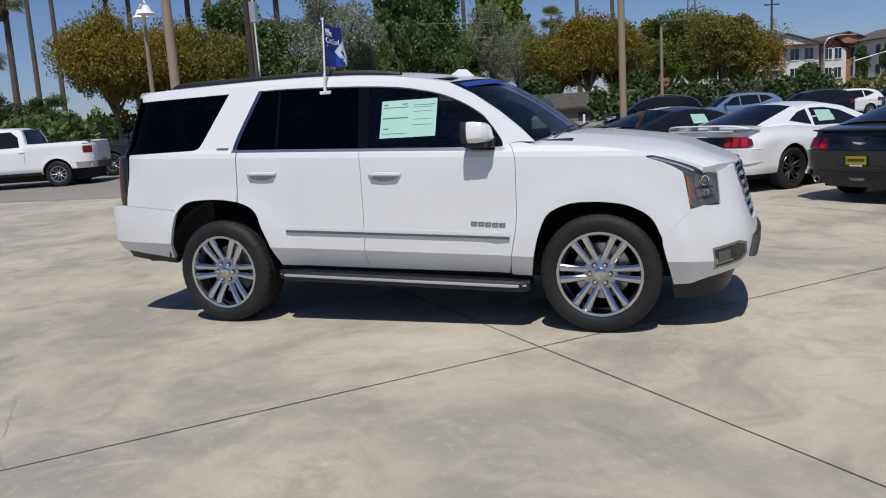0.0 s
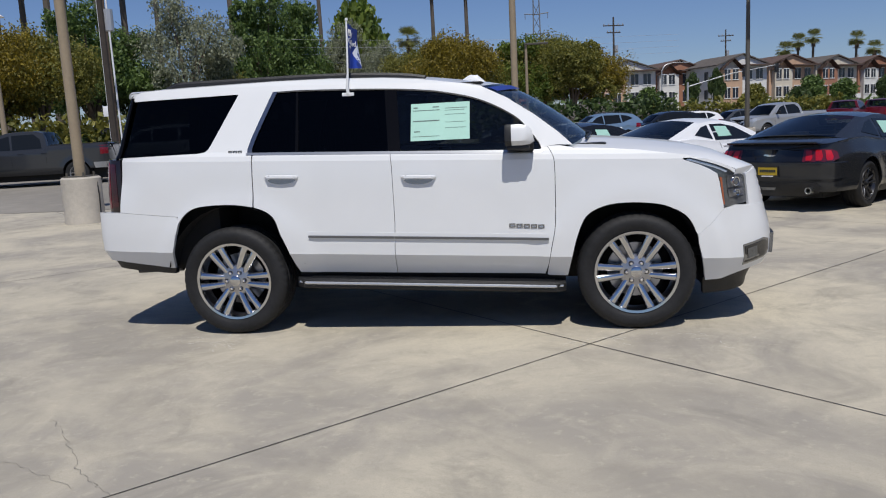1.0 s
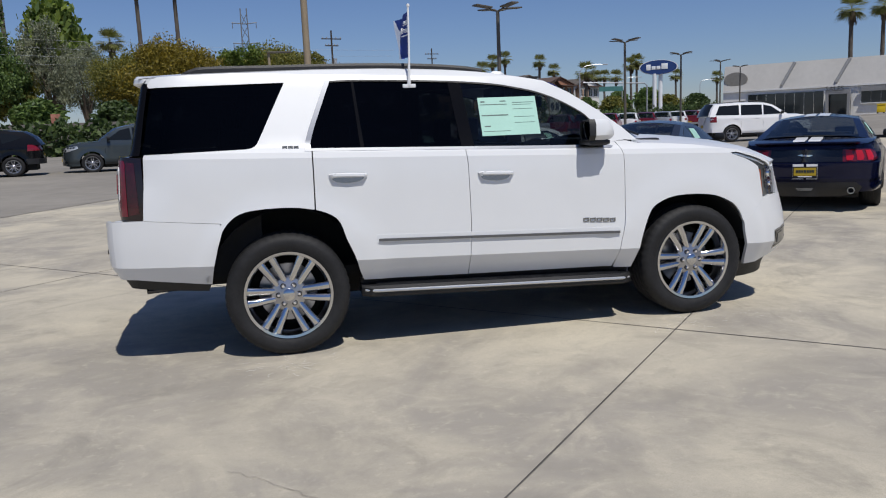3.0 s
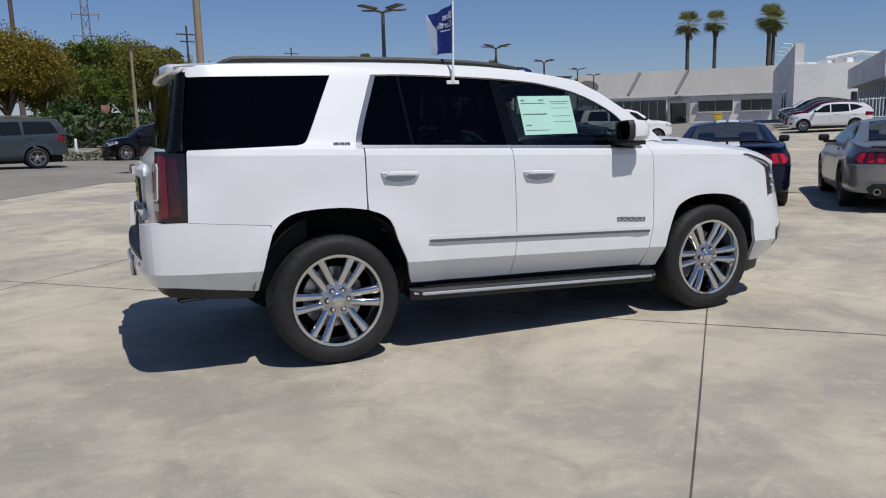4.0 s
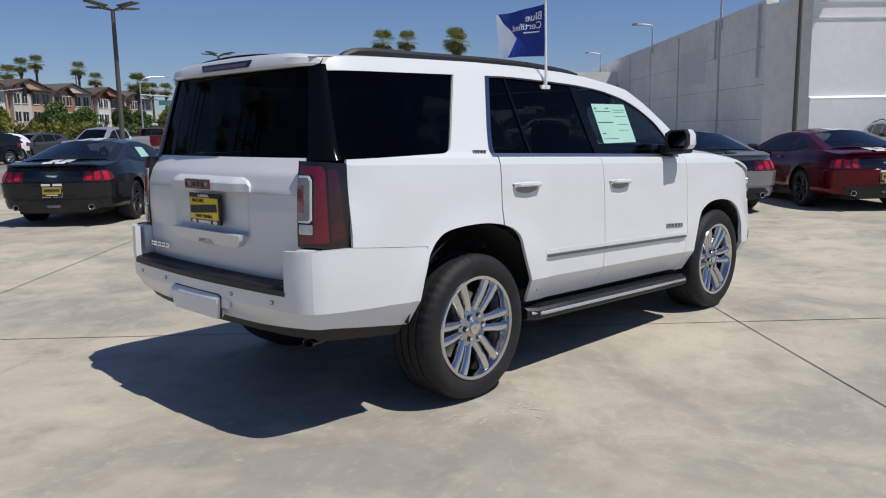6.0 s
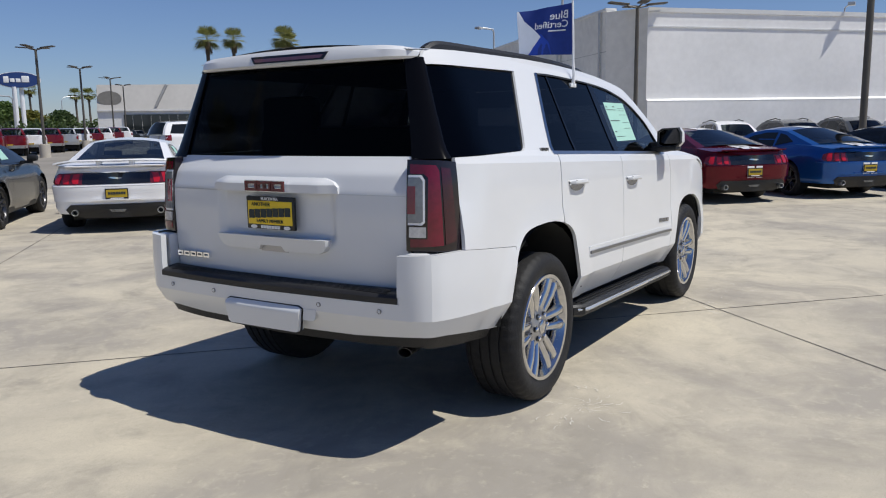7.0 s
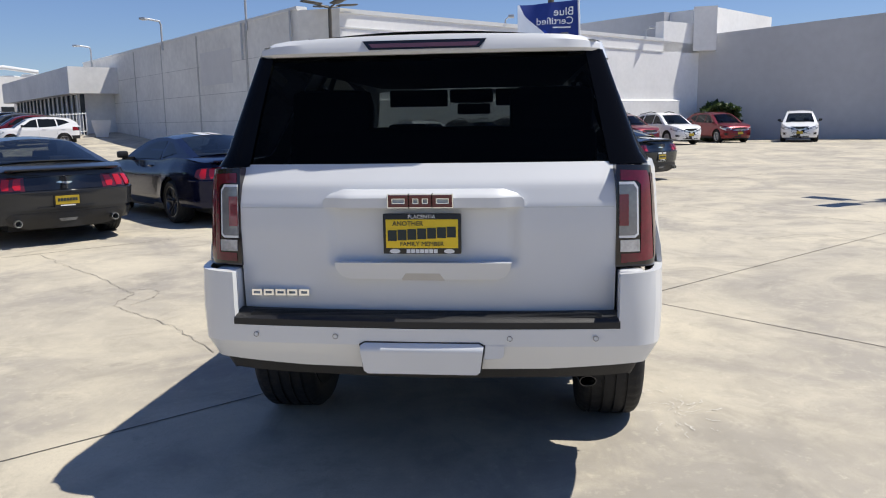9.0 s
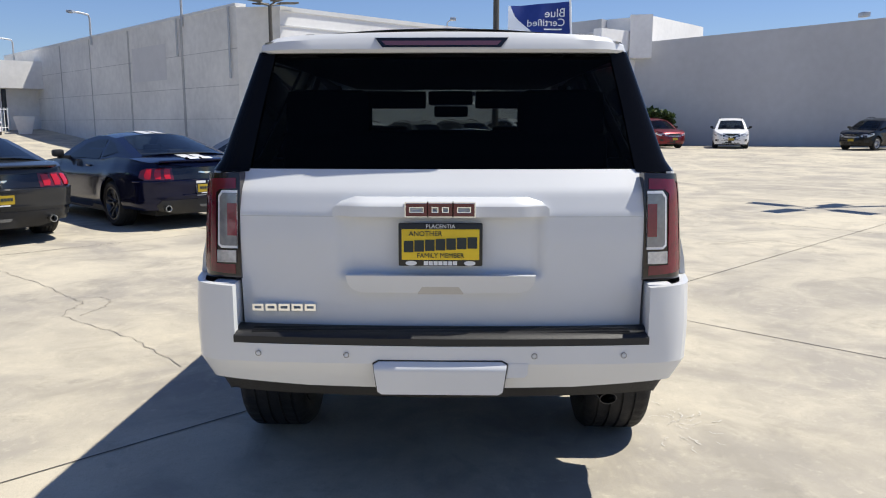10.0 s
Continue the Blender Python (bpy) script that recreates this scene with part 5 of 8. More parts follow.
def build_car(kind):
    d = SPEC[kind]
    sh = Shape(d)
    car = thing("parked_" + {"coupe": "coupe", "suv": "crossover", "big_suv": "large_suv", "pickup": "pickup_truck"}[kind])
    ar, R = d["arch"], d["R"]
    low = [(d["xr"], d["tail"])]
    for a, z0, z1 in ((d["ax"][0], d["tail"], d["sill"]), (d["ax"][1], d["sill"], d["nose"])):
        h0, h1 = math.asin((R + 0.02 - z0) / ar), math.asin((R + 0.02 - z1) / ar)
        a0, a1 = math.pi + h0, -h1
        low += [(a + ar * math.cos(t), R + 0.02 + ar * math.sin(t)) for t in np.linspace(a0, a1, 15)]
    low += [(d["xf"] - 0.2, d["nose"]), (d["xf"], d["nose"] + 0.03)]
    up = d["top"][::-1]
    for sgn in (-1, 1):
        part("body_side", panel(sh.s(low + up), sh.side(sgn), 0.09, 0.03, stepv=0.06), PAINT, car)
        frame_ = d["gh"] + [(x, sh.top(x) - 0.03) for x in np.linspace(d["gh"][-1][0], d["gh"][0][0], 12)[1:-1]]
        part("cabin_side", panel(frame_, sh.cabin(sgn), 0.25, 0.03), PAINT, car)
        for wn_ in d["wins"]:
            part("side_window", panel(wn_, sh.cabin(sgn, -0.005), 0.4, 0.006), FAR_GLASS, car)
        for x in d["seams"]:
            z0, z1 = d["sill"] + 0.12, sh.top(x) - 0.02
            part("door_seam", panel(sh.s([(x - 0.005, z0), (x + 0.005, z0), (x + 0.005, z1), (x - 0.005, z1)]), sh.side(sgn, -0.002), 0.3, 0.001), GLOSS_BLACK, car)
        hx, hz = d["handle"]
        for k in range(1 if kind == "coupe" else 2):
            hh = hx - (1.0 if kind != "pickup" else -0.9) * k * (1 if kind != "pickup" else -1) * (0.85 if kind == "pickup" else 1)
            p = Vector(sh.side(sgn)(sh.rail.s_of(0, hh), hz, 0))
            part("handle", boxed(hh - 0.10, p.y - 0.02, hz - 0.014, hh + 0.10, p.y + 0.02, hz + 0.014, bevel=0.008), PAINT, car)
        mx, mz = d["mirror"]
        y = sgn * (d["w"] + (0.055 if kind == "coupe" else 0.10))
        part("mirror", boxed(mx - 0.06, y - 0.09, mz - 0.005, mx + 0.07, y + 0.09, mz + 0.115, bevel=0.042), BLACK_TRIM, car)
        part("mirror_arm", boxed(mx, min(y, y - sgn * 0.22), mz - 0.04, mx + 0.05, max(y, y - sgn * 0.22), mz + 0.01), BLACK_TRIM, car)
        skirt = [(d["ax"][0] + ar + 0.03, d["sill"] + 0.07), (d["ax"][1] - ar - 0.03, d["sill"] + 0.07), (d["ax"][1] - ar - 0.02, d["sill"] - 0.02), (d["ax"][0] + ar + 0.02, d["sill"] - 0.02)]
        part("sill", panel(sh.s(skirt), sh.side(sgn, 0.004 if kind == "coupe" else -0.006), 0.5, 0.04), BLACK_TRIM, car)
        for a in d["ax"]:
            wheel(car, pose(a, sgn * (d["w"] - 0.015), R, 0, 0, 0 if sgn < 0 else 180), R, d["rim"], d["tw"], "five" if kind != "pickup" else "ten", DARK_ALLOY if kind == "coupe" else GREY_ALLOY)
            bm = bmesh.new()
            grid(bm, [[(a + (ar - 0.005) * math.cos(t), sgn * yy, R + 0.02 + (ar - 0.005) * math.sin(t)) for yy in (d["w"] - 0.40, d["w"] - 0.03)] for t in np.linspace(-0.2, math.pi + 0.2, 12)])
            part("wheel_well", bm, UNDER, car)
    # upper surfaces
    bm = bmesh.new()
    rows = []
    for x in sorted(set(np.round(np.linspace(d["xr"] + 0.004, d["xf"] - 0.004, 34), 4)) | {round(v, 4) for v in sh.tx[1:-1]}):
        x = float(x)
        z = sh.top(x)
        ye = abs(sh.side(1)(sh.rail.s_of(0, x), z, 0)[1])
        crown = 0.035 * min(1, ye / 0.8)
        rows.append([(x, ye * w, z + crown * (1 - w * w) + (0.02 if x > 1.1 else 0) * ease(1 - abs(abs(w) - 0.45) / 0.2) * ease((d["xf"] - x) / 0.5)) for w in np.linspace(-1, 1, 15)])
    grid(bm, rows)
    bmesh.ops.recalc_face_normals(bm, faces=bm.faces[:])
    part("upper_body", bm, PAINT, car)
    gh, (i0, i1) = d["gh"], d["cut"]
    arch_ = 0.065 if kind == "coupe" else 0.033

    def rows_of(pts, bulge, crown, shrink=0.0):
        out = []
        for x, z in pts:
            y = sh.gy(z) - shrink
            out.append([(x + bulge * (1 - w * w), y * w, z + crown * (1 - w * w)) for w in np.linspace(-1, 1, 13)])
        return out

    for nm, pts, bg, cr, mt in (("windscreen", gh[: i0 + 1], 0.13, arch_, FAR_PANE), ("roof", gh[i0 : i1 + 1], 0.0, arch_, PAINT), ("rear_window", gh[i1:], -0.10 if kind != "pickup" else -0.03, arch_, FAR_PANE)):
        bm = bmesh.new()
        r = rows_of(pts, bg, cr)
        if nm == "roof":
            n_ = len(r)
            r = [[(x + (0.13 * (1 - k / (n_ - 1)) ** 2 + (-0.10 if kind != "pickup" else -0.03) * (k / (n_ - 1)) ** 2) * (1 - w * w), y, z) for (x, y, z), w in zip(q, np.linspace(-1, 1, 13))] for k, q in enumerate(r)]
        if nm == "roof":
            grid(bm, r)
            bmesh.ops.recalc_face_normals(bm, faces=bm.faces[:])
            part(nm, bm, mt, car)
            continue
        # glass between painted pillars
        e = 1
        grid(bm, [q[e:-e] for q in r])
        bmesh.ops.recalc_face_normals(bm, faces=bm.faces[:])
        part(nm, bm, mt, car)
        for q0, q1 in ((0, e + 1), (13 - e - 1, 13)):
            bm = bmesh.new()
            grid(bm, [q[q0:q1] for q in r])
            bmesh.ops.recalc_face_normals(bm, faces=bm.faces[:])
            part("pillar", bm, PAINT, car)
    part("underbody", boxed(d["xr"] + 0.25, -d["w"] + 0.28, 0.20, d["xf"] - 0.25, d["w"] - 0.28, 0.55), UNDER, car)
    # dark interior behind the glass
    x0, x1 = gh[-1][0] + 0.12, gh[0][0] - 0.12
    bm = bmesh.new()
    grid(bm, [[(float(x), y * (sh.gy(sh.top(x)) - 0.05), sh.top(x) + 0.045) for y in (-1, -0.4, 0.4, 1)] for x in np.linspace(x0, x1, 9)])
    part("parcel_shelf", bm, SEAT, car)
    for xs_, hh in ((0.05, 0.22), (-0.85 if kind != "pickup" else -0.45, 0.13)):
        for ys_ in (-0.36, 0.36):
            z = sh.top(xs_)
            part("headrest", boxed(xs_ - 0.10, ys_ - 0.15, z, xs_ + 0.02, ys_ + 0.15, z + hh, bevel=0.04), SEAT, car)
    R_, F_ = sh.end(False, -0.004), sh.end(True, -0.004)
    w = d["w"]
    mirror_ = lambda pts: [(-u, z) for u, z in pts]
    if kind == "coupe":
        part("rear_panel", panel([(-0.50, 0.905), (0.50, 0.905), (0.50, 0.735), (-0.50, 0.735)], sh.end(False, -0.012), 0.06, 0.05), GLOSS_BLACK, car)
        for sg in (1, -1):
            tl = part("tail_lamp", panel([(sg * u, z) for u, z in ((0.48, 0.910), (0.88, 0.905), (0.965, 0.87), (0.975, 0.775), (0.88, 0.735), (0.48, 0.735))], sh.end(False, -0.016), 0.05, 0.05), DARK_RED, car, "smoked red tail lamp with three bars")
            for k in range(3):
                u = 0.515 + 0.135 * k
                part("light_bar", panel([(sg * (u + du), z) for du, z in ((0.0, 0.892), (0.085, 0.890), (0.105, 0.80), (0.085, 0.752), (0.015, 0.752))], sh.end(False, -0.026), 0.05, 0.016), RED_LENS, tl)
            ex_ = part("exhaust_tip", turned([(0.040, 0.0), (0.047, 0.0), (0.047, 0.2), (0.037, 0.2), (0.037, 0.004), (0.040, 0.0)], 18), SATIN, car, "bright round exhaust tip")
            ex_.matrix_basis = pose(d["xr"] - 0.035, sg * 0.60, 0.325, 0, 0, -90)
        part("rear_bumper", panel([(-1.22, 0.712), (1.22, 0.712), (1.26, 0.62), (1.22, 0.50), (0.90, 0.485), (-0.90, 0.485), (-1.22, 0.50), (-1.26, 0.62)], lambda u, z, q: sh.end(False, -0.042 * ease((1.24 - abs(u)) / 0.35) * (0.6 + 0.4 * ease((z - 0.5) / 0.2)))(u, z, q), 0.07, 0.05, stepv=0.04), PAINT, car)
        part("bumper_edge", tube(bmesh.new(), [sh.end(False, -0.034 * ease((1.24 - abs(u)) / 0.35))(u, 0.713, 0.0) for u in np.linspace(-1.1, 1.1, 19)], 0.013, 8), PAINT, car)
        part("boot_edge", tube(bmesh.new(), [(d["xr"] - 0.008 + 0.5 * max(0, abs(y) - 0.6) ** 1.5, y, 1.007) for y in np.linspace(-0.69, 0.69, 17)], 0.010, 8), PAINT, car)
        part("plate_recess", panel([(-0.34, 0.515), (0.34, 0.515), (0.36, 0.500), (-0.36, 0.500)], sh.end(False, -0.062), 0.08, 0.03), PAINT, car)
        part("diffuser", panel([(-0.66, 0.440), (0.66, 0.440), (0.74, 0.37), (0.70, 0.29), (0.48, 0.235), (-0.48, 0.235), (-0.70, 0.29), (-0.74, 0.37)], sh.end(False, -0.018), 0.08, 0.12), BLACK_TRIM, car)
        part("reverse_lamp", panel([(-0.12, 0.36), (0.12, 0.36), (0.09, 0.32), (-0.09, 0.32)], sh.end(False, -0.028), 0.1, 0.01), LAMP_GREY, car)
        pl = part("dealer_plate", panel([(-0.16, 0.672), (0.16, 0.672), (0.16, 0.512), (-0.16, 0.512)], sh.end(False, -0.056), 0.4, 0.012), PLATE_BLACK, car, "yellow dealer plate in a black frame")
        part("plate_face", panel([(-0.145, 0.655), (0.145, 0.655), (0.145, 0.542), (-0.145, 0.542)], sh.end(False, -0.060), 0.4, 0.004), PLATE_GOLD, pl)
        for k in range(7):
            part("plate_bar", panel([(-0.122 + 0.035 * k, 0.622), (-0.093 + 0.035 * k, 0.622), (-0.093 + 0.035 * k, 0.585), (-0.122 + 0.035 * k, 0.585)], sh.end(False, -0.062), 0.4, 0.002), INK, pl)
        part("plate_bar", panel([(-0.09, 0.535), (0.09, 0.535), (0.09, 0.520), (-0.09, 0.520)], sh.end(False, -0.060), 0.4, 0.004), PRINT_WHITE, pl)
        part("rear_badge", panel([(-0.10, 0.835), (-0.02, 0.838), (0.06, 0.845), (0.11, 0.832), (0.03, 0.815), (-0.05, 0.808)], sh.end(False, -0.020), 0.1, 0.006), CHROME, car)
        part("price_sheet", panel([(-0.52, 1.06), (-0.10, 1.06), (-0.12, 1.235), (-0.50, 1.25)], sh.cabin(-1, -0.011), 0.2, 0.003), PAPER, car, "pale green printed price sheet")
        bm = bmesh.new()
        grid(bm, [[(d["xr"] + 0.03 + 0.5 * max(0, abs(y) - 0.6) ** 1.5, y, 0.985), (d["xr"] - 0.01 + 0.5 * max(0, abs(y) - 0.6) ** 1.5, y, 1.012), (d["xr"] + 0.14 + 0.3 * max(0, abs(y) - 0.6), y, 1.008)] for y in np.linspace(-0.69, 0.69, 17)])
        bmesh.ops.recalc_face_normals(bm, faces=bm.faces[:])
        part("spoiler_lip", bm, PAINT, car)
        part("front_grille", panel([(-0.62, 0.62), (0.62, 0.62), (0.5, 0.42), (-0.5, 0.42)], F_, 0.2, 0.02), GLOSS_BLACK, car)
        part("rear_seat_shade", boxed(-0.75, -0.5, 0.95, -0.6, 0.5, 1.12, bevel=0.04), SEAT, car)
    else:
        t = sh.top(0)
        for sg in (1, -1):
            if kind == "pickup":
                tp = [(0.80, 1.32), (1.10, 1.32), (1.10, 1.02), (0.80, 1.02)]
            elif kind == "big_suv":
                tp = [(0.84 * w, t + 0.02), (1.16 * w, t + 0.02), (1.17 * w, t - 0.27), (0.86 * w, t - 0.27)]
            else:
                tp = [(0.62 * w, t + 0.0), (1.25 * w, t + 0.03), (1.28 * w, t - 0.20), (0.64 * w, t - 0.18)]
            part("tail_lamp", panel([(sg * u, z) for u, z in tp], R_, 0.12, 0.02), LAMP_RED, car)
            hz = sh.top(d["xf"] - 0.22) - 0.06
            part("headlamp", panel([(sg * u, z) for u, z in ((0.52 * w, hz - 0.02), (1.30 * w, hz + 0.06), (1.34 * w, hz - 0.03), (0.9 * w, hz - 0.16), (0.52 * w, hz - 0.14))], F_, 0.12, 0.02), CLEAR_LENS, car)
            part("fog_lamp", panel([(sg * u, z) for u, z in ((0.72 * w, 0.52), (0.98 * w, 0.54), (0.98 * w, 0.42), (0.74 * w, 0.42))], F_, 0.2, 0.02), BLACK_TRIM, car)
        hz = sh.top(d["xf"] - 0.22) - 0.06
        part("front_grille", panel([(-0.50 * w, hz), (0.50 * w, hz), (0.46 * w, hz - 0.27), (0.36 * w, hz - 0.33), (-0.36 * w, hz - 0.33), (-0.46 * w, hz - 0.27)], F_, 0.2, 0.02), GLOSS_BLACK, car)
        part("grille_bar", panel([(-0.46 * w, hz - 0.13), (0.46 * w, hz - 0.13), (0.44 * w, hz - 0.17), (-0.44 * w, hz - 0.17)], sh.end(True, -0.016), 0.2, 0.012), SATIN, car)
        part("lower_intake", panel([(-0.55 * w, 0.47), (0.55 * w, 0.47), (0.5 * w, d["nose"] + 0.04), (-0.5 * w, d["nose"] + 0.04)], F_, 0.2, 0.02), BLACK_TRIM, car)
        part("front_plate", panel([(-0.16, 0.60), (0.16, 0.60), (0.16, 0.47), (-0.16, 0.47)], sh.end(True, -0.02), 0.4, 0.012), PLATE_GOLD, car)
        part("rear_bumper", panel([(-1.35 * w, d["tail"] + 0.20), (1.35 * w, d["tail"] + 0.20), (1.30 * w, d["tail"] + 0.0), (-1.30 * w, d["tail"] + 0.0)], sh.end(False, -0.02), 0.2, 0.06), {"suv": BLACK_TRIM, "big_suv": PAINT, "pickup": SATIN}[kind], car)
        part("rear_plate", panel([(-0.16, 0.86), (0.16, 0.86), (0.16, 0.71), (-0.16, 0.71)], sh.end(False, -0.012), 0.4, 0.012), PLATE_GOLD, car)
        if kind == "pickup":
            part("bed_cover", boxed(-2.80, -0.86, 1.36, -0.95, 0.86, 1.412, bevel=0.01), BLACK_TRIM, car)
            part("tailgate_seam", panel([(-0.78, 1.34), (0.78, 1.34), (0.78, 0.84), (-0.78, 0.84)], sh.end(False, -0.006), 0.2, 0.01), PAINT, car)
        else:
            for sg in (1, -1):
                part("roof_rack", tube(bmesh.new(), [(gh[i0 + 1][0] - 0.1, sg * 0.60, gh[i0 + 1][1] + 0.05), (-0.6, sg * 0.60, max(p[1] for p in gh) + 0.075), (gh[i1][0] + 0.15, sg * 0.60, gh[i1][1] + 0.06)], 0.02, 6), BLACK_TRIM, car)
    return car


BUILT = {}
PAINTS = {}


def parked(kind, x, y, heading, colour, label, group="", scale=(1, 1, 1), metal=0.45):
    """One vehicle, its origin between the axles on the ground."""
    m = pose(x, y, rise(x, y) - 0.005, 0, 0, heading)
    if kind not in BUILT:
        BUILT[kind] = build_car(kind)
        car = BUILT[kind]
        car.matrix_basis = m
    else:
        car = copy_thing(BUILT[kind], m)
    car.scale = scale
    if colour not in PAINTS:
        dark = max(colour) < 0.12
        PAINTS[colour] = mat("paint_%d" % len(PAINTS), colour, 0.17 if dark else 0.28, metal if max(colour) < 0.6 else 0.0, 0.25 if dark else 0.5, var=0.03, scale=1.5, spec=0.32 if dark else 0.5)
    for o in car.children:
        if o.type == "MESH" and o.data.materials[0] == PAINT:
            o.material_slots[0].link = "OBJECT"
            o.material_slots[0].material = PAINTS[colour]
    return tagged(car, label, {"coupe": "car", "suv": "car", "big_suv": "car", "pickup": "truck"}[kind], group)


def stripes(car, colour, bonnet=True):
    """Twin racing stripes over boot, roof and bumper."""
    sh, d = Shape(SPEC["coupe"]), SPEC["coupe"]
    for y0, y1 in ((-0.185, -0.02), (0.02, 0.185)):
        for rng in ((-2.40, -1.88), (1.05, 2.2)):
            bm = bmesh.new()
            rows = []
            for x in np.linspace(*rng, 14):
                ye = abs(sh.side(1)(sh.rail.s_of(0, float(x)), sh.top(x), 0)[1])
                rows.append([(float(x), y, sh.top(x) + 0.035 * min(1, ye / 0.8) * (1 - (y / ye) ** 2) + 0.008 + (0.02 if x < -2.25 else 0) + (0.012 if x > 1 else 0)) for y in (y0, (y0 + y1) / 2, y1)])
            grid(bm, rows)
            bmesh.ops.recalc_face_normals(bm, faces=bm.faces[:])
            part("stripe", bm, colour, car)
        bm = bmesh.new()
        rows = []
        pts = d["gh"][d["cut"][0] : d["cut"][1] + 1]
        for k, (x, z) in enumerate(pts):
            n_ = len(pts)
            yy = sh.gy(z)
            bg = 0.13 * (1 - k / (n_ - 1)) ** 2 - 0.10 * (k / (n_ - 1)) ** 2
            rows.append([(x + bg * (1 - (y / yy) ** 2), y, z + 0.065 * (1 - (y / yy) ** 2) + 0.006) for y in (y0, (y0 + y1) / 2, y1)])
        grid(bm, rows)
        bmesh.ops.recalc_face_normals(bm, faces=bm.faces[:])
        part("stripe", bm, colour, car)
        part("stripe", panel([(y0 * 0.88, 0.708), (y1 * 0.88, 0.708), (y1 * 0.88, 0.49), (y0 * 0.88, 0.49)], sh.end(False, -0.050), 0.3, 0.003), colour, car)


STRIPE_W = mat("stripe_white", (0.78, 0.78, 0.78), 0.35, coat=0.5, var=0.03)
STRIPE_K = mat("stripe_black", (0.012, 0.012, 0.013), 0.35, coat=0.5, var=0.03)
ROW = "coupes in a row"
coupes = [((0.02, 0.021, 0.023), STRIPE_W, "black coupe with twin white stripes parked on the lot"), ((0.80, 0.80, 0.81), None, "white coupe with a rear wing and black tail panel"), ((0.036, 0.038, 0.042), None, "dark grey coupe with a chrome tail badge"), ((0.004, 0.006, 0.03), STRIPE_W, "navy blue coupe with twin white stripes"), ((0.24, 0.25, 0.26), STRIPE_K, "silver grey coupe with twin black stripes"), ((0.105, 0.0005, 0.008), STRIPE_W, "deep red coupe with twin white stripes"), ((0.001, 0.075, 0.30), STRIPE_W, "bright blue coupe with twin white stripes"), ((0.026, 0.030, 0.034), STRIPE_W, "dark grey coupe with white boot stripes")]
HEAD = 46.6
row = []
for k, (col, st, label) in enumerate(coupes):
    hx, hy = math.cos(radians(HEAD)), math.sin(radians(HEAD))
    kk = k + (0.18, 0.17, 0.17, 0.15, 0.10, 0.08, 0.0, -0.02)[k]
    x = -0.2 + 2.06 * kk + 0.8 * hy + 1.36 * hx
    y = 11.2 - 1.94 * kk - 0.8 * hx + 1.36 * hy
    row.append((parked("coupe", x, y, HEAD, col, label, ROW), k, col, st))
for c, k, col, st in row:
    if st:
        stripes(c, st)
    if k == 1:
        bm = bmesh.new()
        rows = []
        for y in np.linspace(-0.88, 0.88, 27):
            sw, z = 0.30 * abs(y) ** 3, 1.085 - 0.055 * (abs(y) / 0.88) ** 5
            rows.append([(-2.24 + sw, y, z - 0.016), (-2.34 + sw, y, z + 0.010), (-2.50 + sw, y, z + 0.022), (-2.51 + sw, y, z + 0.002), (-2.36 + sw, y, z - 0.022)])
        grid(bm, rows, closed=True)
        for r in (rows[0], rows[-1]):
            bm.faces.new([bm.verts.new(v) for v in r])
        bmesh.ops.remove_doubles(bm, verts=bm.verts[:], dist=1e-5)
        bmesh.ops.recalc_face_normals(bm, faces=bm.faces[:])
        part("rear_wing", bm, PAINTS[col], c)
        for y in (-0.23, 0.23):
            part("wing_post", boxed(-2.47, y - 0.035, 0.995, -2.28, y + 0.035, 1.082, bevel=0.012), PAINTS[col], c)


def by_wheel(kind, wx, wy, which, heading, *a, **k):
    """Places a vehicle by where one tyre stands: which is (axle 0 rear / 1 front, side -1 right / +1 left)."""
    d = SPEC[kind]
    q = Matrix.Rotation(radians(heading), 2) @ Vector((d["ax"][which[0]], which[1] * d["w"]))
    return parked(kind, wx - q.x, wy - q.y, heading, *a, **k)


SILVER, GREY, BLACK, WHT, RED, DRED, LBLUE = (0.42, 0.43, 0.44), (0.10, 0.105, 0.11), (0.007, 0.007, 0.008), (0.78, 0.78, 0.79), (0.17, 0.002, 0.010), (0.16, 0.008, 0.014), (0.20, 0.30, 0.42)
by_wheel("pickup", -17.16, 13.1, (0, 1), 203, WHT, "white crew-cab pickup truck with dark windows", "pickups by the street")
by_wheel("pickup", -14.55, 17.35, (0, 1), 196, (0.05, 0.053, 0.058), "dark grey crew-cab pickup truck", "pickups by the street", scale=(0.95, 0.95, 0.96))
by_wheel("big_suv", -12.0, 20.2, (0, 1), 180, WHT, "white large SUV with tinted rear glass", "vehicles along the street", scale=(0.98, 0.98, 0.95))
by_wheel("suv", -10.2, 24.2, (0, 1), 190, BLACK, "black crossover with silver wheels", "vehicles along the street", scale=(1.05, 1.03, 0.98))
by_wheel("big_suv", -4.8, 25.7, (0, 1), 190, (0.06, 0.075, 0.085), "dark blue-grey boxy wagon with black wheels", "vehicles along the street", scale=(0.97, 0.97, 0.93))
by_wheel("suv", 1.0, 32.7, (0, 1), 186, BLACK, "black crossover parked in the row", "vehicles along the street")
by_wheel("suv", 5.0, 36.6, (0, 1), 200, LBLUE, "pale blue crossover parked in the row", "vehicles along the street")
by_wheel("suv", 9.0, 41.2, (0, 1), 200, (0.02, 0.025, 0.035), "dark navy crossover parked in the row", "vehicles along the street")
by_wheel("suv", 11.5, 47.5, (0, 1), 204, WHT, "white crossover parked in the row", "vehicles along the street")
by_wheel("suv", 15.5, 52.0, (0, 1), 204, GREY, "grey crossover parked in the row", "vehicles along the street")
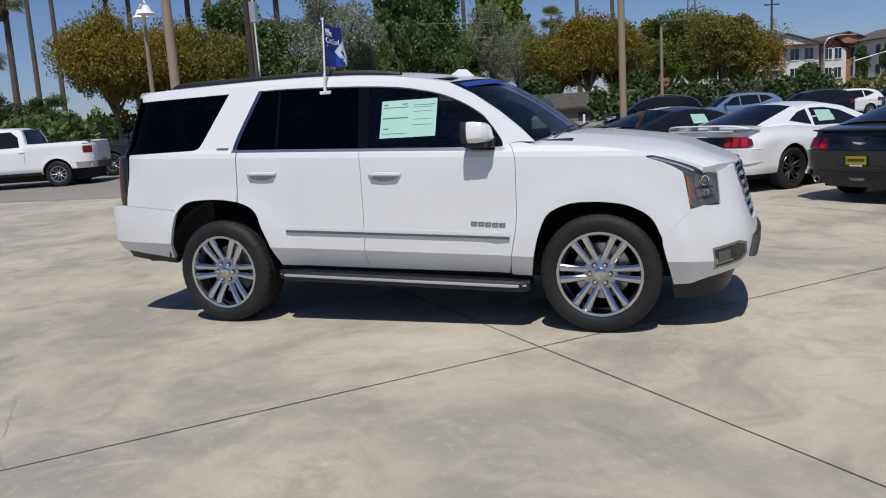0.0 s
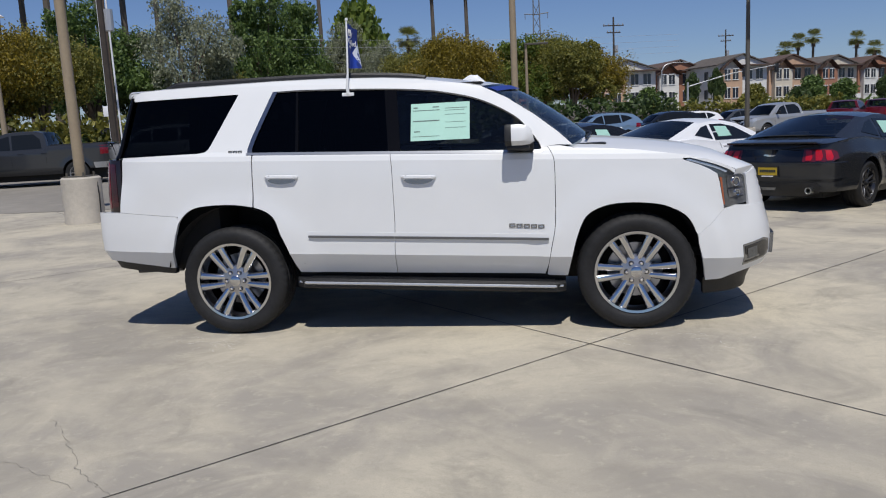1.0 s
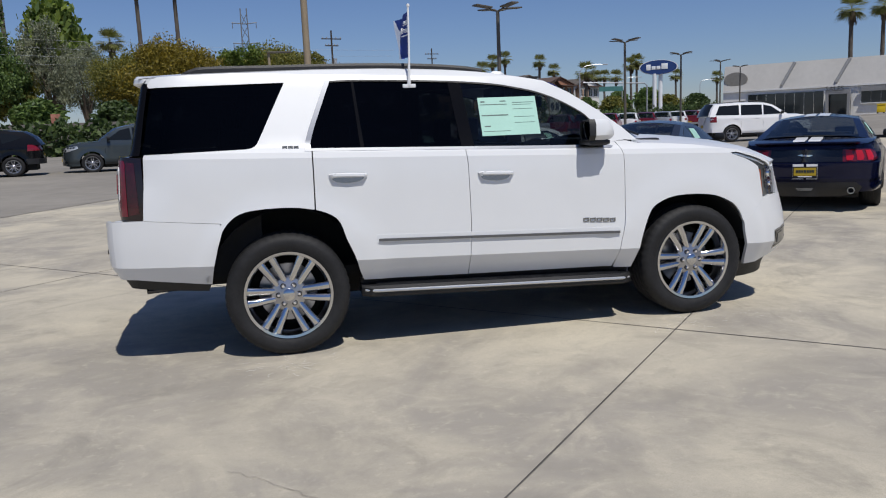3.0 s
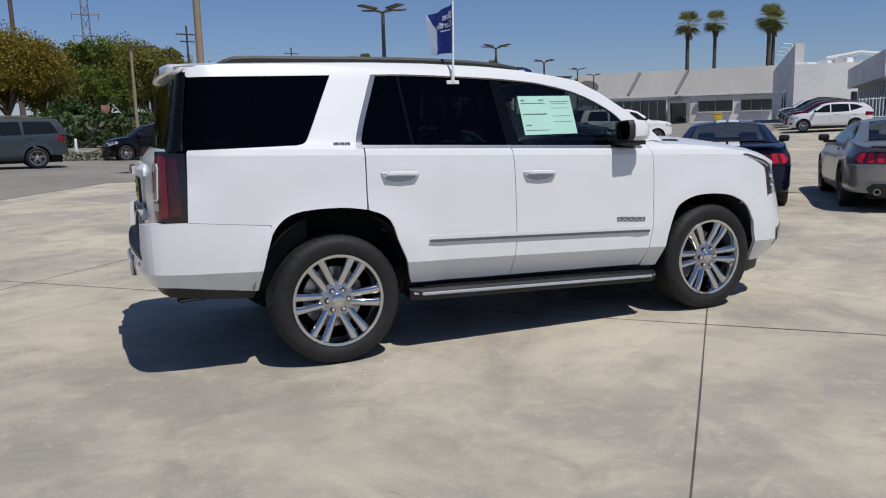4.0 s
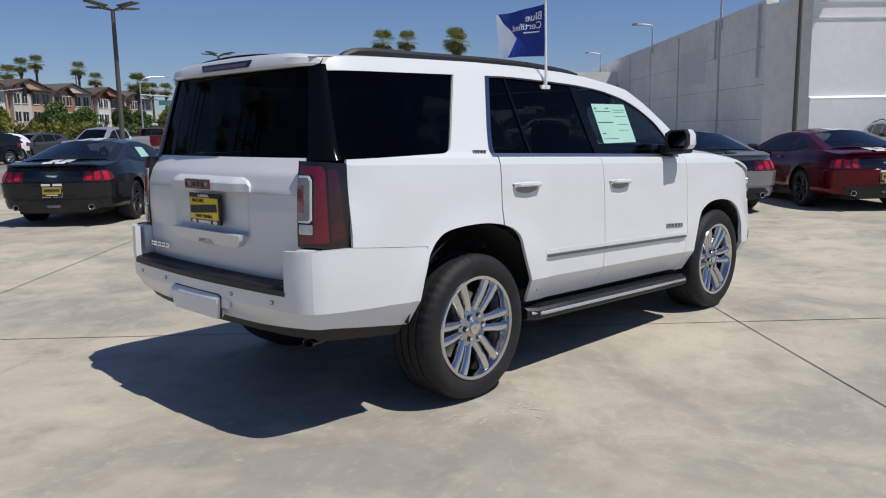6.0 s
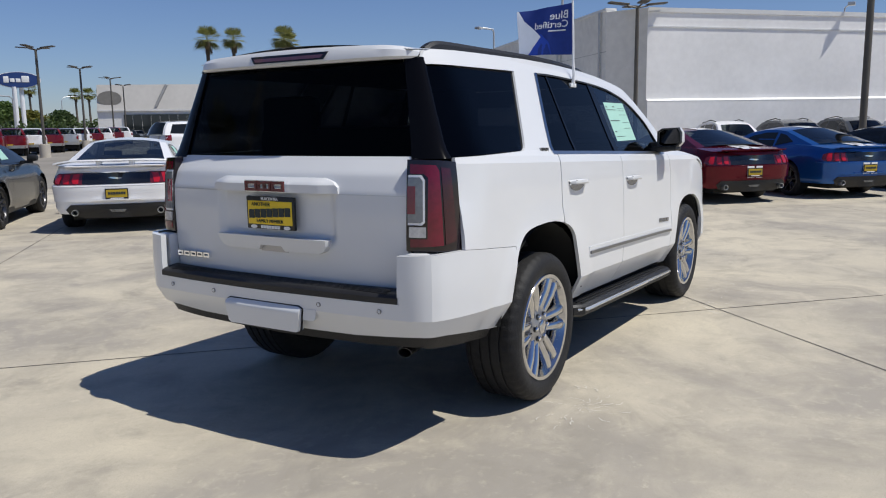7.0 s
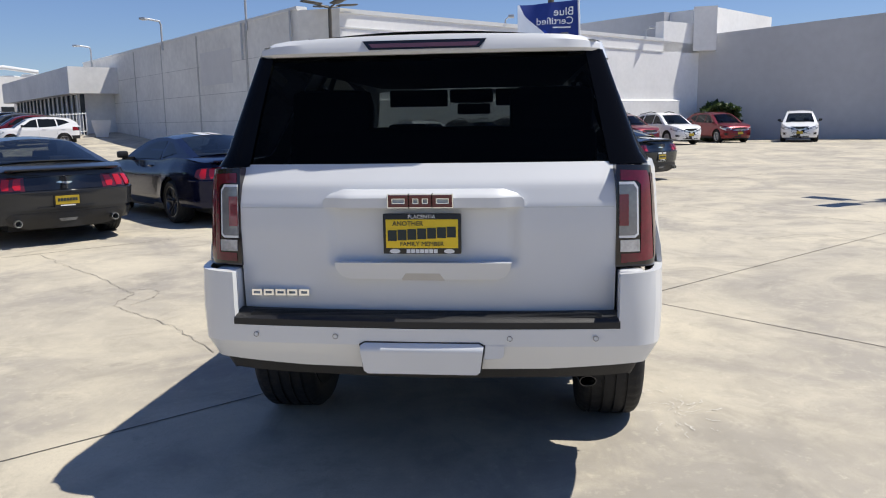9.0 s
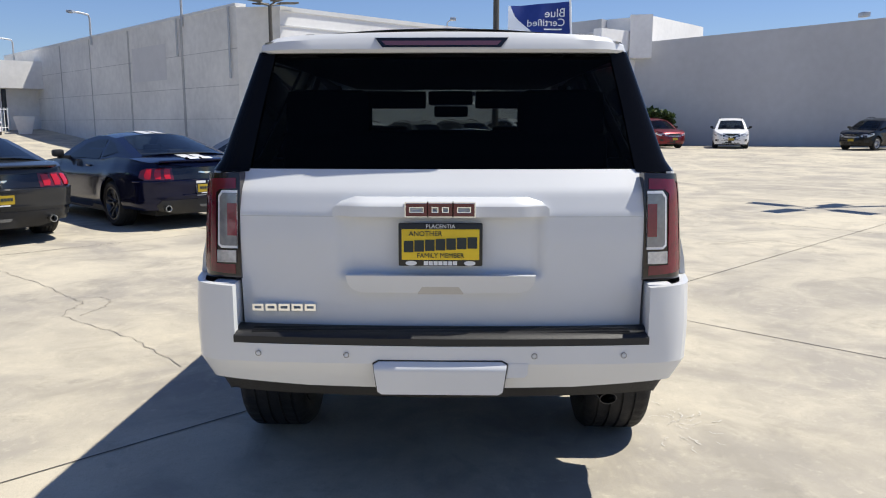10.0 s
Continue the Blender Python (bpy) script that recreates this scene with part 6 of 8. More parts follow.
by_wheel("pickup", 15.4, 39.5, (0, 1), 214, SILVER, "silver crew-cab pickup truck", "vehicles along the street", scale=(1.03, 1.0, 1.0))
for k, (col, nm) in enumerate(((DRED, "maroon"), (RED, "red"), (RED, "red"), (WHT, "white"), (RED, "red"), (SILVER, "silver"), (WHT, "white"), (RED, "red"), (WHT, "white"), (DRED, "maroon"), (WHT, "white"))):
    parked("pickup", 19.4 + 3.06 * k, 46.3 + 2.69 * k, 58, col, nm + " pickup truck seen from its tailgate", "row of new pickups")
by_wheel("big_suv", 22.1, 29.5, (0, -1), -11, WHT, "white long SUV with black roof rails and dark glass", scale=(1.08, 1.0, 1.04))
parked("pickup", 83.4, 114.7, 262, GREY, "dark grey pickup parked before the showroom")
ESC = [(WHT, "white crossover parked near the service canopy"), (DRED, "maroon crossover in the row"), (GREY, "grey crossover in the row"), (BLACK, "black crossover in the row"), (WHT, "white crossover in the row")]
for k, (col, label) in enumerate(ESC):
    parked("suv", 36.4 + 2.0 * k, 27.4 + 2.1 * k, 131, col, label, "crossovers by the service building", (0.98, 0.98, 0.97))
WN, WD = Vector((-0.770, -0.638)), Vector((0.638, -0.770))
for k, (col, nm) in enumerate(((WHT, "white"), (GREY, "grey"), (GREY, "grey"), (WHT, "white"), (RED, "red"))):
    p = Vector((27.3, 7.35)) + WD * (2.1, 4.8, 7.4, 10.5, 13.5)[k] + WN * 3.2
    parked("suv", p.x, p.y, 214.0, col, nm + " small crossover backed against the wall", "crossovers along the white wall", (0.88, 0.92, 0.92))
for x, y, h, col, label in ((35.3, -7.5, 207, WHT, "white small crossover facing the lot"), (37.6, -10.6, 200, RED, "red small crossover facing the lot"), (37.1, -14.6, 163, WHT, "white small crossover facing the lot"), (34.6, -21.0, 122, BLACK, "black crossover parked by the grey wall")):
    parked("suv", x, y, h, col, label, "crossovers along the grey wall", (0.88, 0.92, 0.92))


# ---- buildings ----
STUCCO = mat("white_stucco", (0.78, 0.765, 0.735), 0.85, var=0.10, scale=1.2, bump=0.3, fine=30)
BLOCK = mat("painted_block", (0.86, 0.85, 0.83), 0.8, var=0.07, scale=1.5, bump=0.2, fine=25)
TILT = mat("concrete_panel", (0.76, 0.745, 0.70), 0.85, var=0.14, scale=1.0, bump=0.25, fine=20)
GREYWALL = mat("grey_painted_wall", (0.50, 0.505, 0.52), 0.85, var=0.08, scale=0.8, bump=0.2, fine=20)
TRIM = mat("metal_coping", (0.72, 0.72, 0.71), 0.5, var=0.05)
STORE_GLASS = mat("shop_glass", (0.02, 0.025, 0.03), 0.04, coat=0.4, var=0.1)
FRAME = mat("dark_frame", (0.05, 0.05, 0.05), 0.5, var=0.1)
POLE = mat("bronze_pole", (0.10, 0.09, 0.075), 0.55, 0.1, var=0.15)
TAN_POLE = mat("tan_pole", (0.27, 0.215, 0.145), 0.6, var=0.12)
WOOD = mat("weathered_wood", (0.12, 0.085, 0.06), 0.9, var=0.25, scale=8, bump=0.3)
DARK_WOOD = mat("creosoted_wood", (0.045, 0.036, 0.03), 0.9, var=0.25, scale=8, bump=0.3)
PIER = mat("concrete_pier", (0.46, 0.42, 0.36), 0.85, var=0.15, scale=4, bump=0.3)
GALV = mat("galvanised", (0.50, 0.51, 0.52), 0.45, 0.6, var=0.08)


def prism(bm, a, b, z0, z1, t, z0b=None, z1b=None):
    """A wall slab from a to b (its face on that line), thickness t behind it (to the left of a->b), tops may differ."""
    a, b = Vector(a), Vector(b)
    d = (b - a).normalized()
    n = Vector((-d.y, d.x)) * t
    z0b, z1b = z0 if z0b is None else z0b, z1 if z1b is None else z1b
    q = [(a, z0), (b, z0b), (b + n, z0b), (a + n, z0), (a, z1), (b, z1b), (b + n, z1b), (a + n, z1)]
    v = [bm.verts.new((p.x, p.y, z)) for p, z in q]
    for f in ((3, 2, 1, 0), (4, 5, 6, 7), (0, 1, 5, 4), (1, 2, 6, 5), (2, 3, 7, 6), (3, 0, 4, 7)):
        bm.faces.new([v[i] for i in f])
    bmesh.ops.recalc_face_normals(bm, faces=bm.faces[:])
    return bm


def slab(a, b, z0, z1, t, **k):
    return prism(bmesh.new(), a, b, z0, z1, t, **k)


def along(a, b, s):
    d = (Vector(b) - Vector(a)).normalized()
    return Vector(a) + d * s


def offset(a, b, o):
    """Both ends moved by o to the right of a->b (out from the face)."""
    d = (Vector(b) - Vector(a)).normalized()
    n = Vector((d.y, -d.x)) * o
    return Vector(a) + n, Vector(b) + n


# the service building: a white block wall, its shaded panel wall and the grey wall beyond
A, B = (42.0, -10.4), (27.3, 7.35)
wb = thing("service_building", None, "white painted block service building with a panel side", "building")
part("wall", slab(B, A, -0.3, 6.12, 0.4, z1b=5.72), BLOCK, wb, "white painted block wall")
END_ = along(B, A, 20.0)
part("end_block", slab(END_, A, 5.2, 6.85, 0.6), BLOCK, wb)
o0, o1 = offset(B, A, 0.05)
part("coping", slab(o0, along(o0, o1, 20.0), 6.08, 6.26, 0.5, z0b=5.74, z1b=5.92), TRIM, wb)
o0, o1 = offset(B, A, 0.16)
part("wall_base", slab(o0, along(o0, o1, 21.4), -0.3, 2.45, 0.16), BLOCK, wb)
o0, o1 = offset(B, A, 0.165)
o1 = along(o0, o1, 21.4)
i0_, i1_ = offset(B, A, 0.003)
i1_ = along(i0_, i1_, 21.4)
bm = bmesh.new()
grid(bm, [[(a_.x, a_.y, 2.44), (a_.x, a_.y, 2.47), (b_.x, b_.y, 2.555)] for a_, b_ in ((o0, i0_), (o1, i1_))])
bmesh.ops.recalc_face_normals(bm, faces=bm.faces[:])
part("ledge", bm, BLOCK, wb)
o0, o1 = offset(B, A, 0.035)
part("drip_band", slab(o0, along(o0, o1, 20.0), 5.48, 5.53, 0.06, z0b=5.16, z1b=5.21), TRIM, wb)
C, D = (27.5, 9.2), (52.5, 33.6)
part("return_wall", slab(C, B, -0.3, 6.25, 0.4), TILT, wb)
part("panel_wall", slab(D, C, -0.3, 6.32, 0.4), TILT, wb, "shaded grey concrete panel wall")
o0, o1 = offset(D, C, 0.04)
part("coping", slab(o0, o1, 6.30, 6.42, 0.5), TRIM, wb)
L = (Vector(D) - Vector(C)).length
JOINT_GREY = mat("panel_joint", (0.50, 0.49, 0.465), 0.85, var=0.25, scale=2)
for at, wd in ((5.2, 0.10), (11.5, 0.08), (17.2, 0.04), (22.4, 0.04)):
    p = along(C, D, at)
    d = (Vector(D) - Vector(C)).normalized()
    q0, q1 = offset(p + d * wd, p - d * wd, 0.03)
    part("pilaster", slab(q0, q1, -0.2, 6.25, 0.05), JOINT_GREY, wb)
for z in (1.7, 3.1, 4.6):
    q0, q1 = offset(D, C, 0.005)
    part("panel_joint", slab(q0, q1, z, z + 0.025, 0.02), JOINT_GREY, wb)
q0, q1 = offset(along(C, D, 11.1), along(C, D, 7.0), 0.008)
part("paint_patch", slab(q0, q1, 3.6, 5.3, 0.02), mat("grey_paint_patch", (0.68, 0.67, 0.65), 0.8, var=0.04), wb)
for at in (0.5, 5.5):
    p = along(C, D, at)
    q0, q1 = offset(D, C, 0.10)
    nrm = (q0 - Vector(D))
    part("downpipe", tube(bmesh.new(), [(p.x + nrm.x, p.y + nrm.y, 3.4 if at < 1 else 4.6), (p.x + nrm.x, p.y + nrm.y, 6.3)], 0.05, 8), GALV, wb)
# two parapet lights leaning out over the white wall
WALLD = (Vector(A) - Vector(B)).normalized()
for at in (8.9, 18.7):
    p = Vector(B) + WALLD * at
    o = thing("wall_lamp", pose(p.x, p.y, 0), "pale flood light on a short arm over the white wall", "lamp", "wall flood lights")
    part("arm", tube(bmesh.new(), [(0.15, 0.12, 5.0), (0.1, 0.08, 6.3), (-0.15, -0.12, 6.42)], 0.035, 6), GALV, o)
    part("head", boxed(-0.40, -0.34, 6.34, -0.08, -0.06, 6.48, bevel=0.03), GALV, o)
# roof blocks behind the parapets
part("roof_slab", boxed(41.5, -6.0, 4.9, 50.0, 12.0, 5.1), TRIM, wb)
part("roof_block", slab((50.5, -1.6), (43.3, -8.6), 5.0, 7.75, 3.0), GREYWALL, wb)
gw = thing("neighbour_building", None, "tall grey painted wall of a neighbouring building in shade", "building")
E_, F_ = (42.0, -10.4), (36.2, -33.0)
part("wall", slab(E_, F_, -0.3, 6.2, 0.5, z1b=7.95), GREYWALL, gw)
part("roof_block", slab((41.45, -9.95), (41.25, -11.2), 5.3, 7.75, 5.0), BLOCK, gw)
part("roof_block", slab((41.8, -11.2), (47.5, -16.0), 5.5, 7.75, 3.0), BLOCK, gw)
part("floodlight", boxed(38.6, -22.3, 7.25, 39.2, -21.9, 7.5, bevel=0.04), GALV, gw)

# canopy wing with a storefront
cw = thing("canopy_wing", None, "low white wing with a flat canopy and dark storefront", "building")
c0, c1, back = Vector((43.9, 29.7)), Vector((47.0, 26.85)), Vector((0.72, 0.69))
bm = bmesh.new()
q = [c1, c0, c0 + back * 26, c1 + back * 26]
cd_ = (c1 - c0).normalized()
for z in (3.75, 5.5):
    bm.faces.new([bm.verts.new((p.x + cd_.x * o, p.y + cd_.y * o, z)) for p, o in zip(q, (0.7 if z < 4 else 0.0, 0, 0, 0))])
vs = bm.verts[:]
for i in range(4):
    bm.faces.new((vs[i], vs[(i + 1) % 4], vs[4 + (i + 1) % 4], vs[4 + i]))
bmesh.ops.recalc_face_normals(bm, faces=bm.faces[:])
part("canopy", bm, STUCCO, cw)
i0 = c0 + back * 1.2 + (c1 - c0).normalized() * 0.9
i1 = c1 + back * 1.2
part("front_wall", slab(i0, i1, 0.3, 3.75, 0.3), STUCCO, cw)
part("side_wall", slab(i0 + back * 25, i0, 0.3, 3.75, 0.3), STORE_GLASS, cw)
for k in range(16):
    p = i0 + back * (0.4 + 1.5 * k)
    nrm = Vector((-back.y, back.x)) * 0.08
    part("mullion", boxed(p.x + nrm.x - 0.06, p.y + nrm.y - 0.06, 0.3, p.x + nrm.x + 0.06, p.y + nrm.y + 0.06, 3.75), TRIM, cw)
pl_z = rise(43.0, 27.15)
planter = thing("planter", pose(43.0, 27.15, pl_z - 0.03, 0, 0, -60), "white tapered concrete planter box by the wall", "planter")
bm = bmesh.new()
grid(bm, [[(sx * w_, sy_ * d_, z) for sx, sy_ in ((-1, -1), (1, -1), (1, 1), (-1, 1))] for w_, d_, z in ((0.36, 0.30, 0.0), (0.60, 0.48, 1.08), (0.56, 0.44, 1.08), (0.53, 0.41, 0.9))], closed=True)
bmesh.ops.recalc_face_normals(bm, faces=bm.faces[:])
part("tub", bm, STUCCO, planter)
part("soil", boxed(-0.53, -0.41, 0.86, 0.53, 0.41, 0.92), WOOD, planter)
fence = thing("white_fence", None, "white picket railing beside the storefront", "fence")
for k in range(12):
    p = c0 + Vector((-1.2, 0.3)) + (c1 - c0).normalized() * (-0.4 + 0.2 * k)
    part("picket", boxed(p.x - 0.025, p.y - 0.025, rise(p.x, p.y), p.x + 0.025, p.y + 0.025, rise(p.x, p.y) + 1.5), WHITE_PLASTIC, fence)
p, q_ = c0 + Vector((-1.2, 0.3)) + (c1 - c0).normalized() * -0.4, c0 + Vector((-1.2, 0.3)) + (c1 - c0).normalized() * 1.8
for h in (0.25, 1.4):
    part("rail", tube(bmesh.new(), [(p.x, p.y, rise(p.x, p.y) + h), (q_.x, q_.y, rise(q_.x, q_.y) + h)], 0.03, 6), WHITE_PLASTIC, fence)
fin = thing("entrance_tower", None, "long white entrance wall of the showroom with doorways", "building")
part("slab", slab((105.0, 97.0), (66.3, 57.3), 0.2, 8.95, 0.9), STUCCO, fin)
for k, (at, w_) in enumerate(((5.0, 1.6), (9.0, 1.8), (14.0, 2.2), (20.0, 2.4))):
    q0, q1 = offset((105.0, 97.0), (66.3, 57.3), 0.06)
    p = along(q1, q0, at)
    q = along(q1, q0, at + w_)
    part("doorway", slab(q, p, 0.8, 4.6, 0.1), STORE_GLASS, fin)
part("roundel", turned([(0, -0.05), (0.7, -0.05), (0.7, 0.05), (0, 0.05)], 20), GREYWALL, fin).matrix_basis = pose(68.9, 60.2, 6.2, 0, 0, 45.7)
K0, K1 = Vector((66.0, 57.0)), Vector((76.5, 47.8))
part("link_block", slab(K0, K1, 0.2, 6.75, 6.0), STUCCO, fin)
q0, q1 = offset(K0, K1, 0.04)
part("dark_window", slab(along(q0, q1, 5.6), along(q0, q1, 7.2), 2.5, 3.7, 0.1), STORE_GLASS, fin)
for k in range(6):
    p = along(K0, K1, 1.2 + 1.9 * k) + Vector((0.79, 0.61)) * (1.4 + 0.5 * (k % 2))
    part("roof_unit", boxed(p.x - 0.7, p.y - 0.6, 6.7, p.x + 0.7, p.y + 0.6, 6.95 + 0.16 * (k % 3), bevel=0.08), TRIM, fin)
part("roof_duct", tube(bmesh.new(), [(69.5, 56.0, 7.3), (71.5, 53.5, 7.75), (73.5, 51.0, 7.3)], 0.22, 8), TRIM, fin)
for at in (5.0, 11.0, 17.0, 23.0):
    p = along((66.3, 57.3), (105.0, 97.0), at)
    o = thing("wall_lamp", pose(p.x, p.y, 0), "pale curved light on the entrance wall", "lamp", "entrance lights")
    part("stem", tube(bmesh.new(), [(0, 0, 8.9), (0, 0, 9.25), (-0.15, 0.11, 9.36), (-0.6, 0.45, 9.4)], 0.05, 6), WHITE_PLASTIC, o)
    part("head", boxed(-1.0, 0.4, 9.34, -0.55, 0.68, 9.45, bevel=0.03), WHITE_PLASTIC, o)

# the showroom
sr = thing("showroom", None, "long low white showroom with sloping fascia and dark windows", "building")
S0, S1 = Vector((79.0, 131.0)), Vector((121.0, 85.0))
sd = (S1 - S0).normalized()
sn = Vector((sd.y, -sd.x))
sn = sn if sn.x < 0 else -sn
CORNER = S0 + sd * 7.0
bm = bmesh.new()
rows = []
for p in (CORNER, S1):
    rows.append([(p.x + sn.x * o, p.y + sn.y * o, z) for o, z in ((0.0, 5.4), (0.18, 5.4), (-1.02, 10.2), (-6.0, 10.2))])
grid(bm, rows)
for r in rows:
    bm.faces.new([bm.verts.new(v) for v in r])
bmesh.ops.recalc_face_normals(bm, faces=bm.faces[:])
FASCIA = mat("fascia_panel", (0.52, 0.50, 0.465), 0.7, var=0.08, scale=0.5, bump=0.1)
SHUTTER = mat("grey_shutter", (0.26, 0.26, 0.26), 0.6, var=0.1)
part("fascia", bm, FASCIA, sr)
part("wall", slab(CORNER, S1, 0.2, 5.4, 4.0), STUCCO, sr)
part("fascia_lip", slab(S1 + sn * 0.24, CORNER + sn * 0.24, 5.36, 5.62, 0.1), STUCCO, sr)
for a0, b0, z0, z1 in ((11.5, 24.2, 0.6, 4.75), (30.0, 36.0, 2.4, 4.35), (37.4, 42.6, 2.4, 4.35), (45, 51, 1.2, 4.35), (53, 60, 1.2, 4.35)):
    p, q = S0 + sd * a0 + sn * 0.10, S0 + sd * b0 + sn * 0.10
    wi = part("window", slab(q, p, z0, z1, 0.12), STORE_GLASS, sr)
    n_ = int((b0 - a0) / 1.5)
    for k in range(n_ + 1):
        m_ = p + (q - p) * (k / n_) + sn * 0.05
        part("mullion", boxed(m_.x - 0.06, m_.y - 0.06, z0, m_.x + 0.06, m_.y + 0.06, z1), TRIM, wi)
    if a0 > 29:
        part("shutter_box", slab(q + sn * 0.25, p + sn * 0.25, z1, 5.15, 0.3), SHUTTER, wi)
        part("sill", slab(q + sn * 0.12, p + sn * 0.12, z0 - 0.15, z0, 0.2), TRIM, wi)
for s in (17.2, 26.0):
    p = S0 + sd * s + sn * 0.0
    part("fascia_rib", tube(bmesh.new(), [(p.x, p.y, 6.1), (p.x - sn.x * 0.98 + sd.x * 1.95, p.y - sn.y * 0.98 + sd.y * 1.95, 10.1)], 0.30, 6), SHUTTER, sr)
# the sales entrance: a grey portal with doors and standing letters
p, q = S0 + sd * 24.7 + sn * 0.9, S0 + sd * 28.5 + sn * 0.9
part("entrance_door", slab(q - sn * 0.6, p - sn * 0.6, 0.3, 4.1, 0.1), STORE_GLASS, sr)
part("portal_head", slab(q, p, 4.1, 4.85, 0.8), SHUTTER, sr)
for e_ in (p, q - sd * 0.45):
    part("portal_pier", slab(e_ + sd * 0.45, e_, 0.0, 4.1, 0.8), SHUTTER, sr)
p = S0 + sd * 26.1 + sn * 1.8
lettered("SALES", 1.12, mat("sign_grey", (0.06, 0.06, 0.07), 0.5, var=0.03), sr, Matrix.Translation((p.x, p.y, 4.98)) @ Euler((radians(90), 0, math.atan2(sd.y, sd.x))).to_matrix().to_4x4())
part("corner_logo", turned([(0, -0.1), (2.1, -0.1), (2.1, 0.1), (0, 0.1)], 24), mat("logo_grey", (0.24, 0.225, 0.20), 0.6, var=0.1), sr).matrix_basis = pose(CORNER.x + sd.x * 2.2 + sn.x * -0.2, CORNER.y + sd.y * 2.2 + sn.y * -0.2, 7.7, 0, 0, math.degrees(math.atan2(sd.y, sd.x))) @ Matrix.Diagonal((1, 1, 0.62, 1))
bin_z = rise(74.3, 77.0)
yb = thing("yellow_bin", pose(74.3, 77.0, bin_z - 0.02, 0, 0, -47), "yellow wheeled bin outside the showroom", "bin")
part("body", boxed(-0.46, -0.40, 0.12, 0.46, 0.40, 1.02, bevel=0.08), YELLOW, yb)
part("lid", boxed(-0.50, -0.45, 1.02, 0.50, 0.45, 1.20, bevel=0.07), YELLOW, yb)
for x in (-0.34, 0.34):
    part("wheel", turned([(0, -0.04), (0.09, -0.04), (0.09, 0.04), (0, 0.04)], 12), RUBBER, yb).matrix_basis = pose(x, -0.35, 0.09)
    part("foot", boxed(x - 0.05, 0.28, 0.0, x + 0.05, 0.38, 0.14), BLACK_TRIM, yb)

# ---- lamps, poles, signs ----
def lot_lamp(x, y, h, yaw=30, base=True):
    """A square-headed area light: four flat heads on cross arms over a concrete pier."""
    z = rise(x, y)
    o = thing("lot_lamp", pose(x, y, z, 0, 0, yaw), "bronze lot light with four flat heads on a concrete pier", "street lamp", "lot lights")
    part("pier", turned([(0, 0), (0.33, 0), (0.33, 0.80), (0.31, 0.83), (0, 0.83)], 20, "z"), PIER, o)
    part("base_plate", boxed(-0.17, -0.17, 0.83, 0.17, 0.17, 0.86), POLE, o)
    part("pole", tube(bmesh.new(), [(0, 0, 0.83), (0, 0, h - 0.1)], [0.10, 0.075], 8), POLE, o)
    for k in range(4):
        a = math.pi / 2 * k
        c, s = math.cos(a), math.sin(a)
        part("arm", tube(bmesh.new(), [(0, 0, h - 0.12), (0.45 * c, 0.45 * s, h - 0.03)], 0.035, 6), POLE, o)
        part("head", boxed(0.40, -0.19, -0.03, 1.22, 0.19, 0.03, bevel=0.015, m=Matrix.Translation((0, 0, h - 0.03)) @ Matrix.Rotation(a, 4, "Z") @ Matrix.Rotation(-0.09, 4, "Y")), POLE, o)
    return o


for x, y, h, yw in ((8.8, 26.9, 6.35, 20), (23.3, 44.2, 6.7, 25), (36.5, 59.6, 7.05, 15), (50.5, 75.1, 7.3, 30), (63.3, 90.3, 7.6, 10), (9.75, -9.9, 6.4, 35)):
    lot_lamp(x, y, h, yw)
lot_lamp(26.7, 7.6, 6.3, 40)


def tall_pole(x, y, h, material, pier=0.0, r=(0.10, 0.085)):
    z = rise(x, y)
    o = thing("light_pole", pose(x, y, z), "tall plain metal light pole" + (" on a round concrete pier" if pier else ""), "pole", "tall poles")
    if pier:
        part("pier", turned([(0, 0), (0.36, 0), (0.36, pier - 0.03), (0.34, pier), (0, pier)], 28, "z"), PIER, o)
        part("base_plate", boxed(-0.22, -0.22, pier, 0.22, 0.22, pier + 0.025), POLE, o)
        for i in (-1, 1):
            for j in (-1, 1):
                part("bolt", turned([(0, pier), (0.02, pier), (0.02, pier + 0.09), (0, pier + 0.09)], 6, "z"), POLE, o).location = (i * 0.17, j * 0.17, 0)
        part("conduit", tube(bmesh.new(), [(0.365, -0.06, 0.02), (0.375, -0.05, pier * 0.6), (0.34, -0.03, pier - 0.05)], 0.012, 6), RUBBER, o)
    part("pole", tube(bmesh.new(), [(0, 0, pier), (0, 0, h)], r, 12), material, o)
    for k in (0, 1):
        part("head", boxed(0.2, -0.28, h - 0.1, 1.1, 0.28, h + 0.05, bevel=0.03, m=Matrix.Rotation(math.pi * k + 0.7, 4, "Z")), POLE, o)
    return o


tall_pole(-8.0, 7.3, 7.6, TAN_POLE, 0.88)
tall_pole(-0.1, 16.6, 10.5, TAN_POLE, 0.88)
tall_pole(19.83, -1.18, 11.0, POLE)
for x, y, h in ((39.3, 20.85, 7.6), (31.0, 12.7, 8.2), (50.6, 31.8, 7.4)):
    o = thing("wall_lamp", pose(x, y, 0), "pale curved parapet light on the panel wall", "lamp", "parapet lights")
    part("stem", tube(bmesh.new(), [(0, 0, 5.9), (0, 0, h - 0.25), (-0.05, 0.04, h - 0.06), (-0.35, 0.30, h), (-0.75, 0.62, h + 0.02)], 0.06, 8), GALV, o)
    part("head", boxed(-1.05, 0.45, h - 0.06, -0.62, 0.80, h + 0.08, bevel=0.03), GALV, o)

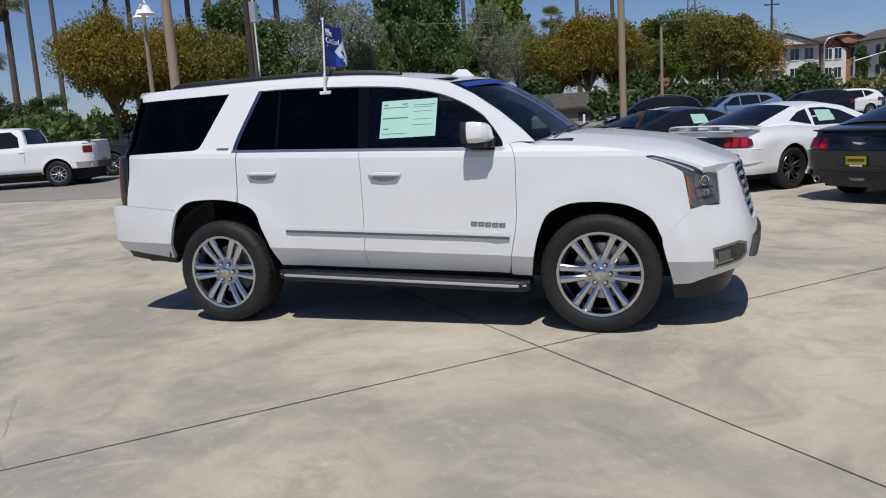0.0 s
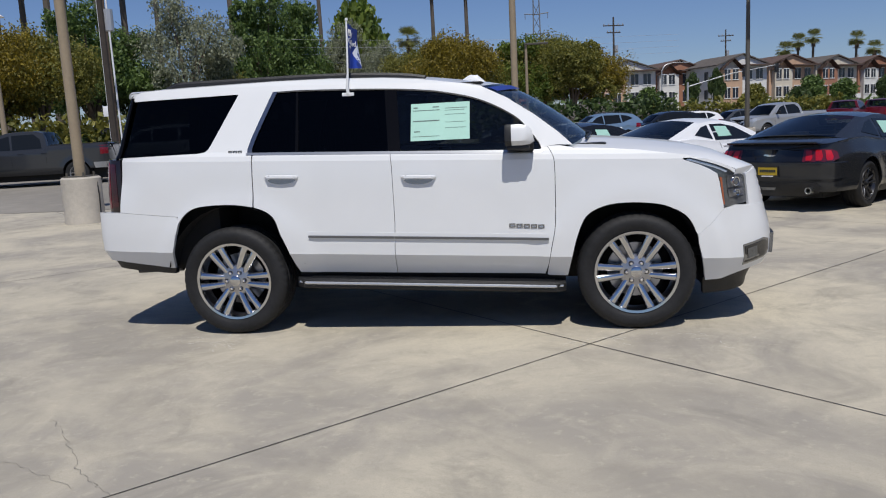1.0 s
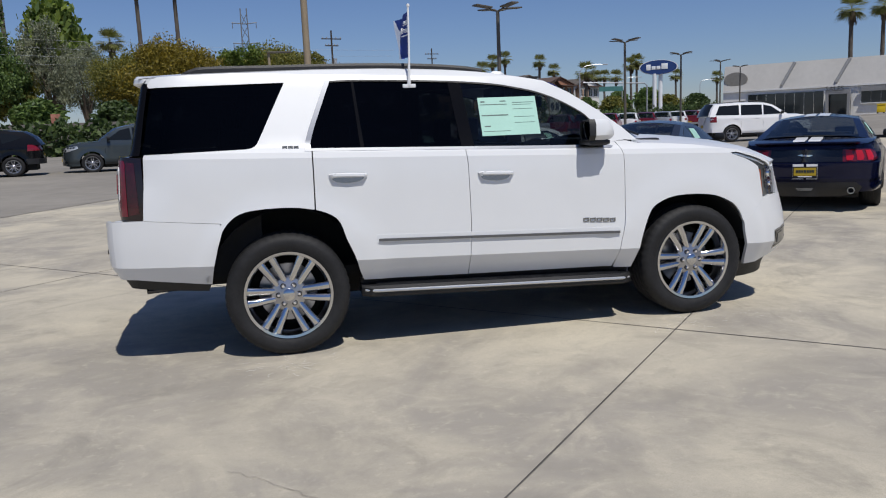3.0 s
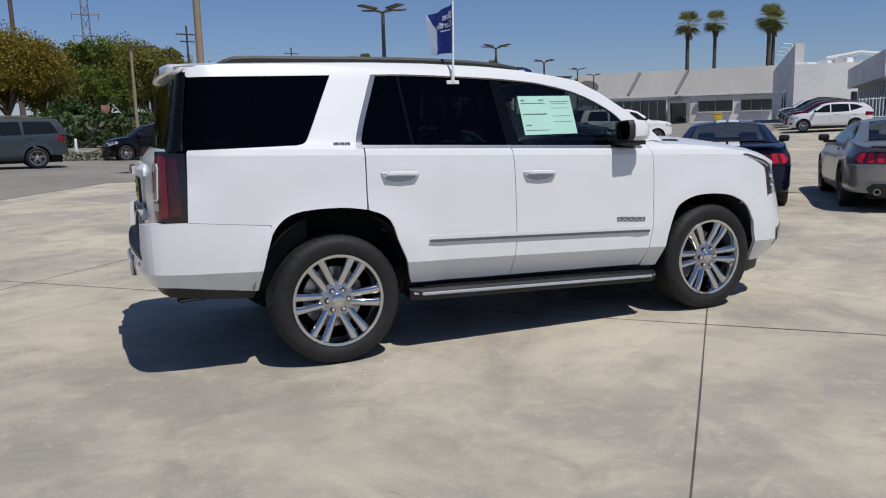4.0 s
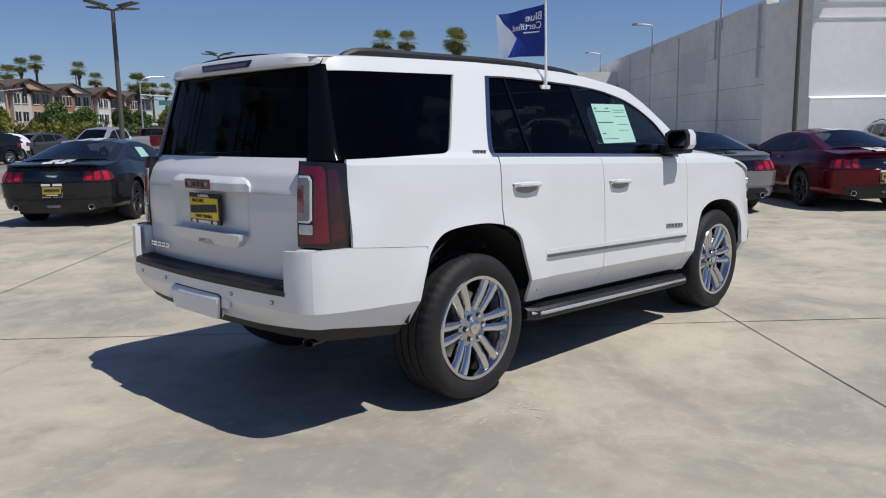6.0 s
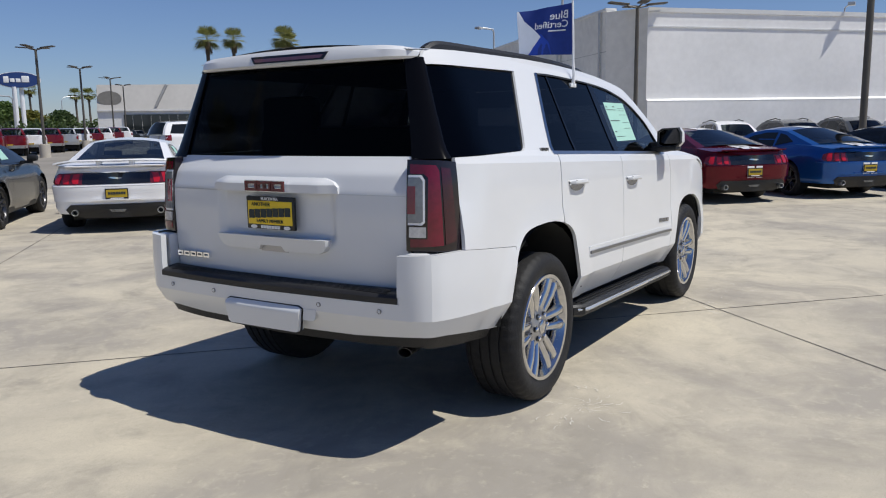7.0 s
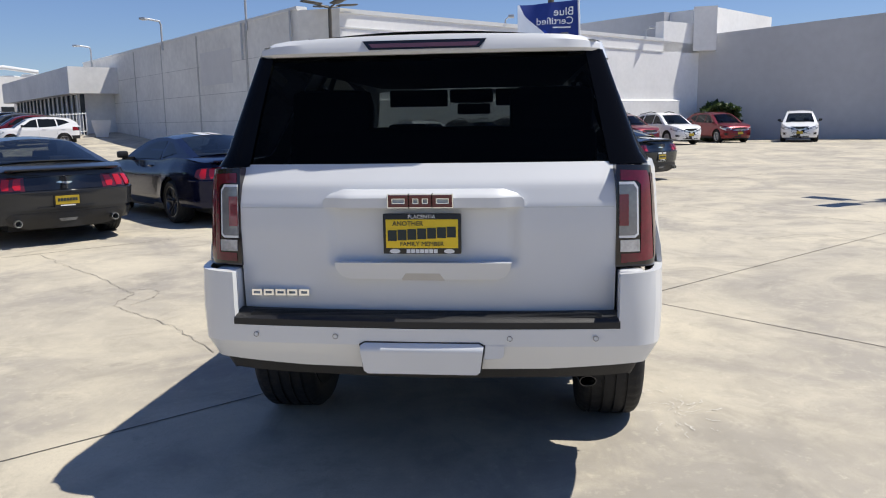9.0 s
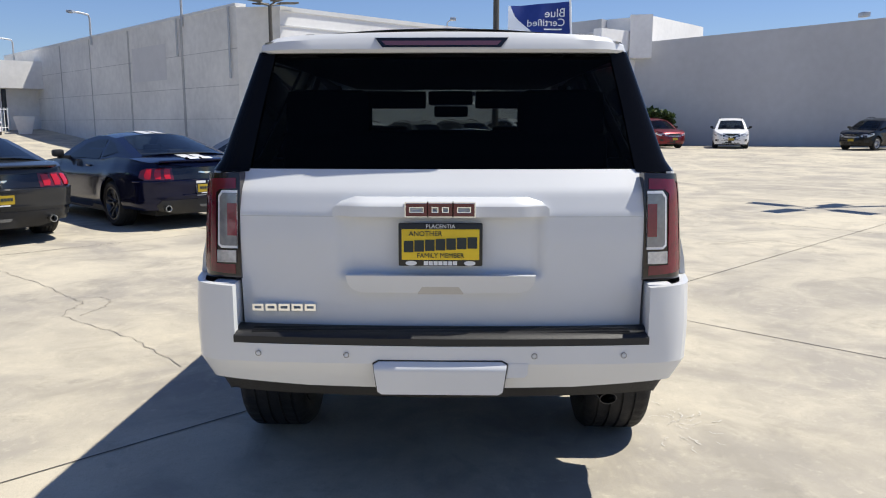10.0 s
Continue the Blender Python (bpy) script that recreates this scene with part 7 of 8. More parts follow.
bell = thing("bell_lamp_post", pose(-24.6, 27.3, rise(-24, 27)), "tall lamp post with two white bell shades", "street lamp")
part("post", tube(bmesh.new(), [(0, 0, 0), (0, 0, 7.6)], [0.14, 0.09], 10), TAN_POLE, bell)
for sg in (-1, 1):
    part("arm", tube(bmesh.new(), [(0, 0, 7.5), (sg * 0.45, -sg * 0.4, 7.75), (sg * 0.55, -sg * 0.45, 7.6)], 0.04, 6), WHITE_PLASTIC, bell)
    part("shade", turned([(0.05, 0.45), (0.16, 0.40), (0.26, 0.15), (0.46, 0.0), (0.44, 0.0), (0.0, 0.12)], 18, "z"), WHITE_PLASTIC, bell).location = (sg * 0.55, -sg * 0.45, 7.1)

sign = thing("pylon_sign", pose(82.2, 147.5, 0), "blue oval pylon sign on twin white posts", "sign")
face = Euler((0, 0, radians(-30))).to_matrix().to_4x4()
for nm, rx, mt, y in (("oval", 1.0, mat("sign_blue", (0.010, 0.035, 0.16), 0.3, coat=0.5, var=0.05), 0.0), ("oval_rim", 1.06, TRIM, 0.06)):
    part(nm, turned([(0, -0.25), (3.75 * rx, -0.25), (3.75 * rx, 0.25), (0, 0.25)], 40), mt, sign).matrix_basis = Matrix.Translation((0, 0, 11.9)) @ face @ Matrix.Translation((0, y, 0)) @ Matrix.Diagonal((1, 1, 0.39, 1))
for x0, x1, z0, z1 in ((-2.5, -1.6, -0.55, 0.65), (-1.4, -0.6, -0.45, 0.25), (-0.4, 0.4, -0.45, 0.25), (0.6, 1.9, -0.45, 0.75)):
    part("script_shape", boxed(x0, -0.32, z0, x1, -0.24, z1, bevel=0.03), PRINT_WHITE, sign).matrix_basis = Matrix.Translation((0, 0, 11.9)) @ face
for x in (-0.7, 0.7):
    part("post", tube(bmesh.new(), [(x, 0.4, 0), (x, 0.4, 10.6)], 0.42, 10), WHITE_PLASTIC, sign)


def utility_pole(x, y, h, yaw, arms=2):
    o = thing("utility_pole", pose(x, y, 0, 0, 0, yaw), "dark wooden utility pole with crossarms", "pole", "utility poles")
    part("pole", tube(bmesh.new(), [(0, 0, 0), (0, 0, h)], [0.24, 0.15], 8), DARK_WOOD, o)
    for k in range(arms):
        z = h - 1.5 - 1.15 * k
        part("crossarm", boxed(-1.8 + 0.6 * k, -0.09, z, 1.8 - 0.6 * k, 0.09, z + 0.17), DARK_WOOD, o)
        for j in range(5):
            part("insulator", turned([(0, 0), (0.09, 0.02), (0.10, 0.25), (0, 0.32)], 8, "z"), GALV, o).location = ((-1.65 + 0.6 * k) + j * (0.825 - 0.3 * k), 0, z + 0.15)
    part("transformer", tube(bmesh.new(), [(0.45, 0, h - 6.0), (0.45, 0, h - 4.7)], 0.32, 10), GALV, o)
    return o


utility_pole(11.8, 131.9, 18.5, 15)
utility_pole(41.3, 184.9, 20.5, 10)
utility_pole(95.0, 255.0, 22.0, 10)
LATTICE = mat("lattice_steel", (0.16, 0.165, 0.17), 0.6, 0.3, var=0.1)
tw = thing("transmission_tower", pose(-4.0, 330, 0), "steel lattice transmission tower with crossarms", "tower")
for sx in (-1, 1):
    for sy_ in (-1, 1):
        part("leg", tube(bmesh.new(), [(sx * 4.5, sy_ * 4.5, 0), (sx * 1.6, sy_ * 1.6, 26), (sx * 1.2, sy_ * 1.2, 52)], 0.22, 5), LATTICE, tw)
for z in (30, 38, 46):
    part("crossarm", tube(bmesh.new(), [(-5, 0, z + 0.5), (0, 0, z), (5, 0, z + 0.5)], 0.2, 5), LATTICE, tw)
    for x in (-4.7, 4.7):
        part("insulator", tube(bmesh.new(), [(x, 0, z + 0.6), (x, 0, z - 1.8)], 0.14, 5), LATTICE, tw)
for k in range(11):
    z0, z1 = 5 * k - 2 + 2, 5 * k + 5
    r0, r1 = (4.5 - 2.9 * min(1, z0 / 26) - 0.4 * max(0, (z0 - 26) / 26)), (4.5 - 2.9 * min(1, z1 / 26) - 0.4 * max(0, (z1 - 26) / 26))
    if z1 <= 52:
        part("brace", tube(bmesh.new(), [(-r0, -r0, z0), (r1, -r1, z1)], 0.12, 4), LATTICE, tw)
        part("brace", tube(bmesh.new(), [(r0, -r0, z0), (-r1, -r1, z1)], 0.12, 4), LATTICE, tw)
for k in range(4):
    a, b = (-62, 84 + 0.6 * k, 15.6 - 1.0 * k), (22, 128 + 0.6 * k, 14.6 - 0.9 * k)
    w = [(a[0] + (b[0] - a[0]) * t, a[1] + (b[1] - a[1]) * t, a[2] + (b[2] - a[2]) * t - 1.0 * 4 * t * (1 - t)) for t in np.linspace(0, 1, 13)]
    solid("overhead_wire", tube(bmesh.new(), w, 0.014, 4), GALV, "thin pale overhead wire between poles", "wire", "overhead wires")

# street lamp with a long mast arm, and traffic mast
for x, y, h, yaw in ((17.0, 112.0, 9.0, 200), (46.0, 105.0, 9.5, 170), (75, 150, 10, 170), (118, 190, 11, 170)):
    o = thing("street_lamp", pose(x, y, 0, 0, 0, yaw), "galvanised street lamp with a curved arm", "street lamp", "street lamps")
    part("pole", tube(bmesh.new(), [(0, 0, 0), (0, 0, h - 1)], [0.14, 0.09], 8), GALV, o)
    part("arm", tube(bmesh.new(), curve([(0, 0, h - 1), (-0.6, 0, h - 0.2), (-2.0, 0, h + 0.1), (-3.6, 0, h + 0.1)], 4), 0.06, 6), GALV, o)
    part("head", boxed(-4.3, -0.16, h + 0.02, -3.5, 0.16, h + 0.18, bevel=0.04), GALV, o)
tm = thing("traffic_mast", pose(20.0, 108.0, 0, 0, 0, 10), "traffic signal mast with a long sloping arm", "traffic signal")
part("pole", tube(bmesh.new(), [(0, 0, 0), (0, 0, 6.0)], [0.18, 0.14], 8), GALV, tm)
part("arm", tube(bmesh.new(), [(0, 0, 5.4), (6, 0, 6.9), (13, 0, 7.9)], [0.08, 0.06, 0.045], 8), GALV, tm)
for x, z in ((8.0, 7.0), (12.6, 7.4)):
    sg_ = part("signal_head", boxed(x - 0.22, -0.2, z - 0.6, x + 0.22, 0.2, z + 0.6, bevel=0.04), BLACK_TRIM, tm)
sgn2 = thing("street_sign", pose(58, 120, 0), "green street name panel hung from a mast arm", "sign")
part("mast", tube(bmesh.new(), [(7, 0, 0), (7, 0, 7.0), (6.5, 0, 7.4), (-5, 0, 7.8)], 0.11, 6), GALV, sgn2)
part("panel", boxed(-2.0, -0.06, 6.2, 2.4, 0.06, 7.0), mat("sign_green", (0.05, 0.16, 0.15), 0.5, var=0.1), sgn2)

# bollards
for k in range(5):
    p = Vector((-3.8, 34.0)) + Vector((2.2, -0.9)) * (k * 0.9)
    o = solid("bollard", turned([(0, 0), (0.06, 0), (0.06, 0.95), (0.04, 1.0), (0, 1.0)], 10, "z"), WHITE_PLASTIC, "slim white bollard at the lot edge", "bollard", "bollards", m=pose(p.x, p.y, rise(p.x, p.y)))

# ---- houses ----
ROOF_T = mat("brown_roof_tile", (0.10, 0.065, 0.052), 0.85, var=0.3, scale=6, bump=0.4)
ROOF_G = mat("grey_shingle", (0.105, 0.09, 0.078), 0.9, var=0.3, scale=6, bump=0.4)
WALLS = [mat("house_white", (0.66, 0.65, 0.62), 0.85, var=0.06), mat("house_tan", (0.50, 0.33, 0.22), 0.85, var=0.08), mat("house_cream", (0.58, 0.52, 0.42), 0.85, var=0.06), mat("house_rust", (0.33, 0.16, 0.10), 0.85, var=0.08)]
# bungalow wall and roof colours are darkened to hold the shade of the trees
BUNGALOW = mat("tree_shaded_siding", (0.20, 0.17, 0.135), 0.85, var=0.12, scale=3)
SHINGLE = mat("tree_shaded_shingle", (0.075, 0.066, 0.056), 0.9, var=0.3, scale=6, bump=0.4)
DARKWIN = mat("house_window", (0.03, 0.035, 0.045), 0.1, coat=0.3, var=0.1)


def gable(parent, w, d, h, rh, wall, roof, z0=0.0, over=0.5):
    part("wall", boxed(-w / 2, -d / 2, z0, w / 2, d / 2, z0 + h), wall, parent)
    bm = bmesh.new()
    W, Dd = w / 2 + over, d / 2 + over
    rows = [[(-W, y, z0 + h - 0.15), (-W, y, z0 + h + 0.05), (0, y, z0 + h + rh), (W, y, z0 + h + 0.05), (W, y, z0 + h - 0.15), (0, y, z0 + h + rh - 0.2)] for y in (-Dd, Dd)]
    grid(bm, rows, closed=True)
    for r in rows:
        bm.faces.new([bm.verts.new(p) for p in r])
    bmesh.ops.recalc_face_normals(bm, faces=bm.faces[:])
    part("roof", bm, roof, parent)
    for y in (-d / 2, d / 2):
        bm = bmesh.new()
        q = [(-w / 2, z0 + h), (w / 2, z0 + h), (0, z0 + h + rh - 0.3)]
        grid(bm, [[(x, y + o, z) for x, z in q] for o in (-0.1, 0.1)], closed=True)
        for o in (-0.1, 0.1):
            bm.faces.new([bm.verts.new((x, y + o, z)) for x, z in q])
        bmesh.ops.recalc_face_normals(bm, faces=bm.faces[:])
        part("gable_end", bm, wall, parent)


def window(parent, x, z, w, h, y):
    wi = part("window", boxed(x - w / 2, y - 0.04, z, x + w / 2, y + 0.06, z + h), DARKWIN, parent)
    part("frame", boxed(x - w / 2 - 0.08, y - 0.07, z + h, x + w / 2 + 0.08, y + 0.02, z + h + 0.12), TRIM, wi)
    part("sill", boxed(x - w / 2 - 0.08, y - 0.10, z - 0.12, x + w / 2 + 0.08, y + 0.02, z), TRIM, wi)
    part("glazing_bar", boxed(x - 0.035, y - 0.06, z, x + 0.035, y, z + h), TRIM, wi)


def townhouse(x, y, yaw, k):
    """Three storeys: windows in pairs, a porch roof, gables at the top."""
    h = thing("townhouse", pose(x, y, 0, 0, 0, yaw), ("white", "tan", "cream", "rust-red")[k % 4] + " three-storey townhouse with brown roof and porches", "house", "townhouses")
    rnd = random.Random(k)
    W, Dp, H = 10.0, 11.0, 9.6
    gable(h, W, Dp, H, 1.9, WALLS[k % 4], ROOF_T if k % 2 else ROOF_G)
    part("bay", boxed(-W / 2 + 0.6, -Dp / 2 - 0.9, 0, -0.6, -Dp / 2 + 0.2, 8.8), WALLS[(k + 1) % 4], h)
    bm = bmesh.new()
    grid(bm, [[(-W / 2 + 0.2, y_, 8.7), (-W / 4, y_, 10.6), (-0.2, y_, 8.7)] for y_ in (-Dp / 2 - 1.4, 0)])
    bmesh.ops.solidify(bm, geom=bm.faces[:], thickness=0.18)
    part("bay_roof", bm, ROOF_T, h)
    part("porch_roof", boxed(0.2, -Dp / 2 - 1.5, 2.9, W / 2, -Dp / 2 + 0.1, 3.1), ROOF_G, h)
    for px_ in (0.5, W / 2 - 0.2):
        part("porch_post", boxed(px_ - 0.12, -Dp / 2 - 1.4, 0, px_ + 0.12, -Dp / 2 - 1.16, 2.9), TRIM, h)
    # dark panel that paints the shade below the porch roof
    part("porch_shade", boxed(0.5, -Dp / 2 - 0.06, 0.2, W / 2 - 0.3, -Dp / 2 + 0.05, 2.7), DARKWIN, h)
    part("eave", boxed(-0.2, -Dp / 2 - 1.3, 9.35, W / 2 + 0.5, -Dp / 2 + 0.1, 9.55), ROOF_T, h)
    part("balcony", boxed(0.3, -Dp / 2 - 1.3, 3.1, W / 2 - 0.1, -Dp / 2 - 1.2, 4.0), TRIM, h)
    for fl in range(3):
        z = 0.9 + 3.1 * fl
        for xx in (-3.6, -2.0):
            window(h, xx, z, 1.1, 1.7, -Dp / 2 - 0.92)
        for xx in (1.3, 3.5):
            window(h, xx, z, 1.3, 1.8, -Dp / 2 - 0.02)
    for fl in range(3):
        for yy in (-3.0, 0.5):
            for sx in (-1, 1):
                part("side_window", boxed(sx * W / 2 - 0.05, yy, 0.9 + 3.1 * fl, sx * W / 2 + 0.05, yy + 1.1, 2.5 + 3.1 * fl), DARKWIN, h)
    return h


for k in range(5):
    townhouse(31.5 + 10.6 * k, 141.0 + 9.0 * k, 24 + 1.5 * k, k)
townhouse(13.0, 139.0, 12, 0)
townhouse(22.3, 147.0, 20, 3)
for x, y, yaw, w in ((-68, 50, 30, 18), (-50, 60, 26, 16), (-34, 68, 20, 17), (-16, 74, 10, 16), (2, 78, 2, 16)):
    h = thing("bungalow", pose(x, y, -0.9, 0, 0, yaw), "single-storey house with a low brown shingle roof", "house", "bungalows")
    gable(h, 9.0, w, 2.6, 1.5, BUNGALOW, SHINGLE)
    h.matrix_basis = pose(x, y, -0.9, 0, 0, yaw + 90)
    for j in range(4):
        yy = -w / 2 + 1.8 + j * (w - 3.6) / 3
        part("window", boxed(-4.56, yy - 0.7, 0.9, -4.46, yy + 0.7, 2.1), DARKWIN, h)
    part("chimney", boxed(0.6, w / 4 - 0.4, 2.6, 1.3, w / 4 + 0.4, 5.0, bevel=0.03), mat("chimney_brick", (0.30, 0.13, 0.09), 0.9, var=0.3, scale=10), h)


# ---- plants ----
def leaf_mat(name, a, b, rough=0.6):
    """Leaves: each its own shade between two greens, with light coming through."""
    m = bpy.data.materials.new(name)
    m.use_nodes = True
    n, l = m.node_tree.nodes, m.node_tree.links
    p = n["Principled BSDF"]
    p.inputs["Roughness"].default_value = rough
    geo, ramp = n.new("ShaderNodeNewGeometry"), n.new("ShaderNodeValToRGB")
    ramp.color_ramp.elements[0].color, ramp.color_ramp.elements[1].color = (*a, 1), (*b, 1)
    l.new(geo.outputs["Random Per Island"], ramp.inputs[0])
    l.new(ramp.outputs[0], p.inputs["Base Color"])
    tr, mx = n.new("ShaderNodeBsdfTranslucent"), n.new("ShaderNodeMixShader")
    l.new(ramp.outputs[0], tr.inputs[0])
    mx.inputs[0].default_value = 0.38
    l.new(p.outputs[0], mx.inputs[1]), l.new(tr.outputs[0], mx.inputs[2])
    l.new(mx.outputs[0], n["Material Output"].inputs[0])
    return m


LEAF = {
    "yellow": leaf_mat("leaf_yellow", (0.10, 0.088, 0.012), (0.36, 0.27, 0.026)),
    "olive": leaf_mat("leaf_olive", (0.088, 0.1075, 0.0235), (0.2932, 0.2639, 0.0489)),
    "green": leaf_mat("leaf_green", (0.0458, 0.0874, 0.025), (0.1768, 0.26, 0.0624)),
    "bright": leaf_mat("leaf_bright", (0.06, 0.1125, 0.018), (0.225, 0.285, 0.045)),
    "grey": leaf_mat("leaf_grey", (0.125, 0.142, 0.090), (0.39, 0.41, 0.27)),
    "palm": leaf_mat("leaf_palm", (0.12, 0.14, 0.035), (0.31, 0.31, 0.10)),
    "dark": leaf_mat("leaf_dark", (0.0291, 0.0541, 0.0187), (0.104, 0.156, 0.0416)),
}
BARK = mat("bark", (0.13, 0.10, 0.075), 0.9, var=0.3, scale=5, bump=0.5)
PALM_BARK = mat("palm_bark", (0.10, 0.082, 0.065), 0.9, var=0.25, scale=5, bump=0.4)
DRY = leaf_mat("dry_fronds", (0.10, 0.07, 0.04), (0.19, 0.14, 0.08))


def leaves_mesh(name, centres, sizes, rng, flat=0.0):
    """One quad bent along its middle for each leaf."""
    n = len(centres)
    d = rng.normal(size=(n, 3))
    d[:, 2] -= 0.3
    d /= np.linalg.norm(d, axis=1)[:, None]
    u = np.cross(d, rng.normal(size=(n, 3)))
    u /= np.linalg.norm(u, axis=1)[:, None]
    s = sizes[:, None]
    v = np.stack([centres - d * s, centres + u * s * 0.5, centres + d * s, centres - u * s * 0.5], 1).reshape(-1, 3)
    f = np.arange(4 * n).reshape(-1, 4)
    me = bpy.data.meshes.new(name)
    me.from_pydata(v.tolist(), [], f.tolist())
    return me


def tree_proto(seed, H, W, leaf, density, sparse=0.0, trunk_h=0.28, size=0.27):
    """A tree: tapered trunk, forking limbs, and a crown of leaf clumps with gaps."""
    rng = np.random.default_rng(seed)
    r2 = random.Random(seed)
    t = thing("tree")
    bm = bmesh.new()
    th = H * trunk_h
    tube(bm, [(0, 0, 0), (0.06 * W * 0.3, 0.02, th * 0.5), (0.02, -0.05, th)], [0.035 * H, 0.027 * H, 0.022 * H], 8)
    tips = []
    for k in range(9):
        a = 2 * math.pi * k / 9 + r2.uniform(-0.3, 0.3)
        e = r2.uniform(0.35, 1.0)
        tip = Vector((math.cos(a) * W * 0.36 * e, math.sin(a) * W * 0.36 * e, th + (H - th) * r2.uniform(0.35, 0.85) * (1.15 - 0.35 * e)))
        mid = Vector((tip.x * 0.45, tip.y * 0.45, th + (tip.z - th) * 0.6))
        tube(bm, [(0.02, -0.05, th * 0.92), tuple(mid), tuple(tip)], [0.016 * H, 0.009 * H, 0.003 * H], 6)
        tips.append(tip)
    part("trunk", bm, BARK, t)
    cs, zs = [], []
    blobs = [(tp, W * r2.uniform(0.17, 0.27)) for tp in tips]
    for k in range(12):
        a = r2.uniform(0, 2 * math.pi)
        q = math.sqrt(r2.random())
        zc = th + (H - th) * r2.uniform(0.15, 0.88)
        lim = math.sin(math.pi * min(1, max(0.08, (zc - th * 0.7) / (H - th * 0.7))) ** 0.8) * 0.42 + 0.05
        blobs.append((Vector((math.cos(a) * W * lim * q, math.sin(a) * W * lim * q, zc)), W * r2.uniform(0.11, 0.20)))
    each = int(density / len(blobs))
    for c, r in blobs:
        d = rng.normal(size=(each, 3))
        d /= np.linalg.norm(d, axis=1)[:, None]
        rad = r * (0.45 + 0.6 * rng.random(each)) * (1 + 0.25 * np.sin(5 * d[:, 0] + seed) * np.sin(4 * d[:, 1]))
        p = np.array(c) + d * rad[:, None] * np.array([1, 1, 0.8])
        if sparse:
            keep = np.sin(p[:, 0] * 3.1) * np.sin(p[:, 1] * 2.7) * np.sin(p[:, 2] * 2.9) > -0.25 + sparse * 0.2
            p = p[keep]
        cs.append(p)
    cs = np.concatenate(cs)
    cs[:, 2] = np.maximum(cs[:, 2], th * 0.55)
    me = leaves_mesh("crown", cs, size * (0.7 + 0.6 * rng.random(len(cs))), rng)
    me.materials.append(leaf)
    o = new("crown", me)
    o.parent = t
    return t


def plant_tree(proto, x, y, s, yaw, leaf, label, group="street trees", first=False, squash=1.0):
    m = pose(x, y, rise(x, y) - 0.05, 0, 0, yaw)
    t = proto if first else copy_thing(proto, m)
    t.matrix_basis = m
    t.scale = (s * squash, s * squash, s)
    for o in t.children:
        if o.name.startswith("crown"):
            o.material_slots[0].link = "OBJECT"
            o.material_slots[0].material = LEAF[leaf]
    return tagged(t, label, "tree", group)


P_ROUND = tree_proto(3, 10, 11, LEAF["olive"], 42000, size=0.125)
P_TALL = tree_proto(8, 10, 7.5, LEAF["green"], 36000, sparse=0.7, trunk_h=0.2, size=0.125)
P_SPARSE = tree_proto(12, 10, 7, LEAF["grey"], 24000, sparse=1.0, trunk_h=0.22, size=0.095)
P_SMALL = tree_proto(21, 10, 8, LEAF["green"], 4200, trunk_h=0.2, size=0.42)
used = set()
NAMES = {"yellow": "broad tree with yellowing leaves", "olive": "broad olive-green tree with a dense crown", "green": "tall leafy green tree", "bright": "bright green leafy tree", "grey": "tall thin tree with sparse grey-green leaves", "dark": "dark green leafy tree"}


def tree_at(proto, x, y, h, yaw, leaf, squash=1.0):
    first = id(proto) not in used
    used.add(id(proto))
    return plant_tree(proto, x, y, h / 10, yaw, leaf, NAMES[leaf], first=first, squash=squash)


def from_eye(px_heading, dist, ex=2.0, ey=-6.2):
    a = radians(px_heading)
    return ex + dist * math.cos(a), ey + dist * math.sin(a)


for hd, ds, h, proto, leaf, yaw, sq in (
    (131.0, 72, 11.3, P_ROUND, "yellow", 0, 0.72), (127.9, 76, 10.8, P_ROUND, "yellow", 80, 0.85), (125.6, 78, 11.0, P_ROUND, "olive", 200, 0.9),
    (122.3, 92, 16.5, P_TALL, "green", 30, 1.0), (119.8, 98, 14.5, P_TALL, "dark", 100, 0.9), (116.2, 92, 19.0, P_SPARSE, "grey", 10, 0.85), (114.0, 97, 13.0, P_SPARSE, "olive", 130, 0.8),
    (111.0, 112, 21.5, P_TALL, "green", 70, 0.72), (108.9, 116, 21.5, P_TALL, "green", 190, 0.75), (106.9, 118, 13.0, P_TALL, "olive", 250, 0.8),
    (104.6, 118, 19.0, P_SPARSE, "grey", 60, 0.7), (102.8, 116, 15.5, P_SPARSE, "grey", 200, 0.75), (104.2, 124, 21.0, P_SMALL, "bright", 20, 0.6),
    (100.0, 100, 11.2, P_ROUND, "olive", 20, 0.85), (98.0, 98, 12.2, P_ROUND, "yellow", 140, 0.95), (95.8, 101, 10.8, P_ROUND, "olive", 260, 0.7),
    (92.6, 104, 13.0, P_TALL, "bright", 20, 1.05), (90.8, 106, 12.4, P_ROUND, "olive", 120, 0.95), (89.0, 105, 12.8, P_TALL, "olive", 220, 1.1), (87.3, 108, 12.6, P_SPARSE, "yellow", 300, 1.1),
    (138.0, 80, 6.0, P_TALL, "dark", 40, 1.3), (135.2, 84, 6.0, P_TALL, "green", 140, 1.2), (117.5, 86, 6.5, P_SMALL, "dark", 33, 1.3), (112.8, 92, 7.0, P_SMALL, "dark", 99, 1.4), (106, 100, 6.0, P_SMALL, "green", 160, 1.4), (101.5, 90, 5.2, P_SMALL, "dark", 210, 1.3), (94.5, 92, 5.0, P_SMALL, "dark", 250, 1.2)):
    x, y = from_eye(hd, ds)
    tree_at(proto, x, y, h, yaw, leaf, sq)
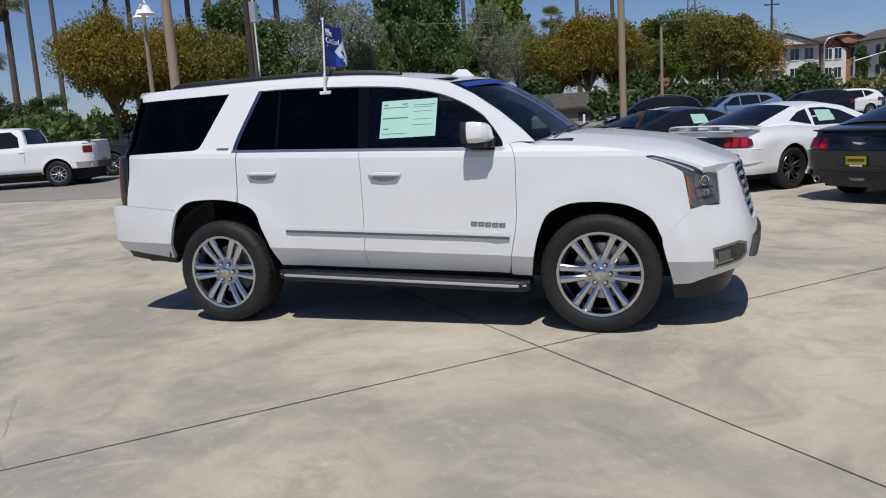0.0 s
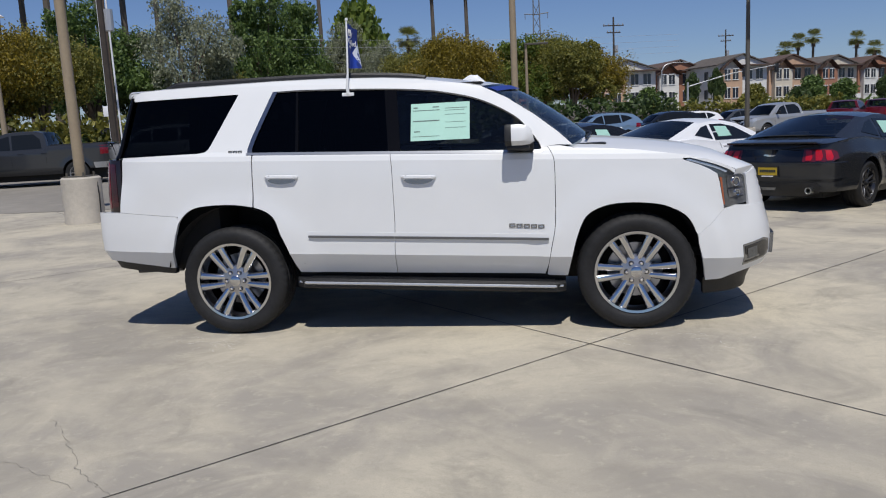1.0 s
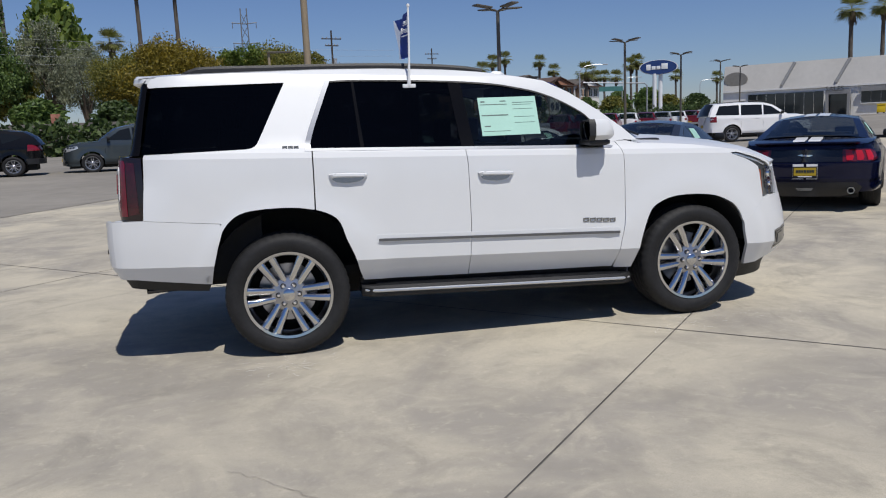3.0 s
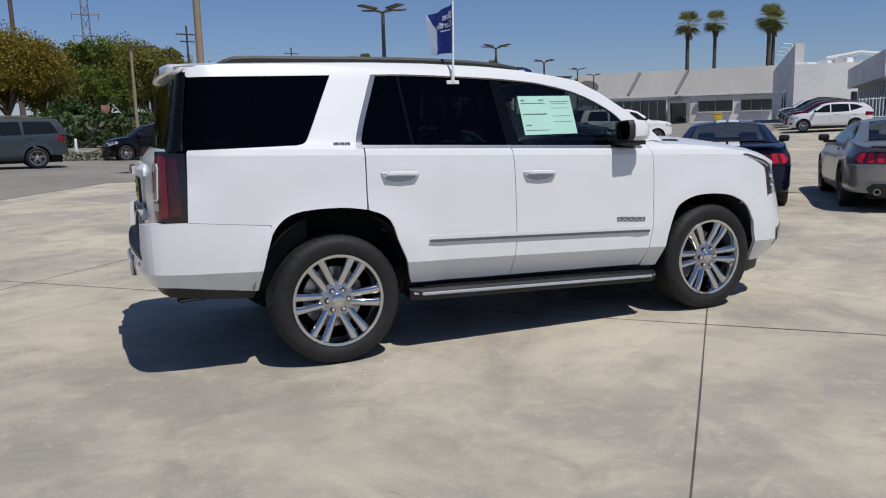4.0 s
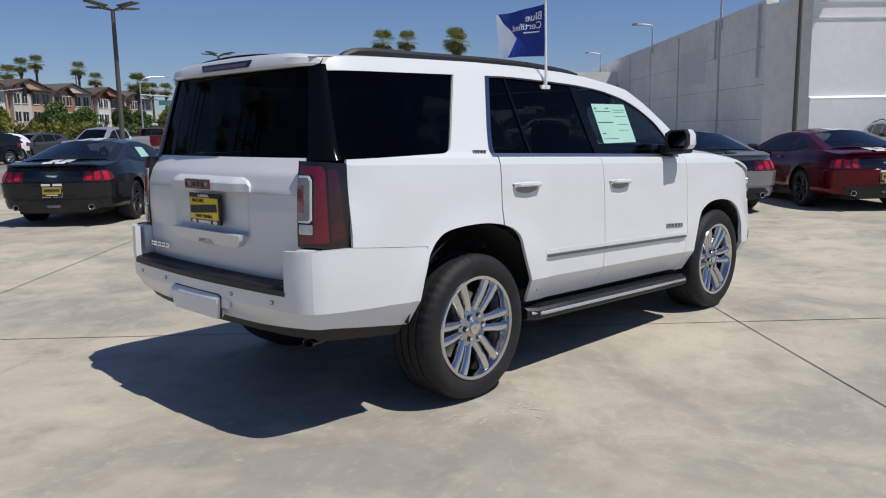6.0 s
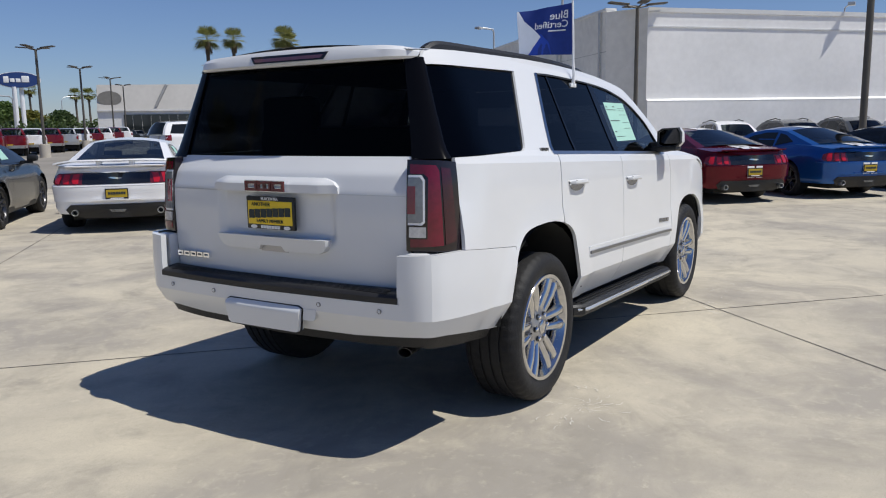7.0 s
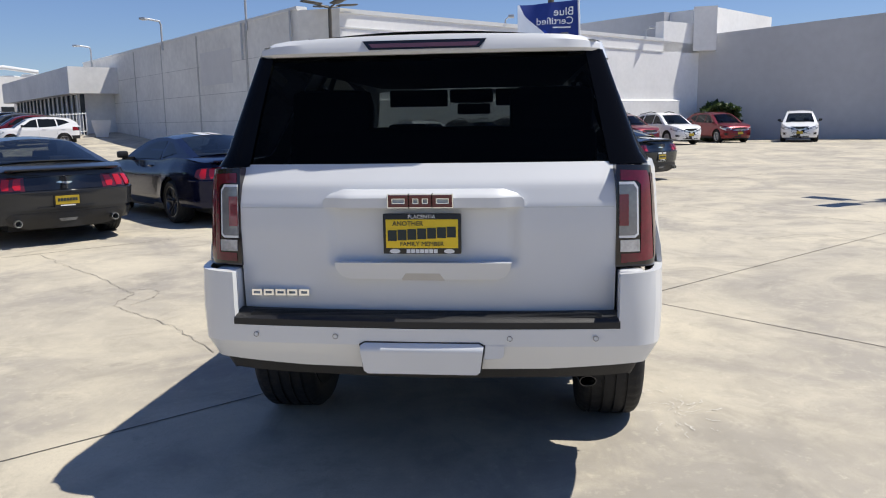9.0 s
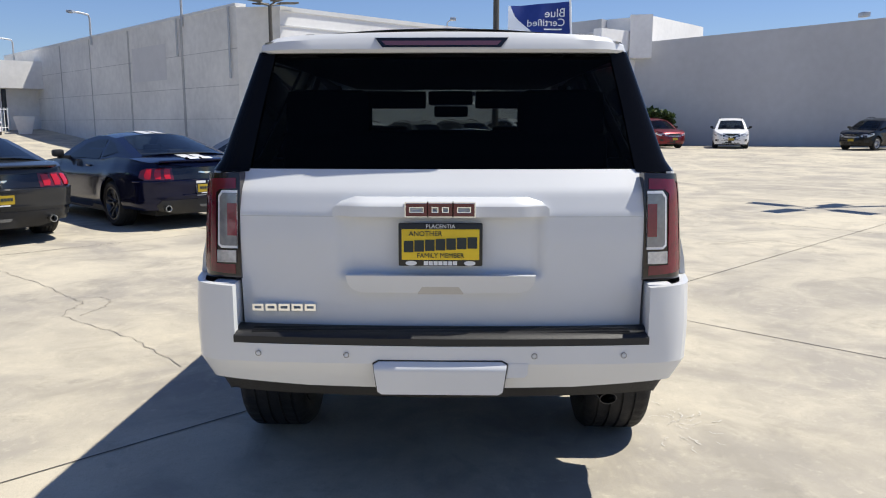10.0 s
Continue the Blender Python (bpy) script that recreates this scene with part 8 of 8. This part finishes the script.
for x, y, h, leaf, sq in ((16, 118, 6.0, "green", 0.9), (23, 122, 8.0, "dark", 0.42), (27, 123, 8.5, "dark", 0.4), (34, 128, 6.0, "olive", 0.9), (44, 132, 7.0, "green", 0.9), (52, 141, 6.5, "green", 1.0), (62, 148, 7.0, "dark", 0.8), (70, 158, 6.5, "green", 1.0), (82, 166, 8.0, "green", 1.0), (40, 126, 5.0, "dark", 1.1), (96, 178, 9.0, "green", 1.2), (106, 172, 7.0, "dark", 1.3), (68, 140, 6.0, "olive", 1.3), (90, 158, 6.5, "olive", 1.4)):
    tree_at(P_SMALL, x, y, h, (x * 37) % 360, leaf, sq)


def shrub(x, y, w, d, h, leaf, label, seed, n=2200, group="hedges", size=0.16):
    rng = np.random.default_rng(seed)
    p = rng.random((n, 3)) * np.array([w, d, h]) - np.array([w / 2, d / 2, 0])
    top = h * (0.72 + 0.28 * np.sin(p[:, 0] * 2.3 + seed) * np.cos(p[:, 1] * 1.9))
    p[:, 2] = np.minimum(p[:, 2], top)
    me = leaves_mesh("shrub", p, size * (0.7 + 0.6 * rng.random(n)), rng)
    me.materials.append(LEAF[leaf])
    o = new("shrub", me)
    o.matrix_basis = pose(x, y, rise(x, y))
    return tagged(o, label, "shrub", group)


shrub(40.2, -11.3, 2.2, 1.6, 2.3, "dark", "tall dark green shrub against the grey wall", 5, 3200, size=0.2)
shrub(-1.6, 33.6, 5.5, 0.8, 0.75, "grey", "low pale flowering hedge behind slim bollards", 9, 2600, size=0.07)
# the last two are added to block bright horizon gaps where dark roofs belong
for k, (x, y, w, h) in enumerate(((-40, 52, 20, 2.4), (-20, 60, 18, 3.0), (2, 66, 20, 3.7), (22, 84, 20, 3.4), (46, 112, 22, 3.0), (70, 135, 26, 4.0), (92, 152, 22, 5.0), (60, 128, 20, 3.0), (-37, 51, 26, 4.2), (-50, 42, 18, 3.6))):
    shrub(x, y, w, 2.5, h, ("dark", "dark", "dark", "olive", "green")[k % 5], "dense green hedge along the street", 30 + k, 2600, size=0.32)


def palm_proto(seed, H, fan=True):
    rng = random.Random(seed)
    t = thing("palm_tree")
    bm = bmesh.new()
    lean = rng.uniform(-0.02, 0.02)
    tube(bm, [(lean * z, 0, z) for z in (0, H * 0.3, H * 0.6, H * 0.88, H)], [0.42, 0.34, 0.30, 0.27, 0.33], 9)
    part("trunk", bm, PALM_BARK, t)
    v, f = [], []
    for k in range(54):
        a = rng.uniform(0, 2 * math.pi)
        e = rng.uniform(-0.75, 1.35)
        L = rng.uniform(1.7, 2.35)
        d0 = Vector((math.cos(a) * math.cos(e), math.sin(a) * math.cos(e), math.sin(e)))
        base = Vector((lean * H, 0, H + 0.1))
        tip = base + d0 * L + Vector((0, 0, -0.35))
        side = d0.cross(Vector((0, 0, 1))).normalized()
        upv = side.cross(d0).normalized()
        for j in range(9):  # folded fan of narrow blades
            b = (j - 4) / 4 * 1.15
            bd = (d0 * math.cos(b) + side * math.sin(b)).normalized()
            p0 = base + d0 * L * 0.45
            p1 = p0 + bd * L * 0.42
            p2 = p1 + bd * L * 0.28 + Vector((0, 0, -0.22))
            w = upv.cross(bd).normalized() * 0.075
            i = len(v)
            v += [tuple(p0), tuple(p1 - w), tuple(p2), tuple(p1 + w)]
            f.append((i, i + 1, i + 2, i + 3))
        i = len(v)
        w = side * 0.03
        v += [tuple(base - w), tuple(base + w), tuple(base + d0 * L * 0.5)]
        f.append((i, i + 1, i + 2))
    me = bpy.data.meshes.new("crown")
    me.from_pydata(v, [], f)
    me.materials.append(LEAF["palm"])
    o = new("crown", me)
    o.parent = t
    v, f = [], []
    for k in range(70):
        a, z = rng.uniform(0, 2 * math.pi), H - rng.uniform(0.2, 1.5)
        r = rng.uniform(0.25, 0.65)
        p0, p1 = Vector((0.25 * math.cos(a), 0.25 * math.sin(a), z + 0.5)), Vector((r * math.cos(a), r * math.sin(a), z - 0.6))
        w = Vector((-math.sin(a), math.cos(a), 0)) * 0.10
        i = len(v)
        v += [tuple(p0), tuple(p1 - w), tuple(p1 + w)]
        f.append((i, i + 1, i + 2))
    me = bpy.data.meshes.new("skirt")
    me.from_pydata(v, [], f)
    me.materials.append(DRY)
    o = new("skirt", me)
    o.parent = t
    return t


PALM = palm_proto(4, 20.0)
PALM_USED = []


def palm(x, y, h, s=1.0, yaw=0):
    m = pose(x, y, rise(x, y) - 0.05, 0, 0, yaw)
    t = PALM if not PALM_USED else copy_thing(PALM, m)
    PALM_USED.append(1)
    t.matrix_basis = m
    t.scale = (s, s, h / 20.0)
    for o in t.children:
        if not o.name.startswith("trunk"):
            k = s / (h / 20.0)
            o.scale = (1, 1, k)
            o.location = (0, 0, 20.0 * (1 - k))
    return tagged(t, "tall slender fan palm with a ragged crown", "palm tree", "fan palms")


for hd, ds, h in ((136.9, 110, 18.5), (135.6, 150, 33), (134.2, 150, 34), (138.5, 100, 11), (131.0, 130, 24), (129.6, 130, 24.5), (127.3, 110, 22.0), (125.8, 112, 22), (124.4, 105, 30), (123.4, 108, 31), (121.4, 105, 31), (119.8, 110, 32), (117.6, 140, 32), (112.8, 118, 32), (111.4, 120, 32), (110.0, 120, 33), (106.6, 150, 36), (100.4, 160, 19), (98.6, 150, 28.2), (96.2, 150, 28.4)):
    x, y = from_eye(hd, ds)
    palm(x, y, h, 1.25, hd * 7)
for x, y, h, s in ((122.8, 139.1, 22.2, 1.55), (131.6, 140.1, 23.0, 1.45), (133.1, 125.3, 22.2, 1.55), (136.0, 126.9, 21.6, 1.45)):
    palm(x, y, h, s, x * 3)
for hd, ds, h in ((74.2, 230, 20), (73.4, 232, 22), (72.5, 235, 23), (70.0, 240, 22), (69.0, 245, 19.5), (66.6, 260, 17), (66.0, 265, 18), (65.4, 265, 18), (64.6, 250, 17), (63.6, 230, 19), (63.2, 232, 20), (60.5, 280, 18), (57.8, 290, 17), (57.0, 290, 17), (56.2, 290, 17)):
    x, y = from_eye(hd, ds, 0.0, -6.4)
    palm(x, y, h - 2.8, 1.15, hd * 11)
for hd, ds, h in ((66.8, 180, 12),):
    x, y = from_eye(hd, ds, 0.0, -6.4)
    palm(x, y, h, 1.2, hd * 5)

# wooden poles among the trees
utility_pole(-26.6, 40.0, 14.5, 60)
o = thing("conduit_pole", pose(-28.5, 43.5, rise(-28, 43)), "dark wooden pole with white conduits and a meter box", "pole")
part("pole", tube(bmesh.new(), [(0, 0, 0), (0, 0, 14)], [0.20, 0.14], 8), WOOD, o)
for dx in (-0.35, 0.42):
    part("conduit", tube(bmesh.new(), [(dx, -0.1, 0.5), (dx * 0.8, -0.1, 13)], 0.06, 6), WHITE_PLASTIC, o)
part("meter_box", boxed(-0.6, -0.35, 3.0, -0.15, -0.1, 3.7, bevel=0.03), WHITE_PLASTIC, o)
hl_ = thing("side_lamp", pose(-0.6, 46.0, rise(-0.6, 46.0)), "tan pole lamp with one long flat head", "street lamp")
part("pole", tube(bmesh.new(), [(0, 0, 0), (0, 0, 6.4)], [0.11, 0.085], 10), TAN_POLE, hl_)
part("head", boxed(-0.1, -0.22, 6.36, 1.45, 0.22, 6.46, bevel=0.03), POLE, hl_)

# ---- window flag ----
flag = thing("window_flag", pose(-0.562, -0.735, 0.012), "blue and white window flag on a white clip-on stick", "flag")
part("clip", boxed(-0.045, -0.012, 1.725, 0.045, 0.016, 1.750, bevel=0.004), WHITE_PLASTIC, flag)
part("clip_neck", tube(bmesh.new(), [(0, -0.004, 1.74), (0, -0.012, 1.80), (0.006, -0.005, 1.88)], [0.014, 0.010, 0.008], 8), WHITE_PLASTIC, flag)
part("stick", tube(bmesh.new(), [(0.004, -0.006, 1.80), (0.012, 0.0, 2.0), (0.02, 0.01, 2.275)], [0.0075, 0.007, 0.0065], 8), WHITE_PLASTIC, flag)
part("tip", turned([(0, 0), (0.011, 0.003), (0.011, 0.016), (0, 0.022)], 10, "z"), WHITE_PLASTIC, flag).location = (0.02, 0.01, 2.265)
FL, FT, FB = 0.375, 2.25, 1.93


def cloth(u, w, d=0.0):
    """Cloth point at u along the fly, w down the hoist."""
    ripple = 0.016 * math.sin(u * 9.5 + 0.6) * u + 0.014 * math.sin(u * 5 + w * 3) * u
    return (0.006 + 0.014 * (1 - w) + ripple * 1.6 + d, 0.006 + u * FL, FT - w * (FT - FB) - 0.03 * u * (1 - w) + 0.018 * u * w)


bm = bmesh.new()
grid(bm, [[cloth(u, w) for w in np.linspace(0, 1, 11)] for u in np.linspace(0, 1, 19)])
part("cloth", bm, FLAG_BLUE, flag)
for side in (-0.0018, 0.0018):
    bm = bmesh.new()
    rows = []
    for w in np.linspace(0.0, 1.0, 14):
        e = float(np.interp(w, [0, 0.25, 0.5, 0.62, 0.85, 1.0], [0.97, 0.88, 0.66, 0.56, 0.76, 0.86]))
        rows.append([cloth(e + (1.0 - e) * k / 3, w, side) for k in range(4)])
    grid(bm, rows)
    part("white_wave", bm, FLAG_WHITE, flag)
    bm = bmesh.new()
    rows = []
    for w in np.linspace(0.55, 1.0, 9):
        e0 = float(np.interp(w, [0.55, 0.75, 1.0], [0.56, 0.40, 0.36]))
        e1 = float(np.interp(w, [0.55, 0.62, 0.85, 1.0], [0.60, 0.56, 0.76, 0.86]))
        rows.append([cloth(e0 + (e1 - e0) * k / 3, w, side * 0.7) for k in range(4)])
    grid(bm, rows)
    part("light_wave", bm, mat("flag_mid_blue", (0.014, 0.06, 0.42), 0.75, var=0.1), flag)
for words, z, sz in (("Blue", 2.185, 0.072), ("Certified", 2.128, 0.064)):
    me = text_mesh(words, sz, PRINT_WHITE, 0.0035)
    xs_ = [v.co.x for v in me.vertices]
    ob = new("lettering", me)
    ob.parent = flag
    me_w = max(xs_) - min(xs_)
    for v in me.vertices:
        u = (0.035 + (v.co.x - min(xs_))) / FL
        wv = (FT - (z + v.co.y)) / (FT - FB)
        c = cloth(u, wv, -v.co.z)
        v.co = Vector(c)
part("small_print", panel([(0.05, 2.092), (0.16, 2.092), (0.16, 2.084), (0.05, 2.084)], lambda u, z, d: cloth(u / FL, (FT - z) / (FT - FB), -0.003 + d), 0.04, 0.006), PRINT_WHITE, flag)

# ---- marks on the slab ----
CRACK = mat("crack", (0.26, 0.236, 0.20), 0.95, var=0.2)
CHALK = mat("chalky_scuff", (0.64, 0.615, 0.56), 0.9, var=0.1, scale=30)


def streak(pts, w, material, name, seed, jig=0.05):
    rng = random.Random(seed)
    q = curve([(x, y) for x, y in pts], 10)
    q = [(x + rng.uniform(-jig, jig) * 0.5, y + rng.uniform(-jig, jig) * 0.5) for x, y in q]
    bm = bmesh.new()
    rows = []
    for i, (x, y) in enumerate(q):
        d = Vector(q[min(i + 1, len(q) - 1)]) - Vector(q[max(i - 1, 0)])
        n = Vector((-d.y, d.x)).normalized() * w * rng.uniform(0.4, 1.1)
        z = rise(x, y) + 0.0045
        rows.append([(x - n.x, y - n.y, z), (x + n.x, y + n.y, z)])
    grid(bm, rows)
    bmesh.ops.recalc_face_normals(bm, faces=bm.faces[:])
    o = new(name, finish(bm, name, material))
    o.parent = ground
    return o


streak([(3.3, 5.6), (2.53, 4.75), (1.9, 4.0), (1.3, 3.39), (1.1, 3.2), (0.66, 3.12), (0.1, 2.4), (-0.6, 1.72)], 0.0042, CRACK, "crack", 1)
streak([(1.3, 3.39), (1.32, 3.1), (1.05, 2.95), (0.66, 3.0)], 0.0038, CRACK, "crack", 2, 0.03)
streak([(-0.98, -3.55), (-1.25, -3.35), (-1.55, -3.0), (-1.85, -2.7)], 0.0016, CRACK, "crack", 3, 0.03)
streak([(-2.2, -3.2), (-1.7, -3.25), (-1.2, -3.5)], 0.0016, CRACK, "crack", 4, 0.03)
rng_ = random.Random(77)
for cx, cy, n in ((-1.50, -1.20, 46), (1.28, -1.22, 26), (1.95, -1.25, 10)):
    for k in range(n):
        a, r = rng_.uniform(0, 2 * math.pi), rng_.uniform(0.0, 0.24)
        x, y = cx + r * 1.5 * math.cos(a), cy + r * 0.8 * math.sin(a)
        b, L = a + rng_.uniform(-0.5, 0.5), rng_.uniform(0.015, 0.075)
        streak([(x, y), (x + 0.5 * L * math.cos(b), y + 0.5 * L * math.sin(b)), (x + L * math.cos(b + 0.4), y + L * math.sin(b + 0.4))], rng_.uniform(0.0008, 0.003), CHALK, "scuff", k, 0.004)
